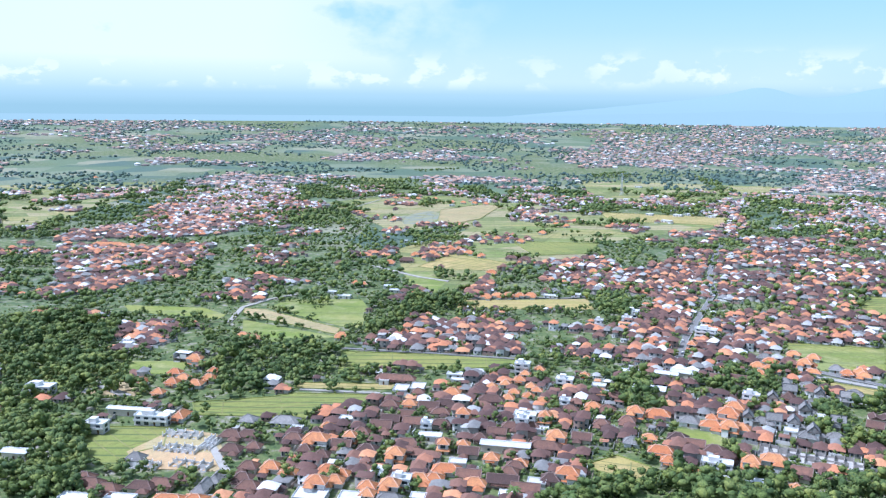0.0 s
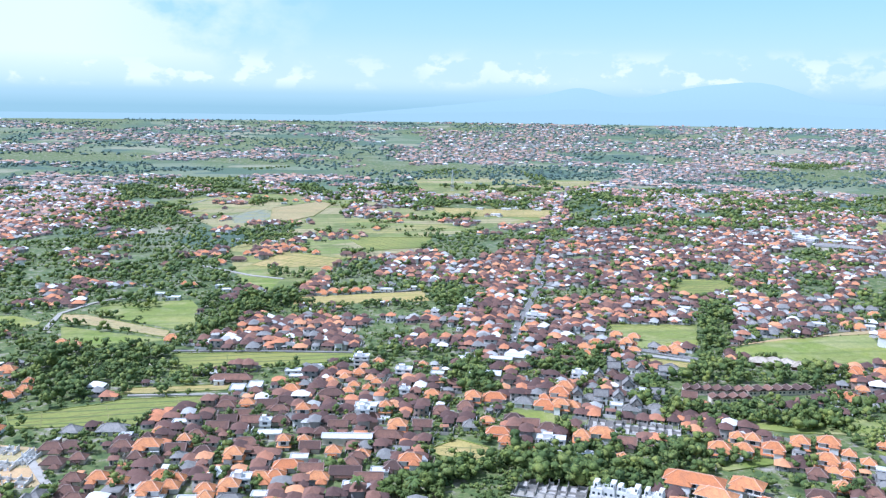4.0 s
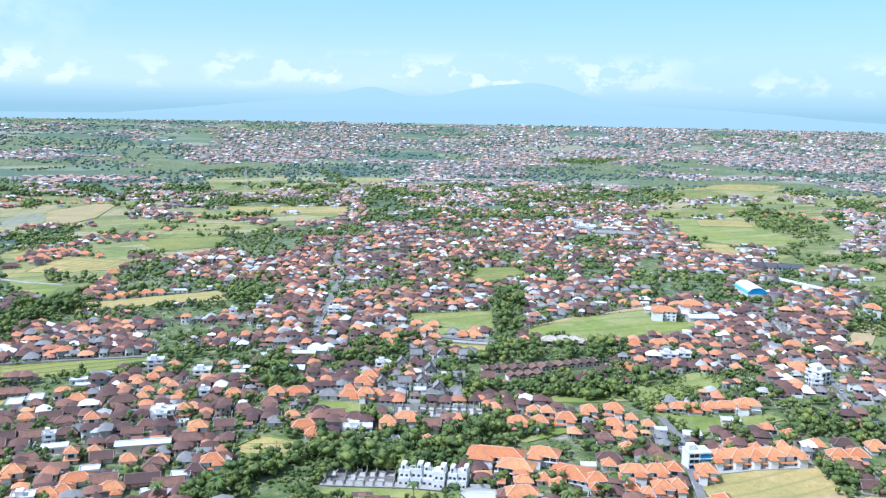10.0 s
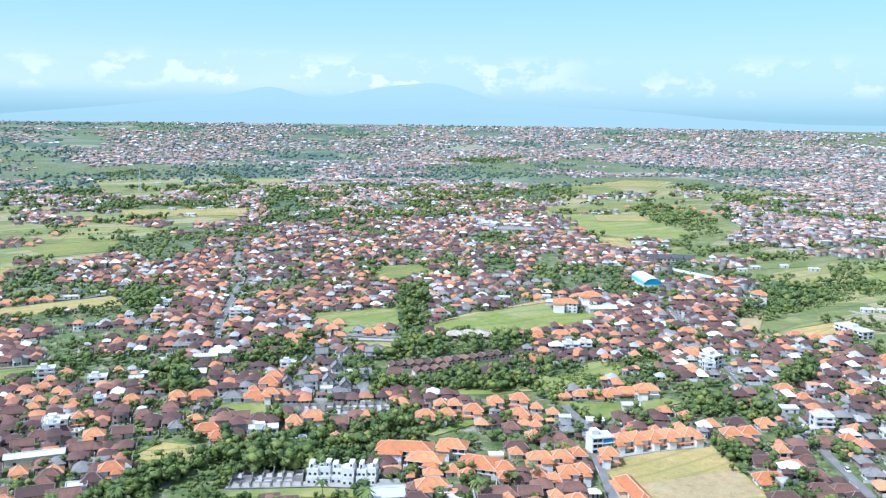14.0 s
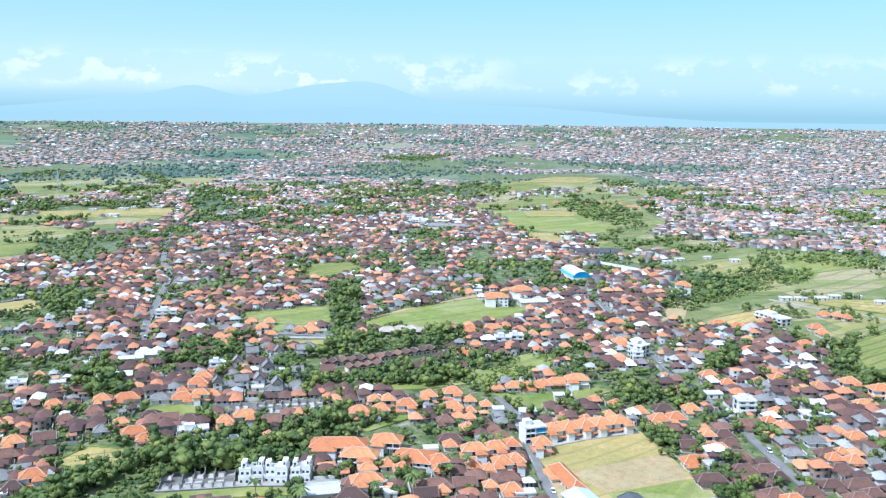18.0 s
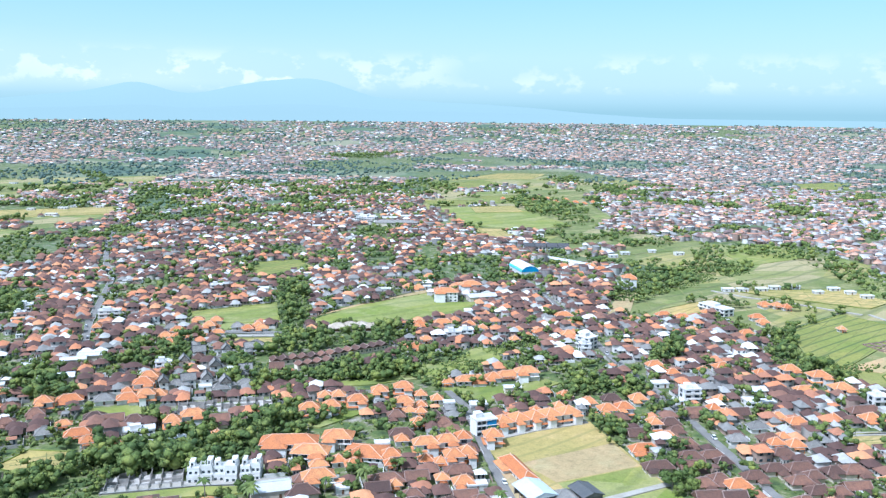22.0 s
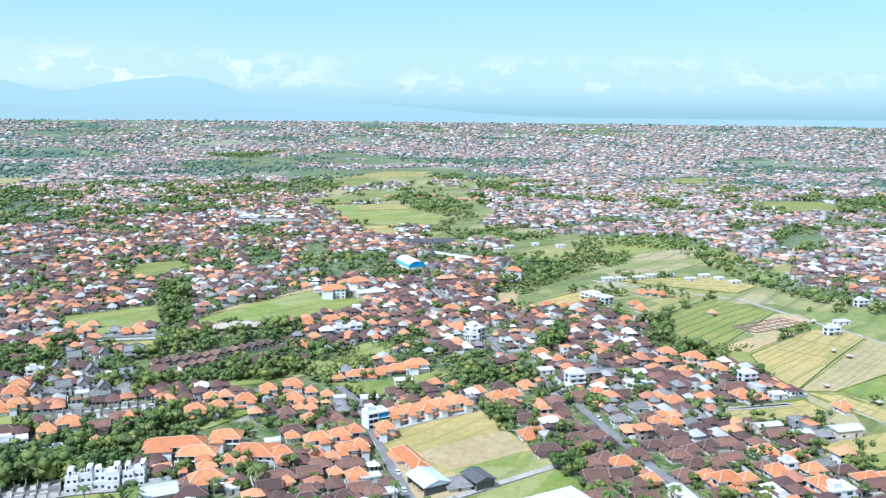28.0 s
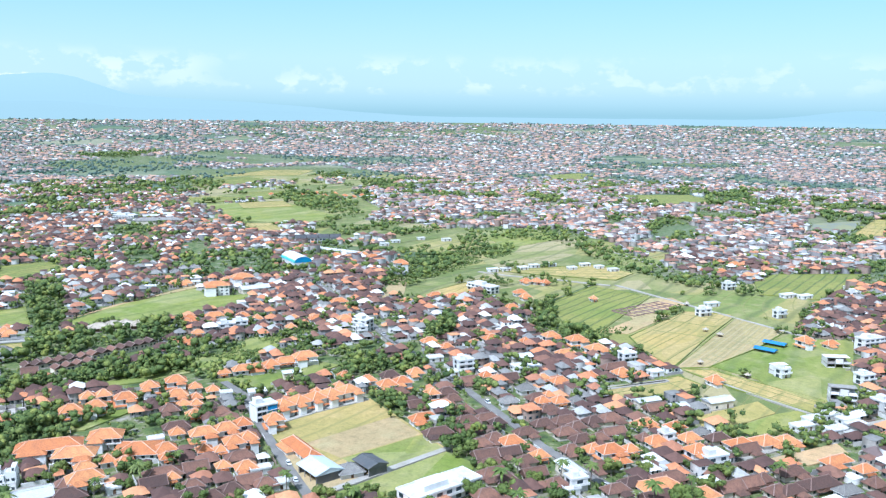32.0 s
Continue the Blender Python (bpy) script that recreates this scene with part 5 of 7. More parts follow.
place("o2", 231.1, 376.5, 6.7, 6.0)
place("o2", 237.8, 373.2, 6.7, 6.0)
place("o2", 226.1, 361.9, 8.2, 6.0)
place("o2", 241.7, 360.6, 9.7, 6.0)
place("o2", 260.2, 365.9, 8.2, 6.8)
place("o2", 274.4, 362.9, 9.7, 6.8)
place("o2", 259.7, 343.5, 9.7, 6.0)
place("o2", 234.2, 272.5, 8.2, 6.8)
place("o2", 240.8, 271.4, 7.5, 6.8)
place("o2", 233.0, 291.4, 11.3, 6.0)
place("o2", 242.7, 287.5, 9.7, 6.0)
place("o2", 349.6, 339.7, 12.8, 7.6)
place("o2", 336.2, 267.5, 9.0, 6.8)
place("o2", 344.9, 263.9, 9.0, 6.8)
place("o2", 339.0, 240.0, 5.9, 6.0)
place("o2", 251.7, 286.2, 6.7, 6.8)
place("o2", 264.4, 278.9, 8.2, 6.8)
place("o2", 479.1, 243.2, 9.7, 6.8)
place("o2", 481.3, 226.0, 11.3, 8.3)
place("o2", 468.9, 206.6, 11.3, 8.3)
place("o2", 568.7, 104.4, 9.0, 7.6)
place("o2", 345.1, 103.3, 9.0, 6.8)
place("o2", 322.6, 134.3, 10.5, 6.8)
place("o2", 174.6, 291.8, 12.8, 6.8)
place("o2", -64.9, 416.2, 12.0, 7.6)
place("o2", -47.8, 420.4, 5.9, 5.3)
place("o2", 1.1, 411.7, 5.2, 5.3)
place("o2", 12.2, 455.6, 6.7, 6.0)
place("o2", 58.1, 452.3, 5.9, 6.0)
place("o2", 60.6, 423.1, 9.0, 6.8)
place("o2", 163.4, 459.6, 10.5, 7.6)
place("o2", 110.7, 460.9, 8.2, 6.8)
place("o2", 152.2, 392.3, 7.5, 6.0)
place("o2", 163.9, 393.9, 11.3, 6.0)
place("o2", 248.0, 557.2, 8.2, 6.0)
place("o2", -168.3, 554.7, 9.7, 6.0)
place("o2", -23.4, 363.1, 8.2, 6.0)
place("o2", 183.7, 601.8, 5.2, 6.8)
place("o2", -22.9, 398.7, 8.2, 6.8)
place("o2", -57.3, 365.3, 9.0, 6.8)
place("o2", 59.9, 377.1, 9.7, 6.0)
place("o2", 170.0, 468.9, 9.7, 6.8)
place("o2", 157.4, 439.7, 8.2, 5.3)
place("o1", -420.1, 1046.6, 41.8, 12.0, -3)
place("o1", 250.8, 247.9, 25.6, 7.0, -111)
place("o1", 209.2, 306.2, 18.2, 15.0, -48)
place("o1", 278.8, 352.9, 5.9, 5.3)
place("o1", 268.3, 339.2, 5.2, 5.3)
place("o1", 257.8, 335.9, 5.9, 4.5)
place("o1", 262.0, 331.6, 5.2, 4.5)
place("o1", 281.3, 341.5, 5.9, 5.3)
place("o1", 251.4, 319.7, 7.5, 6.0)
place("o1", 230.9, 307.3, 5.9, 5.3)
place("o1", 225.0, 281.4, 5.9, 5.3)
place("o1", 229.1, 275.8, 4.6, 4.2)
place("o1", 216.0, 296.1, 8.2, 6.0)
place("o1", 193.8, 305.6, 5.9, 5.3)
place("o1", 196.5, 297.8, 6.7, 5.3)
place("o1", 210.3, 288.0, 5.2, 4.5)
place("o1", 184.2, 307.0, 7.5, 4.5)
place("o1", 218.3, 261.8, 5.2, 4.5)
place("o1", 223.0, 253.3, 8.2, 6.0)
place("o1", 198.8, 269.7, 4.6, 4.2)
place("o1", 291.5, 304.5, 6.7, 5.3)
place("o1", 295.2, 292.1, 9.7, 6.0)
place("o1", 304.7, 360.2, 6.7, 4.5)
place("o1", 318.4, 354.4, 17.3, 6.0)
place("o1", 332.4, 350.5, 8.2, 6.8)
place("o1", 342.1, 347.2, 14.3, 6.0)
place("o1", 324.3, 291.0, 6.7, 6.0)
place("o1", 310.2, 294.3, 5.9, 5.3)
place("o1", 342.5, 286.3, 8.2, 6.0)
place("o1", 369.2, 272.9, 8.2, 6.0)
place("o1", 333.8, 229.3, 9.0, 6.0)
place("o1", 312.7, 226.5, 12.8, 6.0)
place("o1", 312.4, 177.6, 9.7, 6.8)
place("o1", 305.6, 159.6, 6.7, 5.3)
place("o1", 428.9, 305.3, 9.7, 6.0)
place("o1", 424.2, 288.8, 7.5, 5.3)
place("o1", 404.6, 243.6, 5.9, 5.3)
place("o1", 388.6, 237.7, 5.9, 5.3)
place("o1", 387.9, 229.9, 5.2, 4.5)
place("o1", 403.0, 209.4, 7.5, 5.3)
place("o1", 404.1, 199.4, 9.0, 5.3)
place("o1", 378.7, 193.3, 5.9, 4.5)
place("o1", 368.9, 191.5, 6.7, 5.3)
place("o1", 374.1, 184.4, 7.5, 6.0)
place("o1", 424.0, 189.8, 5.9, 5.3)
place("o1", 459.2, 276.5, 10.5, 7.6)
place("o1", 444.2, 280.2, 5.9, 4.5)
place("o1", 466.4, 255.1, 5.9, 5.3)
place("o1", 457.6, 222.3, 11.3, 4.5)
place("o1", 439.7, 177.6, 9.0, 6.8)
place("o1", 458.0, 129.6, 8.2, 6.0)
place("o1", 373.9, 123.2, 8.2, 6.0)
place("o1", 363.6, 113.0, 9.0, 6.0)
place("o1", 351.1, 124.4, 9.0, 6.0)
place("o1", 334.8, 130.1, 6.7, 5.3)
place("o1", 325.2, 143.3, 7.5, 6.0)
place("o1", 320.8, 128.2, 5.9, 5.3)
place("o1", 370.5, 92.0, 11.3, 8.3)
place("o1", 380.9, 83.4, 10.5, 9.1)
place("o1", 386.3, 76.0, 9.7, 7.6)
place("o1", 375.4, 52.7, 12.8, 5.3)
place("o1", 372.7, 41.3, 7.5, 5.3)
place("o1", 580.4, 90.9, 9.0, 5.3)
place("o1", 368.8, 136.6, 10.5, 6.0)
place("o1", 341.3, 301.7, 6.7, 5.3)
place("o1", 308.7, 90.4, 12.8, 8.3)
place("o1", 307.0, 106.9, 17.3, 9.8)
place("o1", 335.7, 430.0, 11.3, 8.3)
place("o1", 369.8, 472.2, 5.9, 4.5)
place("o1", 354.0, 441.2, 6.7, 4.5)
place("o1", -62.3, 439.9, 6.7, 5.3)
place("o1", -54.7, 383.9, 8.2, 6.0)
place("o1", -47.3, 379.6, 6.7, 5.3)
place("o1", -49.9, 372.0, 8.2, 6.0)
place("o1", -34.0, 366.3, 7.5, 6.0)
place("o1", -10.3, 374.7, 10.5, 6.8)
place("o1", -3.4, 374.9, 8.2, 6.0)
place("o1", 2.5, 385.8, 12.8, 6.8)
place("o1", -33.4, 358.8, 5.9, 5.3)
place("o1", 15.6, 370.4, 9.7, 6.0)
place("o1", 38.7, 393.3, 6.7, 5.3)
place("o1", 25.1, 399.9, 6.7, 6.0)
place("o1", 11.3, 416.2, 5.9, 5.3)
place("o1", -19.0, 477.2, 7.5, 5.3)
place("o1", 6.2, 498.2, 9.7, 6.8)
place("o1", 31.2, 509.7, 5.9, 5.3)
place("o1", 40.4, 515.5, 5.9, 5.3)
place("o1", 44.5, 499.2, 5.9, 4.5)
place("o1", 50.1, 523.8, 6.7, 5.3)
place("o1", 56.1, 510.4, 5.9, 5.3)
place("o1", 40.2, 488.7, 5.9, 5.3)
place("o1", 52.5, 492.2, 5.9, 5.3)
place("o1", 58.8, 502.8, 5.9, 4.5)
place("o1", 54.9, 535.8, 5.9, 4.5)
place("o1", 65.4, 545.9, 5.9, 4.5)
place("o1", 89.1, 475.2, 8.2, 6.0)
place("o1", 124.5, 463.9, 12.8, 6.8)
place("o1", 150.0, 446.9, 11.3, 6.8)
place("o1", 163.1, 443.8, 12.8, 6.8)
place("o1", 153.6, 458.3, 5.2, 4.2)
place("o1", 222.5, 550.7, 12.0, 7.6)
place("o1", 211.6, 541.6, 7.5, 5.3)
place("o1", 253.0, 587.9, 8.2, 4.5)
place("o1", 248.8, 545.2, 8.2, 4.2)
place("o1", 270.7, 543.4, 7.5, 5.3)
place("o1", 279.2, 537.6, 8.2, 5.3)
place("o1", 112.6, 410.4, 12.0, 6.0)
place("o1", 113.8, 398.4, 7.5, 5.3)
place("o1", 111.0, 427.8, 6.7, 4.2)
place("o1", 206.1, 640.7, 6.7, 5.3)
place("o1", 60.2, 484.2, 6.7, 4.5)
place("o1", 93.8, 534.5, 5.2, 4.5)
place("o1", -170.5, 512.8, 7.5, 6.0)
place("o1", -165.8, 521.0, 8.2, 6.0)
place("o1", -155.3, 509.9, 9.0, 6.0)
place("o1", -149.6, 521.4, 8.2, 6.0)
place("o1", -150.9, 536.9, 5.9, 4.5)
place("o1", -190.7, 514.5, 7.5, 5.3)
place("o1", -172.8, 493.2, 6.7, 5.3)
place("o1", -174.9, 532.5, 8.2, 5.3)
place("o1", -152.2, 624.9, 8.2, 5.3)
place("o1", -141.9, 617.1, 9.7, 6.8)
place("o1", -120.1, 350.3, 15.8, 8.3)
place("o1", -108.9, 350.5, 11.3, 8.3)
place("o1", -82.6, 387.3, 8.2, 6.0)
place("o1", -73.2, 380.9, 7.5, 6.0)
place("o1", -147.3, 455.1, 6.7, 11.4)
place("o1", -77.1, 627.5, 9.0, 5.3)
place("o1", 124.3, 382.0, 8.2, 5.3)
place("o1", 164.4, 367.5, 5.9, 5.3)
place("o1", 151.7, 406.3, 5.9, 5.3)
place("o1", 642.9, 352.1, 8.2, 6.0)
place("o1", 649.1, 344.2, 7.5, 6.8)
place("o1", 649.1, 335.7, 6.7, 6.0)
place("o1", 799.5, 226.6, 10.5, 6.0)
place("o1", 850.0, 227.4, 9.7, 6.0)
place("o1", 614.2, 274.1, 4.6, 4.2)
place("o1", 642.3, 573.7, 9.7, 6.0)
place("o1", 622.2, 571.1, 8.2, 6.0)
place("o1", 663.9, 557.8, 12.8, 6.0)
place("o1", 660.2, 539.6, 11.3, 6.0)
place("o1", 622.1, 533.8, 9.7, 5.3)
place("o1", 597.3, 332.4, 9.7, 6.0)
place("o1", 547.2, 311.8, 9.0, 5.3)
place("o1", 586.4, 321.1, 8.2, 5.3)
place("o1", 545.4, 381.9, 11.3, 6.0)
place("o1", 550.2, 368.5, 11.3, 6.0)
place("o1", 580.2, 365.9, 7.5, 5.3)
place("o1", 514.6, 387.5, 9.7, 6.0)
place("o1", 482.4, 429.7, 12.8, 8.3)
place("o1", 472.8, 409.8, 9.7, 6.8)
place("o1", 430.6, 405.6, 9.7, 6.0)
place("o1", 442.7, 389.5, 9.7, 7.6)
place("o1", 438.3, 471.1, 5.2, 4.5)
place("o1", 420.9, 418.4, 8.2, 6.8)
place("o1", 402.0, 402.7, 5.9, 5.3)
place("o1", 392.9, 469.7, 12.8, 6.0)
place("o1", 376.4, 477.3, 9.7, 6.8)
place("o1", 405.1, 453.6, 8.2, 6.8)
place("o1", 405.2, 439.2, 6.7, 6.0)
place("o1", 435.1, 443.8, 9.7, 6.0)
place("o1", 451.5, 587.8, 9.0, 6.8)
place("o1", 457.3, 580.2, 8.2, 6.0)
place("o1", 497.7, 614.4, 9.7, 6.0)
place("o1", 216.2, 558.5, 8.2, 6.0)
place("o1", 228.9, 568.1, 9.7, 6.0)
place("o1", 263.4, 578.7, 8.2, 6.0)
place("o1", 252.8, 560.7, 8.2, 5.3)
place("o1", 280.4, 545.6, 7.5, 6.0)
place("o1", 171.9, 1273.4, 9.7, 6.0)
place("o1", 184.8, 1255.3, 8.2, 6.0)
place("o1", 140.0, 1181.9, 9.7, 6.0)
place("o1", 72.6, 1124.9, 9.0, 6.0)
place("o1", 87.1, 1115.7, 8.2, 6.0)
place("o1", 102.5, 1101.9, 9.7, 6.0)
place("o1", 48.6, 1133.6, 8.2, 6.0)
place("o1", 10.9, 1028.6, 10.5, 6.0)
place("o1", 31.2, 1008.8, 9.7, 6.0)
place("o1", 45.4, 989.5, 8.2, 6.0)
place("o1", 51.7, 883.9, 10.5, 6.0)
place("o1", 145.2, 904.5, 8.2, 6.0)
place("o1", 162.1, 895.6, 9.0, 6.0)
place("o1", -33.3, 993.2, 9.0, 6.0)
place("o1", -13.2, 1006.4, 9.7, 6.0)
place("o1", -60.1, 938.9, 10.5, 6.0)
place("o1", -86.6, 824.0, 6.7, 5.3)
place("o1", -77.7, 818.9, 5.9, 5.3)
place("o1", 61.5, 773.2, 9.7, 5.3)
place("o1", 50.9, 772.7, 9.7, 5.3)
place("o1", 40.1, 767.4, 9.7, 5.3)
place("o1", 72.1, 773.6, 8.2, 5.3)
place("o1", 82.7, 774.1, 9.7, 5.3)
place("o1", 1138.3, 1059.5, 9.7, 6.8)
place("o1", 1108.4, 1011.7, 9.7, 6.8)
place("o1", 1151.7, 1027.5, 9.7, 6.0)
place("o1", 1131.4, 985.5, 10.5, 6.8)
place("o1", 1097.7, 1056.0, 8.2, 6.0)
place("o1", 1125.5, 960.9, 9.7, 6.8)
place("o1", 1159.3, 969.8, 8.2, 6.0)
place("o1", 1189.4, 968.3, 9.7, 6.8)
place("o1", 1069.1, 1104.7, 8.2, 6.0)
place("o1", -93.3, 1630.7, 9.7, 6.0)
place("o1", -71.1, 1622.1, 9.7, 6.0)
place("o1", -49.3, 1624.0, 9.7, 6.0)
place("o1", -16.7, 1626.9, 9.7, 6.0)
place("o1", 15.6, 1569.2, 9.7, 6.0)
place("o1", 36.5, 1561.2, 9.7, 6.0)
place("o1", 57.2, 1553.4, 9.7, 6.0)
place("o1", 77.7, 1545.6, 9.7, 6.0)
place("o1", 137.1, 1404.9, 9.7, 6.8)
place("o1", 159.2, 1391.2, 9.7, 6.8)
place("o1", 136.4, 1504.7, 9.7, 6.0)
place("o1", -839.5, 2038.2, 9.0, 6.0)
place("b2", 699.6, 935.5, 60.6, 14.0, -45)
place("b1", 248.3, 334.8, 8.2, 6.0)
place("b1", 263.3, 321.3, 8.2, 6.8)
place("b1", 260.8, 312.2, 8.2, 6.0)
place("b1", 235.4, 313.4, 11.3, 5.3)
place("b1", 170.2, 298.5, 5.9, 5.3)
place("b1", 198.7, 275.5, 14.3, 7.6)
place("b1", 210.0, 269.4, 9.0, 6.8)
place("b1", 228.5, 262.8, 11.3, 6.0)
place("b1", 214.1, 242.1, 9.0, 6.8)
place("b1", 216.2, 234.7, 8.2, 6.0)
place("b1", 190.2, 270.7, 9.0, 6.0)
place("b1", 198.2, 256.9, 8.2, 5.3)
place("b1", 193.3, 250.8, 9.7, 5.3)
place("b1", 204.9, 241.6, 8.2, 6.0)
place("b1", 196.1, 242.7, 8.2, 6.0)
place("b1", 356.4, 281.3, 9.7, 6.0)
place("b1", 334.8, 260.8, 12.8, 5.3)
place("b1", 350.8, 239.1, 9.7, 6.0)
place("b1", 333.2, 218.7, 11.3, 6.0)
place("b1", 326.1, 239.7, 10.5, 6.0)
place("b1", 321.5, 207.8, 11.3, 6.0)
place("b1", 330.5, 202.1, 11.3, 5.3)
place("b1", 312.9, 200.7, 10.5, 6.0)
place("b1", 301.4, 210.4, 12.8, 5.3)
place("b1", 329.1, 194.9, 6.7, 4.5)
place("b1", 310.9, 185.6, 8.2, 6.0)
place("b1", 301.3, 187.3, 9.7, 6.0)
place("b1", 291.9, 178.5, 10.5, 6.0)
place("b1", 300.3, 172.1, 9.0, 5.3)
place("b1", 285.5, 171.8, 9.7, 5.3)
place("b1", 277.8, 165.8, 12.8, 6.0)
place("b1", 275.8, 159.3, 8.2, 5.3)
place("b1", 296.6, 161.6, 8.2, 5.3)
place("b1", 287.4, 152.6, 9.0, 5.3)
place("b1", 284.0, 140.6, 8.2, 6.0)
place("b1", 258.7, 158.2, 9.7, 6.0)
place("b1", 374.2, 239.9, 9.0, 6.0)
place("b1", 391.7, 224.7, 9.0, 6.0)
place("b1", 371.1, 196.0, 9.7, 6.0)
place("b1", 349.7, 169.2, 12.8, 6.0)
place("b1", 336.3, 162.5, 9.7, 6.0)
place("b1", 448.2, 184.6, 17.3, 6.0)
place("b1", 392.9, 140.0, 10.5, 6.0)
place("b1", 366.3, 153.0, 11.3, 7.6)
place("b1", 316.0, 105.4, 14.3, 7.6)
place("b1", 365.2, 88.1, 10.5, 5.3)
place("b1", 371.4, 102.4, 9.7, 5.3)
place("b1", 321.0, 83.0, 10.5, 6.8)
place("b1", 328.8, 78.4, 12.0, 6.0)
place("b1", 351.3, 66.0, 11.3, 6.0)
place("b1", 337.4, 73.9, 6.7, 5.3)
place("b1", 359.9, 35.3, 6.7, 6.0)
place("b1", 346.4, 54.1, 15.8, 6.8)
place("b1", 332.9, 62.0, 9.7, 5.3)
place("b1", 329.6, 66.6, 8.2, 5.3)
place("b1", 295.0, 103.6, 10.5, 6.0)
place("b1", 293.1, 119.1, 9.7, 5.3)
place("b1", 303.0, 116.0, 9.7, 5.3)
place("b1", 357.8, 158.1, 8.2, 5.3)
place("b1", 333.2, 152.5, 9.7, 5.3)
place("b1", 339.1, 146.8, 8.2, 5.3)
place("b1", 359.2, 183.2, 9.7, 5.3)
place("b1", 346.1, 161.4, 8.2, 5.3)
place("b1", 349.5, 144.3, 10.5, 5.3)
place("b1", 351.3, 129.9, 5.9, 5.3)
place("b1", 343.5, 230.6, 8.2, 5.3)
place("b1", 325.4, 177.5, 9.7, 5.3)
place("b1", 339.9, 176.2, 9.7, 5.3)
place("b1", 319.3, 151.4, 8.2, 5.3)
place("b1", 309.5, 133.6, 8.2, 5.3)
place("b1", -33.1, 442.3, 10.5, 7.6)
place("b1", -28.4, 451.0, 9.0, 6.0)
place("b1", -67.2, 431.5, 6.7, 6.0)
place("b1", -37.9, 409.1, 9.7, 6.8)
place("b1", -51.6, 414.7, 9.0, 6.0)
place("b1", -18.0, 417.0, 12.8, 6.0)
place("b1", 13.2, 379.6, 10.5, 6.0)
place("b1", 29.0, 373.7, 13.5, 6.8)
place("b1", 38.8, 364.9, 12.0, 6.0)
place("b1", 51.8, 376.1, 8.2, 6.0)
place("b1", 32.4, 383.2, 8.2, 6.0)
place("b1", 36.2, 389.9, 8.2, 5.3)
place("b1", 14.0, 406.7, 9.0, 6.0)
place("b1", -0.5, 445.7, 9.7, 5.3)
place("b1", -16.2, 447.8, 9.0, 6.0)
place("b1", -19.9, 458.4, 9.0, 6.0)
place("b1", -30.5, 474.9, 9.7, 6.0)
place("b1", -7.3, 472.7, 10.5, 6.0)
place("b1", 2.7, 477.8, 11.3, 5.3)
place("b1", -0.6, 463.4, 9.7, 5.3)
place("b1", 53.7, 415.0, 15.8, 6.8)
place("b1", 74.7, 427.0, 9.0, 6.0)
place("b1", -30.0, 523.8, 24.9, 6.0)
place("b1", 29.8, 485.4, 14.3, 6.8)
place("b1", 165.7, 502.6, 8.2, 5.3)
place("b1", 180.0, 531.1, 7.5, 5.3)
place("b1", 193.7, 528.0, 10.5, 6.0)
place("b1", 211.9, 495.5, 6.7, 8.3)
place("b1", 241.2, 447.4, 7.5, 6.0)
place("b1", 126.1, 428.2, 9.7, 6.8)
place("b1", 132.5, 419.1, 9.0, 6.0)
place("b1", 140.5, 411.8, 9.7, 6.8)
place("b1", 173.5, 386.3, 10.5, 6.8)
place("b1", 104.2, 452.6, 8.2, 6.0)
place("b1", -111.5, 426.4, 11.3, 6.0)
place("b1", -102.5, 426.6, 11.3, 6.0)
place("b1", -106.8, 407.5, 9.7, 6.0)
place("b1", -96.2, 411.5, 6.7, 5.3)
place("b1", -93.5, 387.0, 8.2, 6.0)
place("b1", -93.2, 374.2, 8.2, 5.3)
place("b1", -88.5, 365.2, 9.7, 6.0)
place("b1", -129.5, 367.3, 11.3, 5.3)
place("b1", -137.5, 364.2, 11.3, 5.3)
place("b1", -161.8, 366.6, 11.3, 6.0)
place("b1", -151.8, 360.9, 11.3, 6.0)
place("b1", -166.9, 372.6, 8.2, 6.0)
place("b1", -122.2, 373.6, 8.2, 5.3)
place("b1", -77.9, 423.3, 9.7, 6.0)
place("b1", -69.5, 408.4, 6.7, 5.3)
place("b1", -59.9, 401.4, 6.7, 5.3)
place("b1", -43.0, 432.1, 8.2, 6.0)
place("b1", 20.5, 425.7, 6.7, 5.3)
place("b1", 30.0, 433.9, 9.0, 5.3)
place("b1", 38.3, 442.4, 9.7, 5.3)
place("b1", -14.6, 497.6, 6.7, 5.3)
place("b1", 24.0, 509.5, 6.7, 5.3)
place("b1", 89.0, 447.9, 8.2, 5.3)
place("b1", 96.5, 470.6, 8.2, 5.3)
place("b1", 75.0, 470.1, 8.2, 5.3)
place("b1", 49.2, 442.7, 8.2, 5.3)
place("b1", 105.3, 617.6, 8.2, 6.0)
place("b1", 121.1, 634.4, 8.2, 5.3)
place("b1", 164.7, 288.7, 12.8, 8.3)
place("b1", 80.0, 975.8, 12.8, 5.3)
place("b1", 95.9, 969.0, 11.3, 5.3)
place("b1", -41.7, 954.4, 15.8, 6.8)
place("b1", -116.8, 932.5, 9.7, 6.0)
place("b1", -83.2, 1452.7, 8.2, 6.0)
place("b1", -2.6, 914.0, 6.7, 5.3)
place("b1", 1094.7, 1213.3, 8.2, 6.0)
place("b1", 1161.6, 1102.5, 8.2, 6.0)
place("b1", 1086.7, 959.7, 9.0, 6.0)
place("b1", 1222.9, 1033.8, 8.2, 6.0)
place("g1", 438.3, 274.4, 8.2, 6.0)
place("g1", 346.2, 43.6, 9.0, 5.3)
place("g1", 373.8, 111.0, 6.7, 4.5)
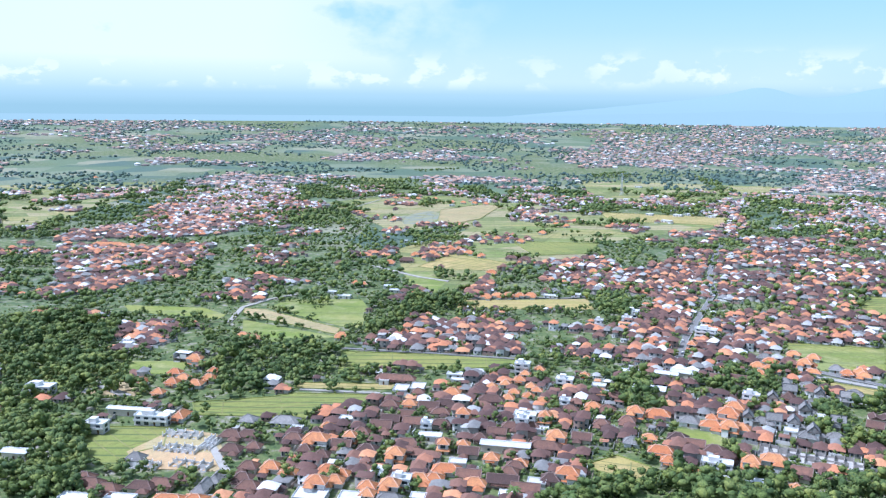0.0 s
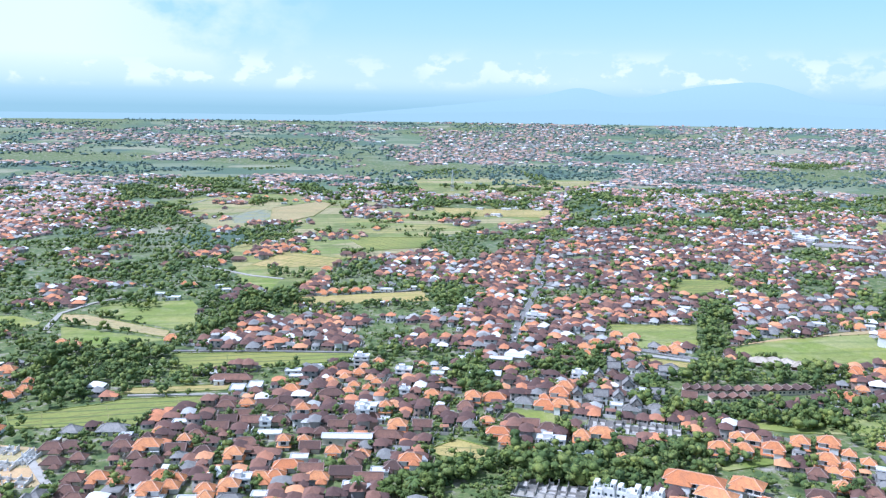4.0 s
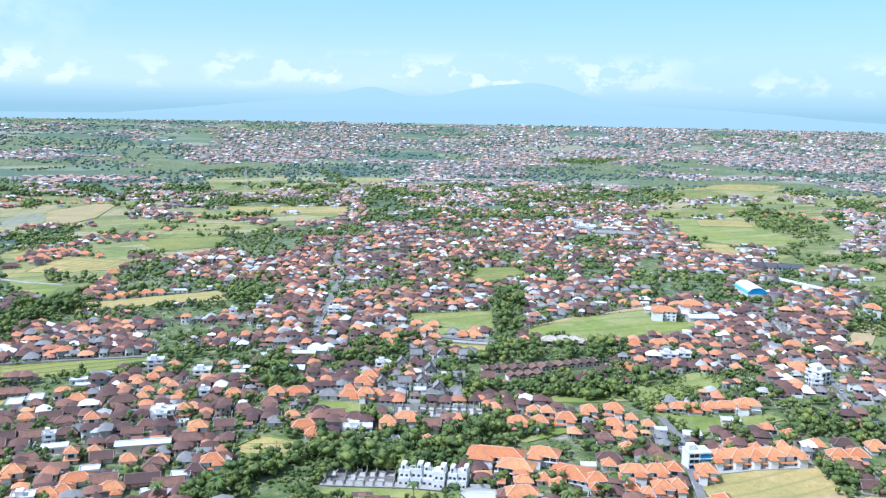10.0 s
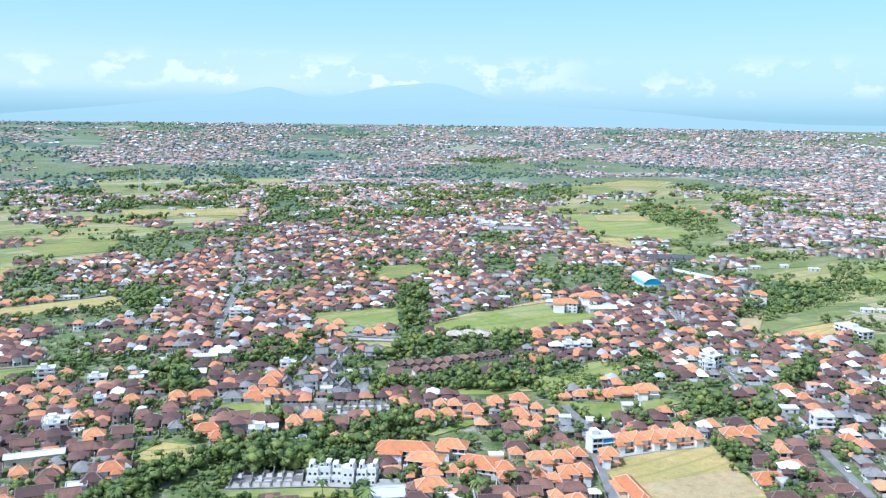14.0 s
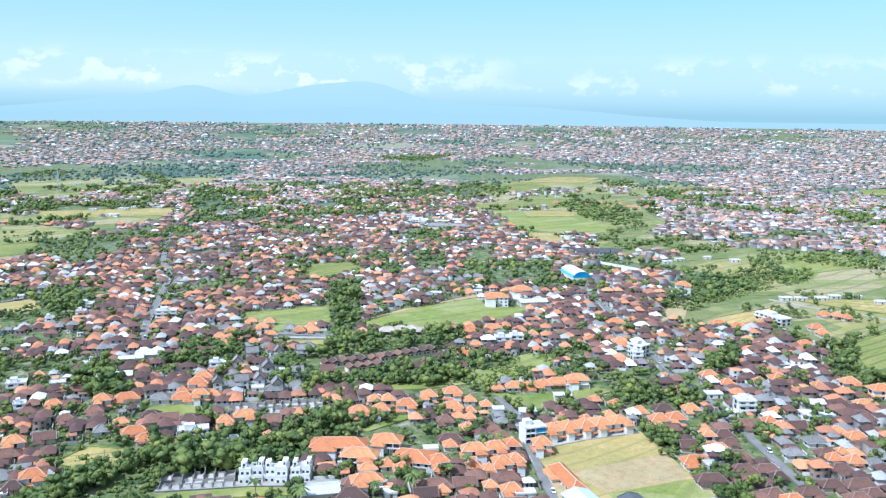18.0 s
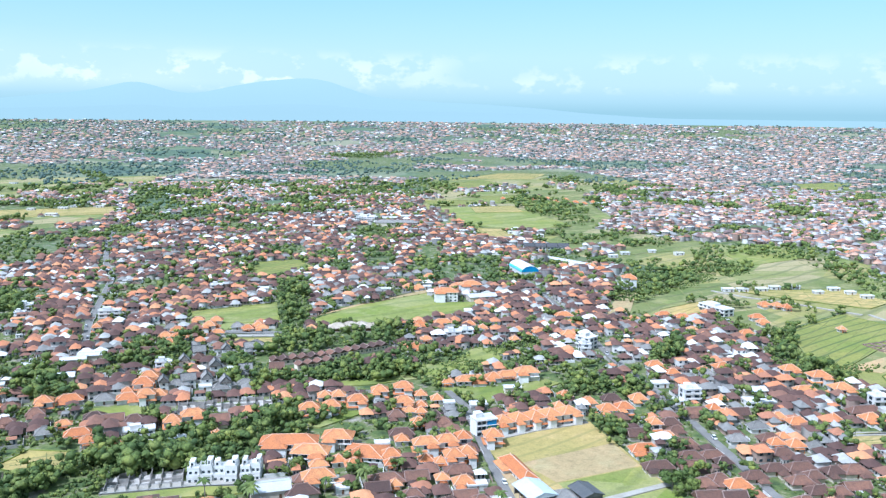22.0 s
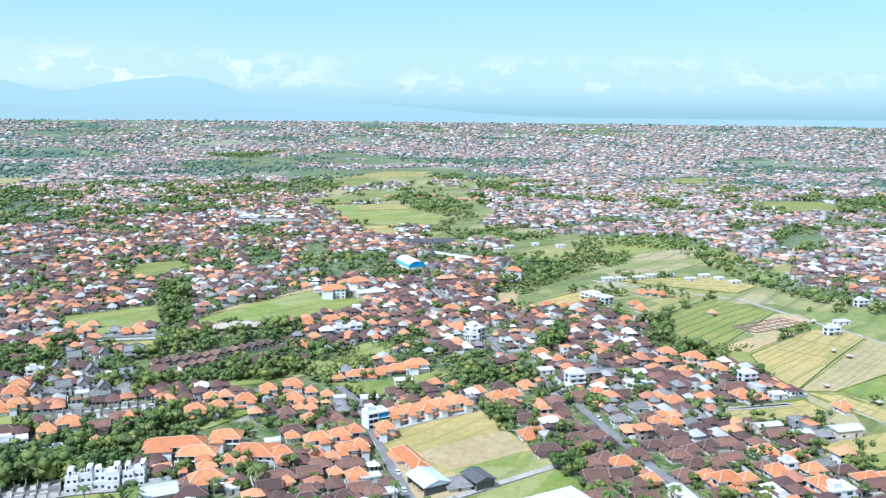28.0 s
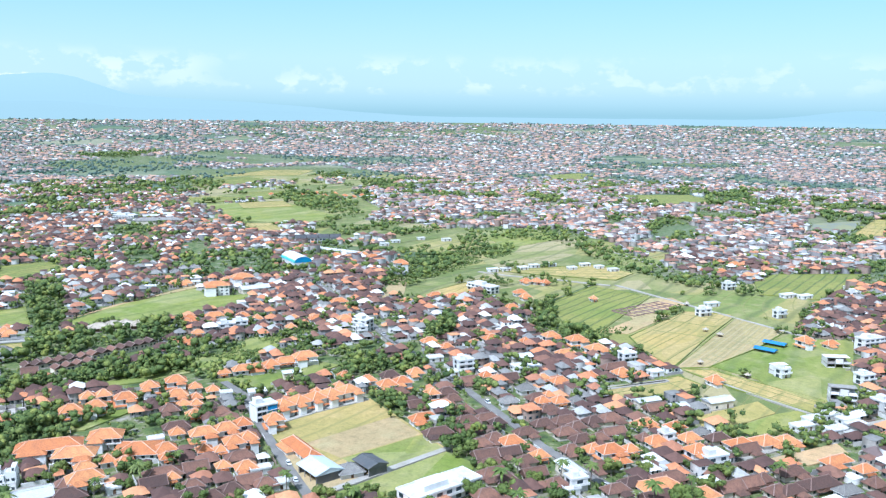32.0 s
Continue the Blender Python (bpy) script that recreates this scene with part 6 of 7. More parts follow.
place("g1", 381.5, 208.4, 8.2, 6.0)
place("g1", 358.6, 205.7, 8.2, 5.3)
place("g1", 379.3, 177.3, 6.7, 5.3)
place("g1", 139.4, 453.5, 9.7, 7.6)
place("g1", 232.4, 515.4, 9.0, 6.0)
place("g1", 221.4, 481.7, 9.7, 6.0)
place("g1", 229.7, 488.8, 7.5, 6.8)
place("g1", 212.7, 469.0, 7.5, 6.0)
place("g1", 254.6, 494.6, 9.7, 6.8)
place("g1", 197.1, 432.3, 8.2, 6.0)
place("g1", 100.7, 422.1, 8.2, 6.0)
place("g1", 5.8, 448.4, 9.0, 5.3)
place("g1", -107.7, 449.0, 8.2, 6.8)
place("g1", -87.0, 447.8, 14.3, 8.3)
place("g1", 211.4, 430.3, 8.2, 5.3)
place("g1", 180.4, 452.8, 9.0, 5.3)
place("g1", -22.8, 353.3, 11.3, 6.0)
place("g1", -151.5, 395.9, 8.2, 6.0)
place("g1", -122.9, 540.2, 8.2, 6.0)
place("g1", -109.1, 364.8, 5.2, 12.9)
place("g1", -105.1, 373.9, 5.2, 11.4)
place("g1", 376.3, 603.0, 7.5, 6.8)
place("g1", 387.9, 605.5, 7.5, 6.0)
place("g1", 380.7, 579.9, 8.2, 6.0)
place("g1", 400.5, 615.0, 7.5, 6.0)
place("g1", 428.3, 621.8, 11.3, 6.8)
place("g1", 404.7, 602.0, 6.7, 6.0)
place("g1", 441.6, 612.8, 8.2, 6.8)
place("g1", 485.2, 630.5, 8.2, 6.8)
place("g1", 501.0, 638.3, 7.5, 6.0)
place("g1", 511.3, 634.8, 9.0, 6.0)
place("g1", 470.7, 639.9, 9.7, 6.8)
place("g1", 267.5, 552.7, 7.5, 6.0)
place("g1", 229.1, 579.5, 7.5, 5.3)
place("g1", 221.4, 524.7, 6.7, 5.3)
place("g1", 255.8, 502.3, 7.5, 5.3)
place("g1", 246.0, 216.7, 9.7, 8.3)
place("t1", 324.1, 506.3, 12.8, 9.1)
place("t1", 333.5, 504.2, 11.3, 8.3)
place("t1", 340.5, 500.3, 9.7, 9.1)
place("t1", 345.1, 491.5, 11.3, 8.3)
place("t1", 376.8, 631.0, 9.0, 8.3)
place("w1", 221.0, 309.7, 6.7, 4.2)
place("w1", 179.8, 281.4, 5.2, 5.3)
place("w1", 282.8, 333.1, 5.9, 4.2)
place("w1", 225.9, 248.0, 8.2, 4.2)
place("w1", 220.9, 231.6, 5.9, 5.3)
place("w1", 293.7, 321.3, 9.0, 6.8)
place("w1", 385.0, 256.4, 6.7, 5.3)
place("w1", 454.3, 162.7, 8.2, 6.0)
place("w1", 284.4, 134.5, 5.9, 5.3)
place("w1", 401.8, 281.9, 9.0, 6.0)
place("w1", 361.7, 156.8, 5.9, 4.5)
place("w1", 419.1, 229.0, 15.8, 9.1)
place("w1", -53.0, 452.8, 8.2, 5.3)
place("w1", 8.1, 394.7, 8.2, 5.3)
place("w1", 44.9, 373.0, 8.2, 5.3)
place("w1", -10.3, 356.6, 6.7, 5.3)
place("w1", 30.6, 359.7, 8.2, 5.3)
place("w1", -6.5, 428.8, 12.8, 6.0)
place("w1", 8.4, 534.8, 9.7, 6.0)
place("w1", 25.4, 541.4, 7.5, 5.3)
place("w1", 10.1, 523.0, 8.2, 4.5)
place("w1", -25.4, 505.3, 8.2, 11.4)
place("w1", -15.0, 508.8, 8.2, 11.4)
place("w1", 147.6, 375.1, 7.5, 5.3)
place("w1", 133.9, 377.9, 5.2, 4.5)
place("w1", 55.1, 439.3, 5.9, 4.2)
place("w1", -37.1, 520.5, 5.9, 4.2)
place("w1", 99.5, 514.3, 8.2, 6.0)
place("w1", 123.8, 544.3, 8.2, 6.0)
place("w1", 161.2, 571.3, 9.0, 5.3)
place("w1", 345.2, 662.8, 12.8, 8.3)
place("w1", 191.2, 440.1, 6.7, 5.3)
place("w1", -232.0, 601.7, 9.0, 6.0)
place("w1", -143.1, 351.6, 12.8, 8.3)
place("w1", -163.0, 351.2, 14.3, 9.8)
place("w1", -40.7, 356.0, 9.7, 7.6)
place("w1", -58.8, 357.8, 14.3, 10.6)
place("w1", 216.4, 462.3, 9.0, 6.0)
place("w1", -78.9, 437.6, 5.9, 4.5)
place("w1", 363.2, 582.9, 8.2, 6.0)
place("w1", 350.3, 577.5, 8.2, 6.8)
place("w1", 357.9, 567.5, 6.7, 5.3)
place("w1", 430.7, 594.4, 9.7, 5.3)
place("w1", 466.2, 580.1, 8.2, 6.0)
place("w1", 676.9, 406.4, 9.7, 6.0)
place("w1", 687.2, 398.1, 9.0, 6.0)
place("w1", 702.7, 388.1, 9.7, 6.0)
place("w1", 720.5, 385.3, 9.0, 6.0)
place("w1", 736.7, 375.0, 9.0, 6.0)
place("w1", 732.3, 350.1, 8.2, 6.0)
place("w1", 757.7, 348.2, 9.7, 6.0)
place("w1", 754.6, 331.6, 8.2, 6.0)
place("w1", 748.7, 314.3, 9.7, 6.0)
place("w1", 763.3, 589.5, 9.7, 6.0)
place("w1", 800.1, 579.7, 8.2, 5.3)
place("w1", 811.5, 551.0, 10.5, 6.0)
place("w1", 656.3, 191.3, 11.3, 6.0)
place("w1", 728.4, 149.5, 12.8, 6.8)
place("w1", 732.4, 137.0, 11.3, 6.0)
place("w1", 731.6, 702.0, 5.9, 6.0)
place("w1", 677.3, 703.6, 6.7, 6.0)
place("w1", 696.0, 708.9, 7.5, 6.0)
place("w1", 101.3, 774.0, 12.8, 6.0)
place("w1", -52.0, 810.8, 11.3, 5.3)
place("w1", -45.4, 792.7, 10.5, 6.0)
place("w1", -91.1, 766.0, 11.3, 6.0)
place("w1", -103.7, 782.6, 9.7, 6.0)
place("w1", -51.7, 1098.6, 9.7, 6.0)
place("w1", -32.7, 1085.4, 9.7, 6.0)
place("w1", -3.3, 1077.7, 9.7, 6.0)
place("w1", 126.0, 779.9, 8.2, 5.3)
place("w1", 665.4, 1117.8, 11.3, 8.3)
place("w1", 662.9, 1080.1, 12.8, 8.3)
place("w1", 717.3, 1134.1, 11.3, 7.6)
place("w1", 695.5, 1064.4, 12.8, 7.6)
place("w1", 766.2, 1145.6, 11.3, 7.6)
place("w1", 614.1, 1031.7, 12.8, 8.3)
place("w1", 580.4, 1034.6, 14.3, 8.3)
place("w1", 649.4, 1014.5, 11.3, 7.6)
place("w1", 629.0, 1081.4, 11.3, 8.3)
place("w1", 743.0, 1192.5, 11.3, 7.6)
place("w1", 725.3, 1065.5, 12.8, 8.3)
place("w1", 537.3, 991.9, 11.3, 6.8)
place("w1", 1169.6, 1279.1, 9.7, 6.8)
place("w1", 1153.6, 1237.9, 9.7, 6.8)
place("w1", 1203.7, 1261.8, 10.5, 6.8)
place("w1", 1151.0, 1184.0, 9.7, 6.0)
place("w1", 1179.5, 1189.9, 9.7, 6.8)
place("w1", 1186.5, 1163.2, 10.5, 6.8)
place("w1", 1076.4, 1213.1, 8.2, 6.0)
place("w1", 777.5, 785.6, 11.3, 6.8)
place("w1", 791.4, 768.7, 10.5, 6.8)
place("w1", 784.4, 742.3, 9.7, 6.8)
place("w1", 738.1, 586.3, 9.7, 6.0)
place("w1", 792.0, 650.8, 6.7, 5.3)
place("w1", -853.6, 1779.6, 10.5, 6.8)
place("w1", -825.1, 1769.5, 10.5, 6.8)
place("w1", -810.2, 1783.9, 10.5, 6.8)
place("w1", -780.0, 1761.2, 10.5, 6.8)
place("w1", -725.4, 1729.2, 11.3, 6.8)
place("w1", -937.7, 1852.3, 10.5, 6.8)
place("w1", -843.5, 1982.7, 10.5, 6.0)
place("w1", -805.3, 1986.9, 10.5, 6.0)
place("w1", -761.2, 1975.8, 10.5, 6.0)
place("w1", -723.0, 1979.9, 10.5, 6.0)
place("w1", -679.5, 1968.8, 10.5, 6.0)
place("w1", -636.4, 1957.9, 10.5, 6.0)
place("w1", -621.8, 2040.0, 10.5, 6.0)
place("w1", -792.0, 2021.1, 8.2, 6.0)
place("w1", 15.2, 1520.8, 9.7, 6.0)
place("w1", 133.0, 1587.3, 14.3, 6.0)
place("w1", 251.8, 1597.2, 14.3, 8.3)
place("w1", 227.2, 1538.0, 12.8, 6.8)
place("w1", 261.7, 1559.4, 9.7, 6.8)
place("w1", 325.3, 1644.1, 12.8, 6.8)
place("w1", 359.0, 1647.0, 12.8, 6.8)
place("w1", 443.3, 1921.8, 15.8, 6.0)
place("w1", 353.0, 1325.6, 15.8, 9.8)
place("w1", 391.2, 1400.3, 14.3, 8.3)
place("w1", 415.0, 1417.4, 12.8, 7.6)
place("w1", 449.2, 1468.1, 12.8, 7.6)
place("w1", 398.8, 1464.2, 11.3, 6.8)
place("w1", 444.3, 1389.1, 11.3, 6.8)
place("w1", 347.0, 1412.3, 11.3, 6.8)
place("w1", 571.1, 1686.6, 14.3, 6.8)
place("w1", 598.4, 1667.5, 14.3, 6.8)
place("w1", 641.3, 1692.7, 14.3, 6.8)
place("w1", 425.9, 71.5, 9.7, 6.0)
place("w1", 437.1, 67.0, 9.0, 6.0)
place("w1", 435.9, 57.8, 9.7, 6.0)
place("w1", 412.7, 74.0, 10.5, 6.0)
place("w1", 417.5, 59.8, 10.5, 6.0)
place("w1", 429.8, 53.0, 9.7, 6.0)
place("w2", 594.4, 366.4, 28.8, 10.0, -105)
place("w2", 251.6, 175.1, 32.9, 12.0, -17)
place("w2", 344.7, 97.0, 11.3, 8.3)
place("w2", 510.8, 61.0, 9.0, 6.8)
place("w2", 494.2, 101.6, 6.7, 6.0)
place("w2", 471.5, 187.2, 9.0, 6.8)
place("w2", 357.6, 121.6, 5.9, 5.3)
place("w2", 424.7, 358.8, 6.7, 6.8)
place("w2", 289.2, 134.5, 7.5, 6.0)
place("w2", 468.3, 45.8, 9.7, 8.3)
place("w2", -8.2, 440.0, 5.9, 5.3)
place("w2", 135.1, 390.6, 14.3, 6.0)
place("w2", 188.0, 491.9, 9.7, 6.0)
place("w2", -18.6, 369.9, 9.0, 6.8)
place("w2", 78.4, 518.2, 10.5, 6.8)
place("w2", 47.2, 454.5, 12.0, 7.6)
place("w2", 72.9, 478.7, 5.9, 5.3)
place("w2", -246.1, 495.5, 17.3, 8.3)
place("w2", -160.6, 447.3, 18.9, 6.0)
place("w2", -187.1, 435.5, 11.3, 6.8)
place("w2", 314.6, 687.2, 10.5, 6.8)
place("w2", 127.6, 670.7, 5.9, 6.0)
place("w2", 152.8, 681.1, 7.5, 6.0)
place("w2", 375.2, 437.6, 11.3, 7.6)
place("w2", 386.5, 436.0, 9.0, 7.6)
place("w2", 619.0, 186.5, 10.5, 6.0)
place("w2", 648.5, 138.3, 8.2, 6.0)
place("w2", 731.4, 199.5, 9.7, 6.8)
place("w2", 759.2, 104.8, 9.7, 6.8)
place("w2", 711.5, 1015.6, 15.8, 8.3)
place("w2", 663.5, 996.2, 11.3, 7.6)
place("w3", 689.3, 992.3, 29.6, 12.0, -62)
place("w3", 431.7, 363.2, 11.3, 9.0, -85)
place("w3", 590.5, 69.3, 17.3, 8.3)
place("w3", 392.8, 255.7, 9.7, 8.3)
place("w3", 53.5, 541.7, 9.7, 6.8)
place("w3", 44.4, 442.0, 6.7, 6.8)
place("w3", 204.1, 635.1, 15.8, 6.8)
place("w3", 160.0, 692.9, 9.7, 8.3)
steel_shed(238.1, 225.7, 14.6, 12.0, -107, PALESTEEL, "workshop shed with pale blue sheet roof and dark walls")
place("m1", 475.0, 516.5, 23.2, 12.0, -24)
place("m1", 663.1, 596.8, 79.5, 8.0, -88)
place("m1", 430.5, 239.2, 12.8, 8.3)
place("m1", 421.2, 117.1, 14.3, 7.6)
place("m1", 399.4, 146.9, 12.8, 5.3)
place("m1", 400.6, 130.9, 8.2, 6.0)
place("m1", 325.6, 327.9, 9.0, 5.3)
place("m1", 299.2, 141.7, 5.9, 14.4)
place("m1", 129.8, 506.4, 18.9, 9.8)
place("m1", 148.2, 536.5, 14.3, 6.8)
place("m1", 160.2, 539.3, 15.8, 7.6)
place("m1", 33.2, 414.4, 24.9, 6.8)
place("m1", -178.4, 461.3, 24.9, 4.5)
place("m1", -212.5, 400.1, 12.8, 6.0)
place("m1", 154.8, 297.9, 15.8, 10.6)
place("m1", 767.1, 985.4, 34.1, 9.8)
place("m1", 728.8, 989.8, 21.9, 9.8)
place("m1", 802.6, 1232.1, 14.3, 8.3)
place("m1", 598.0, 974.3, 17.3, 8.3)

# ---- village infill: copies near by, joined masses further out ----
rng = np.random.default_rng(7)


def free(x, y, r):
    i, j = int((x - X0) / CELL), int((y - Y0) / CELL)
    k = int(math.ceil(r / CELL))
    if i - k < 0 or j - k < 0 or i + k >= NX or j + k >= NY:
        return False
    return not taken[j - k:j + k + 1, i - k:i + k + 1].any()


def in_view(x, y, margin=4.0):
    az = np.degrees(np.arctan2(x + 3, y + 2))
    return (az > -31 - margin) & (az < 87 + margin)


def value_noise(x, y, size, seed):
    """Smooth random values between 0 and 1 over the plan."""
    g = np.random.default_rng(seed).random((64, 64))
    u, v = np.asarray(x) / size, np.asarray(y) / size
    i, j = np.floor(u).astype(int), np.floor(v).astype(int)
    a, b = u - i, v - j
    a, b = a * a * (3 - 2 * a), b * b * (3 - 2 * b)
    q = lambda p, r: g[p % 64, r % 64]  # noqa: E731
    return (q(i, j) * (1 - a) + q(i + 1, j) * a) * (1 - b) + (q(i, j + 1) * (1 - a) + q(i + 1, j + 1) * a) * b


def house_block(spots, wall_mat, roof_mat, windows, label, seed):
    """Many distant houses in one mesh: walls, hipped or flat roofs, dark windows. spots: x, y, yaw, w, d, height, rise."""
    s = np.asarray(spots, float)
    n = len(s)
    c, si = np.cos(s[:, 2]), np.sin(s[:, 2])
    zb = ground_z(s[:, 0], s[:, 1])

    def spot(u, v, z):
        return np.stack([s[:, 0] + c * u - si * v, s[:, 1] + si * u + c * v, zb + z], -1)

    hw, hd, h, rise = s[:, 3] / 2, s[:, 4] / 2, s[:, 5], s[:, 6]
    over = np.where(rise > 0.5, 0.8, 0.15)
    a, b = hw + over, hd + over
    r = np.where(rise > 0.5, np.maximum(a - b, 0.2), a - 0.3)
    ry = np.where(rise > 0.5, 0.0, b - 0.3)
    rows = [spot(-hw, -hd, -0.3 + 0 * h), spot(hw, -hd, -0.3 + 0 * h), spot(hw, hd, -0.3 + 0 * h), spot(-hw, hd, -0.3 + 0 * h),
            spot(-hw, -hd, h), spot(hw, -hd, h), spot(hw, hd, h), spot(-hw, hd, h),
            spot(-a, -b, h + 0.02), spot(a, -b, h + 0.02), spot(a, b, h + 0.02), spot(-a, b, h + 0.02),
            spot(-r, -ry, h + rise + 0.02), spot(r, -ry, h + rise + 0.02), spot(r, ry, h + rise + 0.02), spot(-r, ry, h + rise + 0.02)]
    quads = [(0, 1, 5, 4), (1, 2, 6, 5), (2, 3, 7, 6), (3, 0, 4, 7), (8, 9, 13, 12), (9, 10, 14, 13), (10, 11, 15, 14), (11, 8, 12, 15), (12, 13, 14, 15)]
    slot = [0] * 4 + [1] * 5
    if windows:
        for k, (u0, u1) in enumerate(((-0.7, -0.3), (0.3, 0.7))):
            for z0, z1 in ((1.0, 2.3), (4.0, 5.3)):
                zz0, zz1 = np.minimum(z0, h - 1.6), np.minimum(z1, h - 0.3)
                m = len(rows)
                rows += [spot(hw * u0, -hd - 0.05, zz0), spot(hw * u1, -hd - 0.05, zz0), spot(hw * u1, -hd - 0.05, zz1), spot(hw * u0, -hd - 0.05, zz1)]
                quads.append((m, m + 1, m + 2, m + 3))
                slot.append(2)
            m = len(rows)
            rows += [spot(-hw - 0.05, hd * u1, 1.0 + 0 * h), spot(-hw - 0.05, hd * u0, 1.0 + 0 * h), spot(-hw - 0.05, hd * u0, 2.3 + 0 * h), spot(-hw - 0.05, hd * u1, 2.3 + 0 * h)]
            quads.append((m, m + 1, m + 2, m + 3))
            slot.append(2)
    per = len(rows)
    verts = np.stack(rows, 1).reshape(-1, 3)
    faces = (np.arange(n)[:, None, None] * per + np.array(quads)[None]).reshape(-1, 4)
    me = bpy.data.meshes.new("houses")
    me.vertices.add(len(verts))
    me.vertices.foreach_set("co", verts.ravel())
    me.loops.add(faces.size)
    me.loops.foreach_set("vertex_index", faces.ravel().astype(np.int32))
    me.polygons.add(len(faces))
    me.polygons.foreach_set("loop_start", np.arange(0, faces.size, 4, dtype=np.int32))
    for m in (wall_mat, roof_mat, GLASS):
        me.materials.append(m)
    me.polygons.foreach_set("material_index", np.tile(np.array(slot, np.int32), n))
    me.update(calc_edges=True)
    return tagged(new("distant_houses", me), label, "houses", kind="stuff")


village = np.zeros((NY, NX), bool)
for poly in VILLAGES:
    village |= inside(poly, CX, CY)


def town_share(x, y):
    """How built-up the land is: villages in the west, city to the east and south-east."""
    az = np.degrees(np.arctan2(x, y))
    r = np.hypot(x, y)
    base = np.interp(az, [-35, -5, 10, 35, 55, 90], [0.42, 0.45, 0.51, 0.53, 0.61, 0.63])
    base = base + np.interp(r, [600, 900, 1800, 3000], [0.10, -0.05, -0.05, 0.10])
    i, j = np.clip((np.asarray(x) - X0) / CELL, 0, NX - 1).astype(int), np.clip((np.asarray(y) - Y0) / CELL, 0, NY - 1).astype(int)
    return np.where((r > 900) & (r < 1900) & (az > 38), np.minimum(base, 0.585), np.where(village[j, i], np.maximum(base, 0.655), base))


spots = []
pitch = 8.8
for u in np.arange(-1700, 2500, pitch):
    for v in np.arange(-1000, 2400, pitch * 0.86):
        yaw0 = -20.0
        c, s_ = math.cos(radians(yaw0)), math.sin(radians(yaw0))
        x = c * u - s_ * v + rng.uniform(-2.0, 2.0)
        y = s_ * u + c * v + rng.uniform(-2.0, 2.0)
        r = math.hypot(x, y)
        if r < 280 or r > 1900 or not in_view(x, y):
            continue
        if r > 850 and value_noise(x, y, 70, 77) > 0.7 and 0 < x - X0 < NX * CELL and 0 < y - Y0 < NY * CELL and taken[int((y - Y0) / CELL), int((x - X0) / CELL)] == 6:
            if rng.random() < 0.5:
                spots.append((r, x, y))
            continue
        if not free(x, y, 3.0):
            continue
        if value_noise(x, y, 90, 3) * 0.55 + value_noise(x, y, 33, 4) * 0.45 > town_share(x, y):
            continue
        spots.append((r, x, y))
spots.sort()
NEAR = 80
protos = []
for kind, w, d in (("b1", 7, 5), ("b1", 9, 6), ("b1", 6, 4.8), ("b1", 10, 5), ("b1", 7, 6), ("o1", 7, 5), ("o1", 8, 6), ("o1", 5.5, 4.8), ("g1", 7, 5), ("w1", 6, 5), ("o2", 8, 6), ("w2", 7, 6)):
    protos.append((kind, w, d))
made = {}
far_spots, mid_spots = [], []
for n, (r, x, y) in enumerate(spots):
    yaw = street_yaw(x, y) + rng.choice([0, 90]) + rng.normal(0, 3)
    pick = protos[rng.choice(len(protos), p=[.17, .14, .13, .09, .11, .09, .07, .06, .05, .04, .03, .02])]
    if n < NEAR:
        if pick not in made:
            made[pick] = build_house(*pick)
            made[pick].matrix_basis = pose(x, y, 0, 0, 0, yaw)
        else:
            copy_thing(made[pick], pose(x, y, 0, 0, 0, yaw))
        footprint(x, y, pick[1] + 1, pick[2] + 1, yaw)
    else:
        w, d = rng.uniform(5.5, 9.5), rng.uniform(4.8, 6.6)
        city = r > 800 and x > 0.8 * y
        two = rng.random() < (0.3 if city else 0.14 if x < 300 else 0.22)
        flat = rng.random() < (0.45 if city else 0.12 if x < 250 else 0.2)
        if city and flat and rng.random() < 0.14:         # taller town blocks
            mid_spots.append((x, y, radians(yaw), w * 1.5, d * 1.2, rng.uniform(7.0, 8.6), 0.3))
            footprint(x, y, w, d, yaw)
            continue
        mid_spots.append((x, y, radians(yaw), w, d, 5.6 if two else 2.7, 0.3 if flat else 0.36 * (d + 1.6)))
        if rng.random() < 0.55 and not flat:             # a cross wing under its own hip
            side = rng.choice([-1, 1])
            c, s_ = math.cos(radians(yaw)), math.sin(radians(yaw))
            u, v = rng.uniform(-0.3, 0.3) * w, side * (d / 2 + 0.9)
            mid_spots.append((x + c * u - s_ * v, y + s_ * u + c * v, radians(yaw + 90), rng.uniform(4.6, 5.6), rng.uniform(3.2, 4.2), 4.6 if two else 2.4, rng.uniform(1.5, 2.1)))
        footprint(x, y, w, d, yaw)
for u in np.arange(-900, 1300, 5.5):                    # kitchens, shrines and sheds in the gaps
    for v in np.arange(-300, 1300, 5.5):
        x, y = u + rng.uniform(-1.5, 1.5), v + rng.uniform(-1.5, 1.5)
        r = math.hypot(x, y)
        if 285 < r < 1050 and in_view(x, y) and rng.random() < (0.5 if r < 560 else 0.35) and free(x, y, 1.8):
            if value_noise(x, y, 90, 3) * 0.55 + value_noise(x, y, 33, 4) * 0.45 < town_share(x, y) + 0.05:
                w, d = rng.uniform(3.0, 5.5), rng.uniform(2.6, 3.8)
                yaw = street_yaw(x, y) + rng.choice([0, 90]) + rng.normal(0, 4)
                mid_spots.append((x, y, radians(yaw), w, d, rng.uniform(2.3, 3.6), 0.25 if rng.random() < 0.3 else 0.36 * (d + 1)))
                footprint(x, y, w, d, yaw)
mid = np.array(mid_spots)
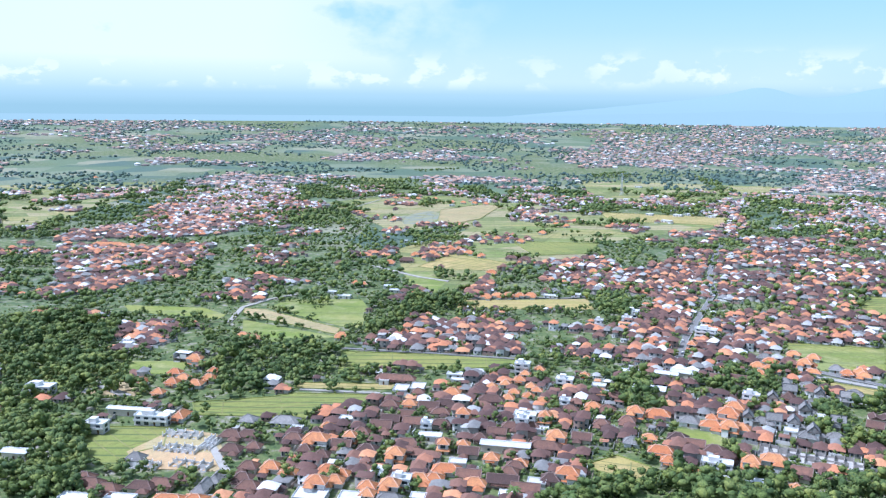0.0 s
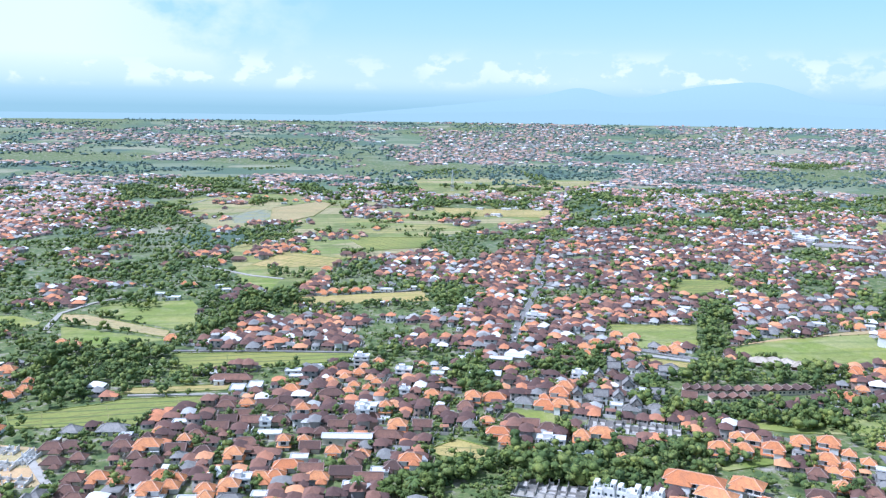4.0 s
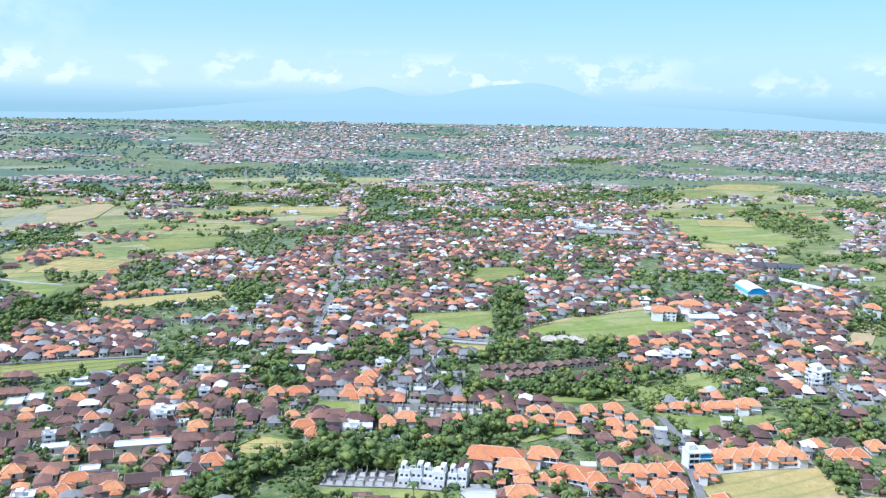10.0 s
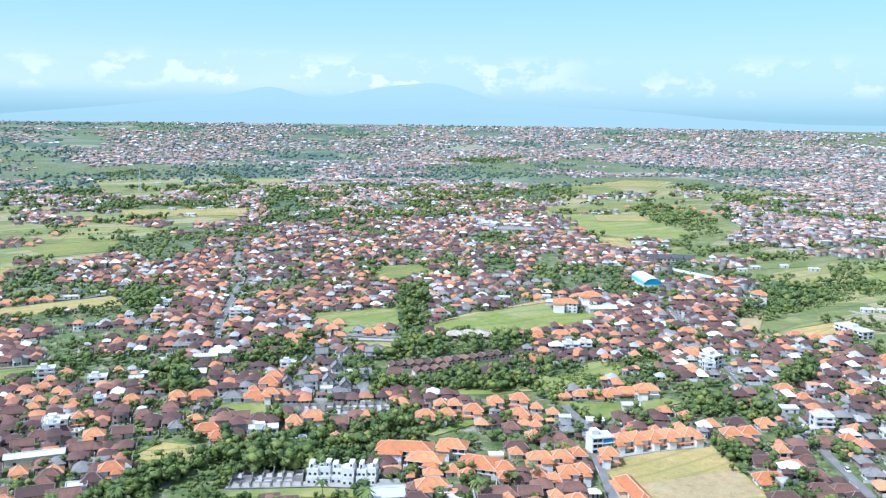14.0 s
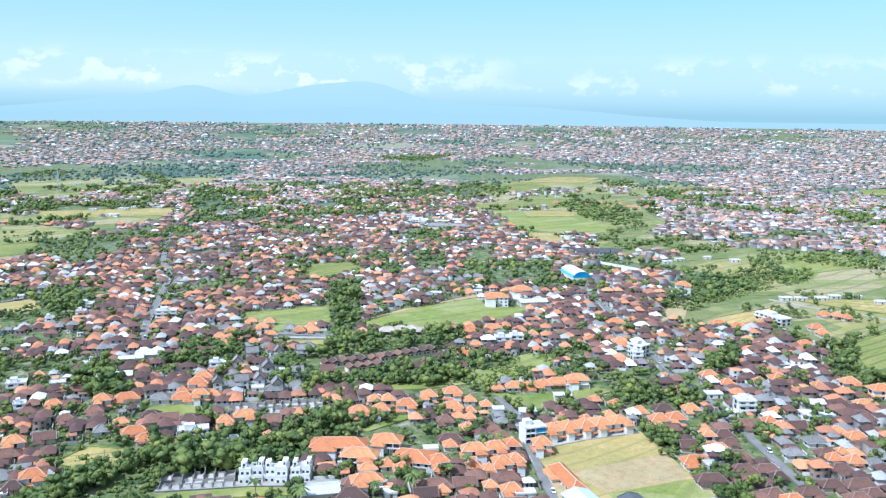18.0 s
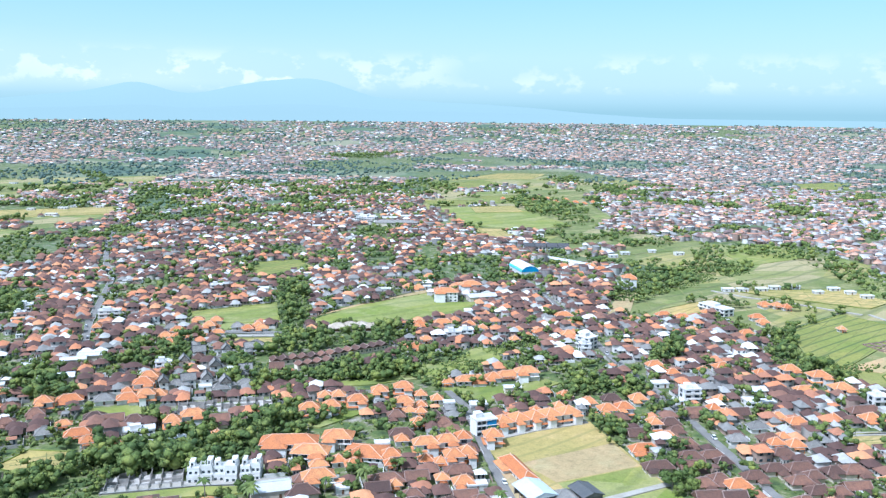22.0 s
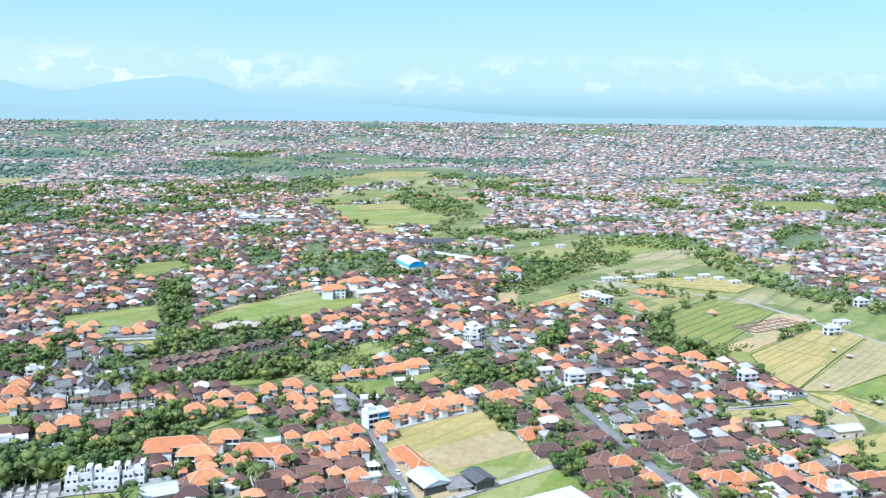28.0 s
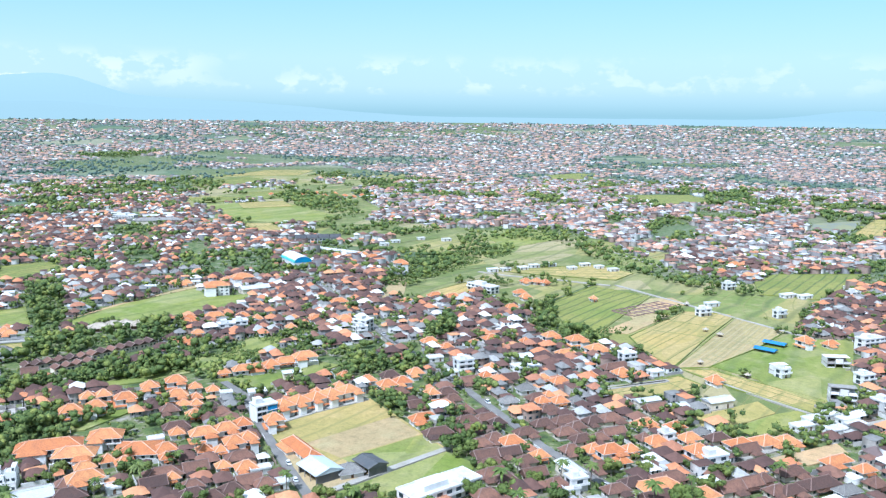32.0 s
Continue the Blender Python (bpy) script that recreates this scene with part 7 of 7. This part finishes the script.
west = np.hypot(mid[:, 0], mid[:, 1]) + 700 * (value_noise(mid[:, 0], mid[:, 1], 120, 9) - 0.5) + rng.normal(0, 160, len(mid)) < np.interp(np.degrees(np.arctan2(mid[:, 0], mid[:, 1])), [40, 58], [1450, 950])
close = np.hypot(mid[:, 0], mid[:, 1]) < 760
house_block(mid[west & close], TOWNWALL, KAMPUNGROOF, True, "dense village of brown and orange tiled houses", 1)
house_block(mid[west & ~close], TOWNWALL, KAMPUNGROOF, False, "further village of brown and orange tiled houses", 1)
house_block(mid[~west], TOWNWALL, TOWNROOF, False, "town quarter of mixed orange, brown and white roofs", 2)

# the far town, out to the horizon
far = []
for ring0, ring1, pitch, size in ((1900, 2500, 16.0, 9.0), (2500, 3300, 22.0, 11.0), (3300, 4640, 32.0, 14.0)):
    g = np.arange(-ring1, ring1, pitch)
    fx, fy = np.meshgrid(g, g)
    fx, fy = fx.ravel() + rng.uniform(-0.45, 0.45, fx.size) * pitch, fy.ravel() + rng.uniform(-0.45, 0.45, fy.size) * pitch
    r = np.hypot(fx, fy)
    ok = (r >= ring0) & (r < ring1) & in_view(fx, fy, 3)
    share = town_share(fx, fy) - 0.06
    ok &= value_noise(fx, fy, 260, 5) * 0.5 + value_noise(fx, fy, 110, 6) * 0.3 + value_noise(fx, fy, 45, 8) * 0.2 < share
    i, j = ((fx - X0) / CELL).astype(int), ((fy - Y0) / CELL).astype(int)
    on = (i >= 0) & (j >= 0) & (i < NX) & (j < NY)
    ok &= ~(on & (taken[np.clip(j, 0, NY - 1), np.clip(i, 0, NX - 1)] > 0))
    fx, fy = fx[ok], fy[ok]
    k = len(fx)
    w, d = rng.uniform(0.8, 1.6, k) * size, rng.uniform(0.6, 1.0, k) * size
    flat = rng.random(k) < 0.38
    far.append(np.stack([fx, fy, np.radians(rng.choice([-20, 70], k) + rng.normal(0, 6, k)), w, d, np.where(rng.random(k) < 0.4, 5.4, 2.8), np.where(flat, 0.3, 0.33 * d)], -1))
    house_block(far[-1], HAZEWALL, HAZEROOF, False, "far-off town houses spread over the plain", 3)

# ---- trees ----


def ico(sub):
    bm = bmesh.new()
    bmesh.ops.create_icosphere(bm, subdivisions=sub, radius=1.0)
    v = np.array([q.co[:] for q in bm.verts])
    f = np.array([[q.index for q in p.verts] for p in bm.faces])
    bm.free()
    return v, f


ICO1, ICO2 = ico(1), ico(2)


def lobes_mesh(seed, count, spread, height, base, leaves, leaf, core):
    """A crown: dark inner lobes with many tilted leaf sprays around them. Returns verts and triangle/quad faces."""
    g = np.random.default_rng(seed)
    V, F, m = [], [], 0
    cs = []
    for k in range(count):
        ang, q = g.uniform(0, 6.28), math.sqrt(g.uniform(0.05, 1))
        c = np.array([math.cos(ang) * q * spread, math.sin(ang) * q * spread, base + height * g.uniform(0.25, 1.0) * (1.1 - 0.55 * q)])
        rad = g.uniform(0.45, 0.75) * spread * (0.78 if count > 4 else 1.0)
        cs.append((c, rad))
        v = core[0] * (rad * 0.86) * g.uniform(0.64, 1.26, (len(core[0]), 1)) * np.array([1, 1, 0.82]) + c
        V.append(v)
        F += [tuple(t + m) for t in core[1]]
        m += len(v)
    for k in range(leaves):
        c, rad = cs[g.integers(count)]
        d = g.normal(size=3)
        d[2] = abs(d[2]) * 0.9 - 0.25
        d /= np.linalg.norm(d)
        p = c + d * rad * g.uniform(0.62, 1.2) * np.array([1, 1, 0.85])
        nrm = d + g.normal(0, 0.55, 3)
        nrm /= np.linalg.norm(nrm)
        u = np.cross(nrm, g.normal(size=3))
        u /= np.linalg.norm(u)
        w = np.cross(nrm, u)
        sz = leaf * g.uniform(0.6, 1.35)
        V.append(np.array([p - u * sz, p - w * sz * 0.55 + u * 0.1 * sz, p + u * sz, p + w * sz * 0.6]))
        F.append((m, m + 1, m + 2, m + 3))
        m += 4
    return np.concatenate(V), F


def trunk_mesh(h, r, seed):
    g = random.Random(seed)
    bm = bmesh.new()
    levels = 5
    rings = []
    for k in range(levels):
        t = k / (levels - 1)
        rings.append([bm.verts.new((math.cos(a * math.tau / 7) * r * (1.25 - 0.8 * t) + 0.25 * math.sin(2.2 * t), math.sin(a * math.tau / 7) * r * (1.25 - 0.8 * t), -0.3 + t * h)) for a in range(7)])
    for a, b in zip(rings, rings[1:]):
        for i in range(7):
            bm.faces.new((a[i], a[(i + 1) % 7], b[(i + 1) % 7], b[i]))
    for k in range(4):
        a = g.uniform(0, 6.28)
        prism(bm, (0.15, 0, h * g.uniform(0.5, 0.8)), (math.cos(a) * h * 0.4, math.sin(a) * h * 0.4, h * g.uniform(1.0, 1.25)), r * 0.35)
    return bm_mesh("trunk", bm, BARK)


def palm_parts(seed):
    g = random.Random(seed)
    h = g.uniform(7, 10)
    bm = bmesh.new()
    tip = Vector((g.uniform(-0.8, 0.8), g.uniform(-0.8, 0.8), h))
    last = Vector((0, 0, -0.3))
    for k in range(1, 6):
        t = k / 5
        q = Vector((tip.x * t * t, tip.y * t * t, h * t))
        prism(bm, last, q, 0.2 - 0.08 * t)
        last = q
    trunk = bm_mesh("trunk", bm, BARK)
    bm = bmesh.new()
    for k in range(18):
        a, lift = k * 2.4, g.uniform(-0.1, 0.75)
        d = Vector((math.cos(a), math.sin(a), 0))
        side = Vector((-d.y, d.x, 0))
        pts = [tip + d * (3.2 * s) + Vector((0, 0, 3.2 * (lift * s - 0.75 * s * s))) for s in (0, 0.35, 0.7, 1.0)]
        wid = (0.12, 0.55, 0.45, 0.05)
        for sgn in (-1, 1):
            row = [(bm.verts.new(p), bm.verts.new(p + side * sgn * w - Vector((0, 0, w * 0.5)))) for p, w in zip(pts, wid)]
            for (a0, a1), (b0, b1) in zip(row, row[1:]):
                bm.faces.new((a0, b0, b1, a1))
    return trunk, bm_mesh("fronds", bm, PALM)


tree_kinds = []
for k in range(6):
    ht = (4.5, 5.5, 6.5, 3.8, 7.0, 5.0)[k]
    v, f = lobes_mesh(100 + k, 6 + k % 3, (2.6, 3.0, 3.6, 2.2, 3.2, 2.8)[k], ht * 0.75, ht * 0.42, 360, 0.40, ICO2)
    crown = mesh_of("crown", v, f, [LEAF])
    crown.polygons.foreach_set("use_smooth", [len(q) == 3 for q in f])
    tree_kinds.append((trunk_mesh(ht * 0.6, 0.22, k), crown))
palms = [palm_parts(k) for k in range(3)]


def tree_things(spots):
    first = {}
    for x, y in spots:
        k = int(rng.integers(0, 6)) if rng.random() < 0.85 else int(rng.integers(6, 9))
        sc = 0.65 + 0.85 * rng.random() ** 1.7
        m = pose(x, y, 0, 0, 0, rng.uniform(0, 360))
        if k not in first:
            palm = k >= 6
            ob = new("palm_tree" if palm else "tree")
            tagged(ob, "slender coconut palm with drooping fronds" if palm else "broadleaf tree with a dense uneven green crown", "tree", "trees of the village")
            trunk, crown = palms[k - 6] if palm else tree_kinds[k]
            part("trunk", trunk, ob)
            part("fronds" if palm else "crown", crown, ob)
            ob.matrix_basis = m
            ob.scale = (sc, sc, sc)
            first[k] = ob
        else:
            copy_thing(first[k], m).scale = (sc, sc, sc)


def mass(name, spots, kinds, mat, label):
    """Many trees in one mesh."""
    V, loops, starts, count = [], [], [], 0
    total = 0
    kinds = [(v, [len(q) for q in f], np.concatenate([np.array(q) for q in f])) for v, f in kinds]
    for x, y, sc in spots:
        v, sizes, idx = kinds[int(rng.integers(len(kinds)))]
        a = rng.uniform(0, 6.28)
        c, s = math.cos(a) * sc, math.sin(a) * sc
        z = float(ground_z(x, y))
        V.append(np.stack([v[:, 0] * c - v[:, 1] * s + x, v[:, 0] * s + v[:, 1] * c + y, v[:, 2] * sc + z], -1))
        loops.append(idx + count)
        starts.append(sizes)
        count += len(v)
    V, loops, sizes = np.concatenate(V), np.concatenate(loops), np.concatenate(starts)
    me = bpy.data.meshes.new(name)
    me.vertices.add(len(V))
    me.vertices.foreach_set("co", V.ravel())
    me.loops.add(len(loops))
    me.loops.foreach_set("vertex_index", loops.astype(np.int32))
    me.polygons.add(len(sizes))
    me.polygons.foreach_set("loop_start", np.concatenate([[0], np.cumsum(sizes)[:-1]]).astype(np.int32))
    me.polygons.foreach_set("use_smooth", np.ones(len(sizes), bool))
    me.materials.append(mat)
    me.update(calc_edges=True)
    return tagged(new(name, me), label, "trees", kind="stuff")


spots = []
for poly in woods:                                   # woods: dense
    xs, ys = [p[0] for p in poly], [p[1] for p in poly]
    gap = math.hypot(np.mean(xs), np.mean(ys))
    step = 4.9 if gap < 520 else 6.5 if gap < 760 else 10.5 if gap < 1300 else 15.0
    for x in np.arange(min(xs), max(xs), step):
        for y in np.arange(min(ys), max(ys), step):
            px, py = x + rng.uniform(-2, 2), y + rng.uniform(-2, 2)
            if inside(poly, px, py) and in_view(px, py) and value_noise(px, py, 26, 41) > 0.2:
                i, j = int((px - X0) / CELL), int((py - Y0) / CELL)
                if 0 <= i < NX and 0 <= j < NY and taken[j, i] in (0, 3):
                    spots.append((px, py, 1))
for k in range(60000):                                # gardens and yards: scattered
    r = math.sqrt(rng.uniform(280 ** 2, 1900 ** 2))
    a = radians(rng.uniform(-34, 90))
    x, y = r * math.sin(a), r * math.cos(a)
    i, j = int((x - X0) / CELL), int((y - Y0) / CELL)
    if 0 <= i < NX and 0 <= j < NY and taken[j, i] == 6:
        if value_noise(x, y, 30, 23) > 0.72:
            spots.append((x, y, 0))
    if 0 <= i < NX and 0 <= j < NY and taken[j, i] == 0:
        if value_noise(x, y, 40, 21) > (0.30 if r < 900 else 0.47):
            spots.append((x, y, 0))
            taken[j, i] = 5
spots.sort(key=lambda q: math.hypot(q[0], q[1]))
tree_things([q[:2] for q in spots[:300]])
rest = spots[300:]
near_mass = [(x, y, (0.6 + 1.2 * rng.random() ** 1.8) * (1.25 if w else 0.9)) for x, y, w in rest if math.hypot(x, y) < 760]
far_mass = [(x, y, (0.6 + 1.3 * rng.random() ** 1.6) * (1.0 if math.hypot(x, y) < 1300 else 1.35)) for x, y, w in rest if math.hypot(x, y) >= 760]
mass("near_trees", near_mass, [lobes_mesh(200 + k, 5 + k % 3, (3.1, 2.7, 3.4, 2.4)[k % 4], (4.4, 5.6, 3.8)[k % 3], 1.2, 64, 0.4, ICO1) for k in range(9)], LEAFMASS, "massed green trees between the houses")
mass("far_trees", far_mass, [lobes_mesh(300 + k, 2, 3.4, 3.8, 1.0, 5, 0.9, ICO1) for k in range(6)], LEAFMASS, "green trees scattered through the far village")
hor = []
for ring0, ring1, count, sc in ((1900, 2700, 8000, 1.5), (2700, 4760, 17000, 1.7)):
    r = np.sqrt(rng.uniform(ring0 ** 2, ring1 ** 2, count))
    a = np.radians(rng.uniform(-34, 90, count))
    x, y = r * np.sin(a), r * np.cos(a)
    ok = value_noise(x, y, 140, 31) > np.interp(np.degrees(a), [-34, 0, 20, 90], [0.42, 0.45, 0.49, 0.54])
    hor += [(p, q, sc * rng.uniform(0.7, 1.5)) for p, q in zip(x[ok], y[ok])]
mass("horizon_trees", hor, [lobes_mesh(400 + k, 1, 4.6, 2.6, 0.4, 0, 1.6, ICO1) for k in range(4)], HAZELEAF, "haze-blue tree belts across the distant plain")

# shrubs, hedges and banana clumps fill the yards
low = []
for k in range(42000):
    r = math.sqrt(rng.uniform(275 ** 2, 900 ** 2))
    a = radians(rng.uniform(-33, 89))
    x, y = r * math.sin(a), r * math.cos(a)
    i, j = int((x - X0) / CELL), int((y - Y0) / CELL)
    if 0 <= i < NX and 0 <= j < NY and taken[j, i] in (0, 3, 5) and value_noise(x, y, 17, 51) > 0.36:
        low.append((x, y, rng.uniform(0.35, 0.8)))
low = low[:9500]
for poly in SCRUB:
    xs, ys = [p[0] for p in poly], [p[1] for p in poly]
    for x in np.arange(min(xs), max(xs), 2.9):
        for y in np.arange(min(ys), max(ys), 2.9):
            px, py = x + rng.uniform(-1.4, 1.4), y + rng.uniform(-1.4, 1.4)
            if inside(poly, px, py) and value_noise(px, py, 14, 61) > 0.34 and taken[int((py - Y0) / CELL), int((px - X0) / CELL)] not in (2, 4):
                low.append((px, py, rng.uniform(0.5, 1.15)))
mass("garden_shrubs", low, [lobes_mesh(500 + k, 1, 2.0, 1.4, 0.1, 4, 0.6, ICO1) for k in range(5)], LEAFMASS, "low green shrubs and hedges in the yards")

# compound walls between the yards
wv, wf = [], []
for x, y, yaw, w, d, h, rise in mid[np.hypot(mid[:, 0], mid[:, 1]) < 850]:
    for side in range(2):
        a = yaw + side * math.pi / 2
        c, s = math.cos(a), math.sin(a)
        n, half, hh = 5.0 + rng.uniform(-0.6, 0.8), rng.uniform(3.0, 5.5), rng.uniform(1.3, 2.2)
        base = len(wv)
        for z in (-0.2, hh):
            for u, v in ((-half, -0.1), (half, -0.1), (half, 0.1), (-half, 0.1)):
                wv.append((x + c * u + s * (n - v), y + s * u - c * (n - v), z))
        wf += [tuple(base + q for q in f) for f in ((0, 1, 5, 4), (1, 2, 6, 5), (2, 3, 7, 6), (3, 0, 4, 7), (4, 5, 6, 7))]
tagged(new("compound_walls", mesh_of("compound_walls", wv, wf, [TOWNWALL])), "low pale masonry walls round the house yards", "wall", kind="stuff")

# ---- cars and vans standing along the streets ----
CARPAINT = material("car_paint", lambda n, p: (n.ramp(rnd(n), [(0.0, (0.72, 0.72, 0.70)), (0.4, (0.05, 0.05, 0.055)), (0.6, (0.34, 0.35, 0.36)), (0.8, (0.35, 0.04, 0.03)), (0.9, (0.60, 0.61, 0.62))], "CONSTANT"), None, 0, 0), 0.3, 0.6)
RUBBER = material("tyre_rubber", lambda n, p: ((0.02, 0.02, 0.02, 1), None, 0, 0), 0.9)


def car_meshes(length, tall):
    """Body with bonnet and rounded shoulders, a glazed cabin with a roof, and one wheel."""
    bm = bmesh.new()
    half, w = length / 2, 0.82
    side = [(-half, 0.32), (half, 0.32), (half, 0.72), (half * 0.9, 0.84), (-half * 0.92, 0.92), (-half, 0.8)]
    rows = [[bm.verts.new((x, y, z)) for x, z in side] for y in (-w, w)]
    bm.faces.new(rows[0]), bm.faces.new(rows[1][::-1])
    for i in range(len(side)):
        bm.faces.new((rows[0][i], rows[1][i], rows[1][(i + 1) % len(side)], rows[0][(i + 1) % len(side)]))
    body = bm_mesh("body", bm, CARPAINT)
    bm = bmesh.new()
    ring = [[bm.verts.new((x, y * k, z)) for x, y in ((-half * a, -w), (half * b, -w), (half * b, w), (-half * a, w))]
            for a, b, k, z in ((0.9, 0.52, 0.96, 0.86), (0.72, 0.22, 0.84, tall - 0.06), (0.68, 0.18, 0.78, tall))]
    for p, q, m in ((ring[0], ring[1], 0), (ring[1], ring[2], 1)):
        for i in range(4):
            bm.faces.new((p[i], p[(i + 1) % 4], q[(i + 1) % 4], q[i])).material_index = m
    bm.faces.new(ring[2]).material_index = 1
    cabin = bm_mesh("cabin", bm, GLASS, CARPAINT)
    bm = bmesh.new()
    bmesh.ops.create_cone(bm, cap_ends=True, segments=12, radius1=0.31, radius2=0.31, depth=0.2)
    return body, cabin, bm_mesh("wheel", bm, RUBBER)


shapes = [car_meshes(4.1, 1.45), car_meshes(3.8, 1.75)]
for width, line in streets[:3]:
    for a, b in zip(line, line[1:]):
        a, b = Vector(a), Vector(b)
        gap = (b - a).length
        for k in range(int(gap / 24)):
            if rng.random() < 0.6:
                continue
            d = (b - a) / gap
            lane = 1 if rng.random() < 0.5 else -1
            q = a + d * (gap * (k + rng.uniform(0.3, 0.7)) / int(gap / 24)) + Vector((d.y, -d.x)) * lane * (width / 2 - 1.15)
            tall = int(rng.random() < 0.4)
            body, cabin, wheel = shapes[tall]
            ob = tagged(new("van" if tall else "car"), "small van standing on the asphalt street" if tall else "small hatchback car standing on the asphalt street", "van" if tall else "car", "cars on the streets")
            part("body", body, ob), part("cabin", cabin, ob)
            for x in (-1.25, 1.25):
                for y in (-0.78, 0.78):
                    part("wheel", wheel, ob, at=pose(x, y, 0.31, 90, 0, 0))
            ob.matrix_basis = pose(q.x, q.y, 0.785, 0, 0, math.degrees(math.atan2(d.y, d.x)) + (180 if lane > 0 else 0))

# ---- distance: the volcano and low ranges beyond the plain ----


def ridge(name, label, az0, az1, dist, profile, seed, mat=RIDGE):
    g = np.random.default_rng(seed)
    az = np.linspace(az0, az1, 320)
    top = np.array([profile(a) for a in az]) + g.normal(0, 0.005, 320)
    rows = []
    for k, (dr, sh) in enumerate(((0, 1.0), (-90, 0.62), (-170, 0.28), (-230, -0.4))):
        d = dist + dr
        el = np.radians(np.where(sh > 0, top * sh - 0.35 * (1 - sh), -1.2))
        rows.append(np.stack([d * np.sin(np.radians(az)), d * np.cos(np.radians(az)), 162 + d * np.tan(el)], -1))
    v = np.concatenate(rows)
    n = len(az)
    f = [(r * n + i, r * n + i + 1, (r + 1) * n + i + 1, (r + 1) * n + i) for r in range(3) for i in range(n - 1)]
    tagged(new(name, mesh_of(name, v, f, [mat])), label, "backdrop", kind="structure")


# angles as the camera sees them; flat ends are added to hide the ground's rim
SKYLINE = ((-40, -0.45), (3, -0.45), (9, 0.1), (14, 0.62), (16.6, 0.9), (18.5, 1.25), (20, 1.66), (21.1, 1.5), (22.6, 1.0), (24.1, 0.94), (25.6, 1.31), (27.9, 1.75), (29.5, 1.92), (31, 2.04),
           (32.4, 1.86), (34, 1.27), (35.6, 0.8), (39.2, 0.56), (42.9, 0.42), (46.4, 0.2), (49.7, -0.1), (56, -0.45), (92, -0.45))


def volcano(a):
    return float(np.mean(np.interp([a - 0.6, a - 0.3, a, a + 0.3, a + 0.6], *zip(*SKYLINE))))


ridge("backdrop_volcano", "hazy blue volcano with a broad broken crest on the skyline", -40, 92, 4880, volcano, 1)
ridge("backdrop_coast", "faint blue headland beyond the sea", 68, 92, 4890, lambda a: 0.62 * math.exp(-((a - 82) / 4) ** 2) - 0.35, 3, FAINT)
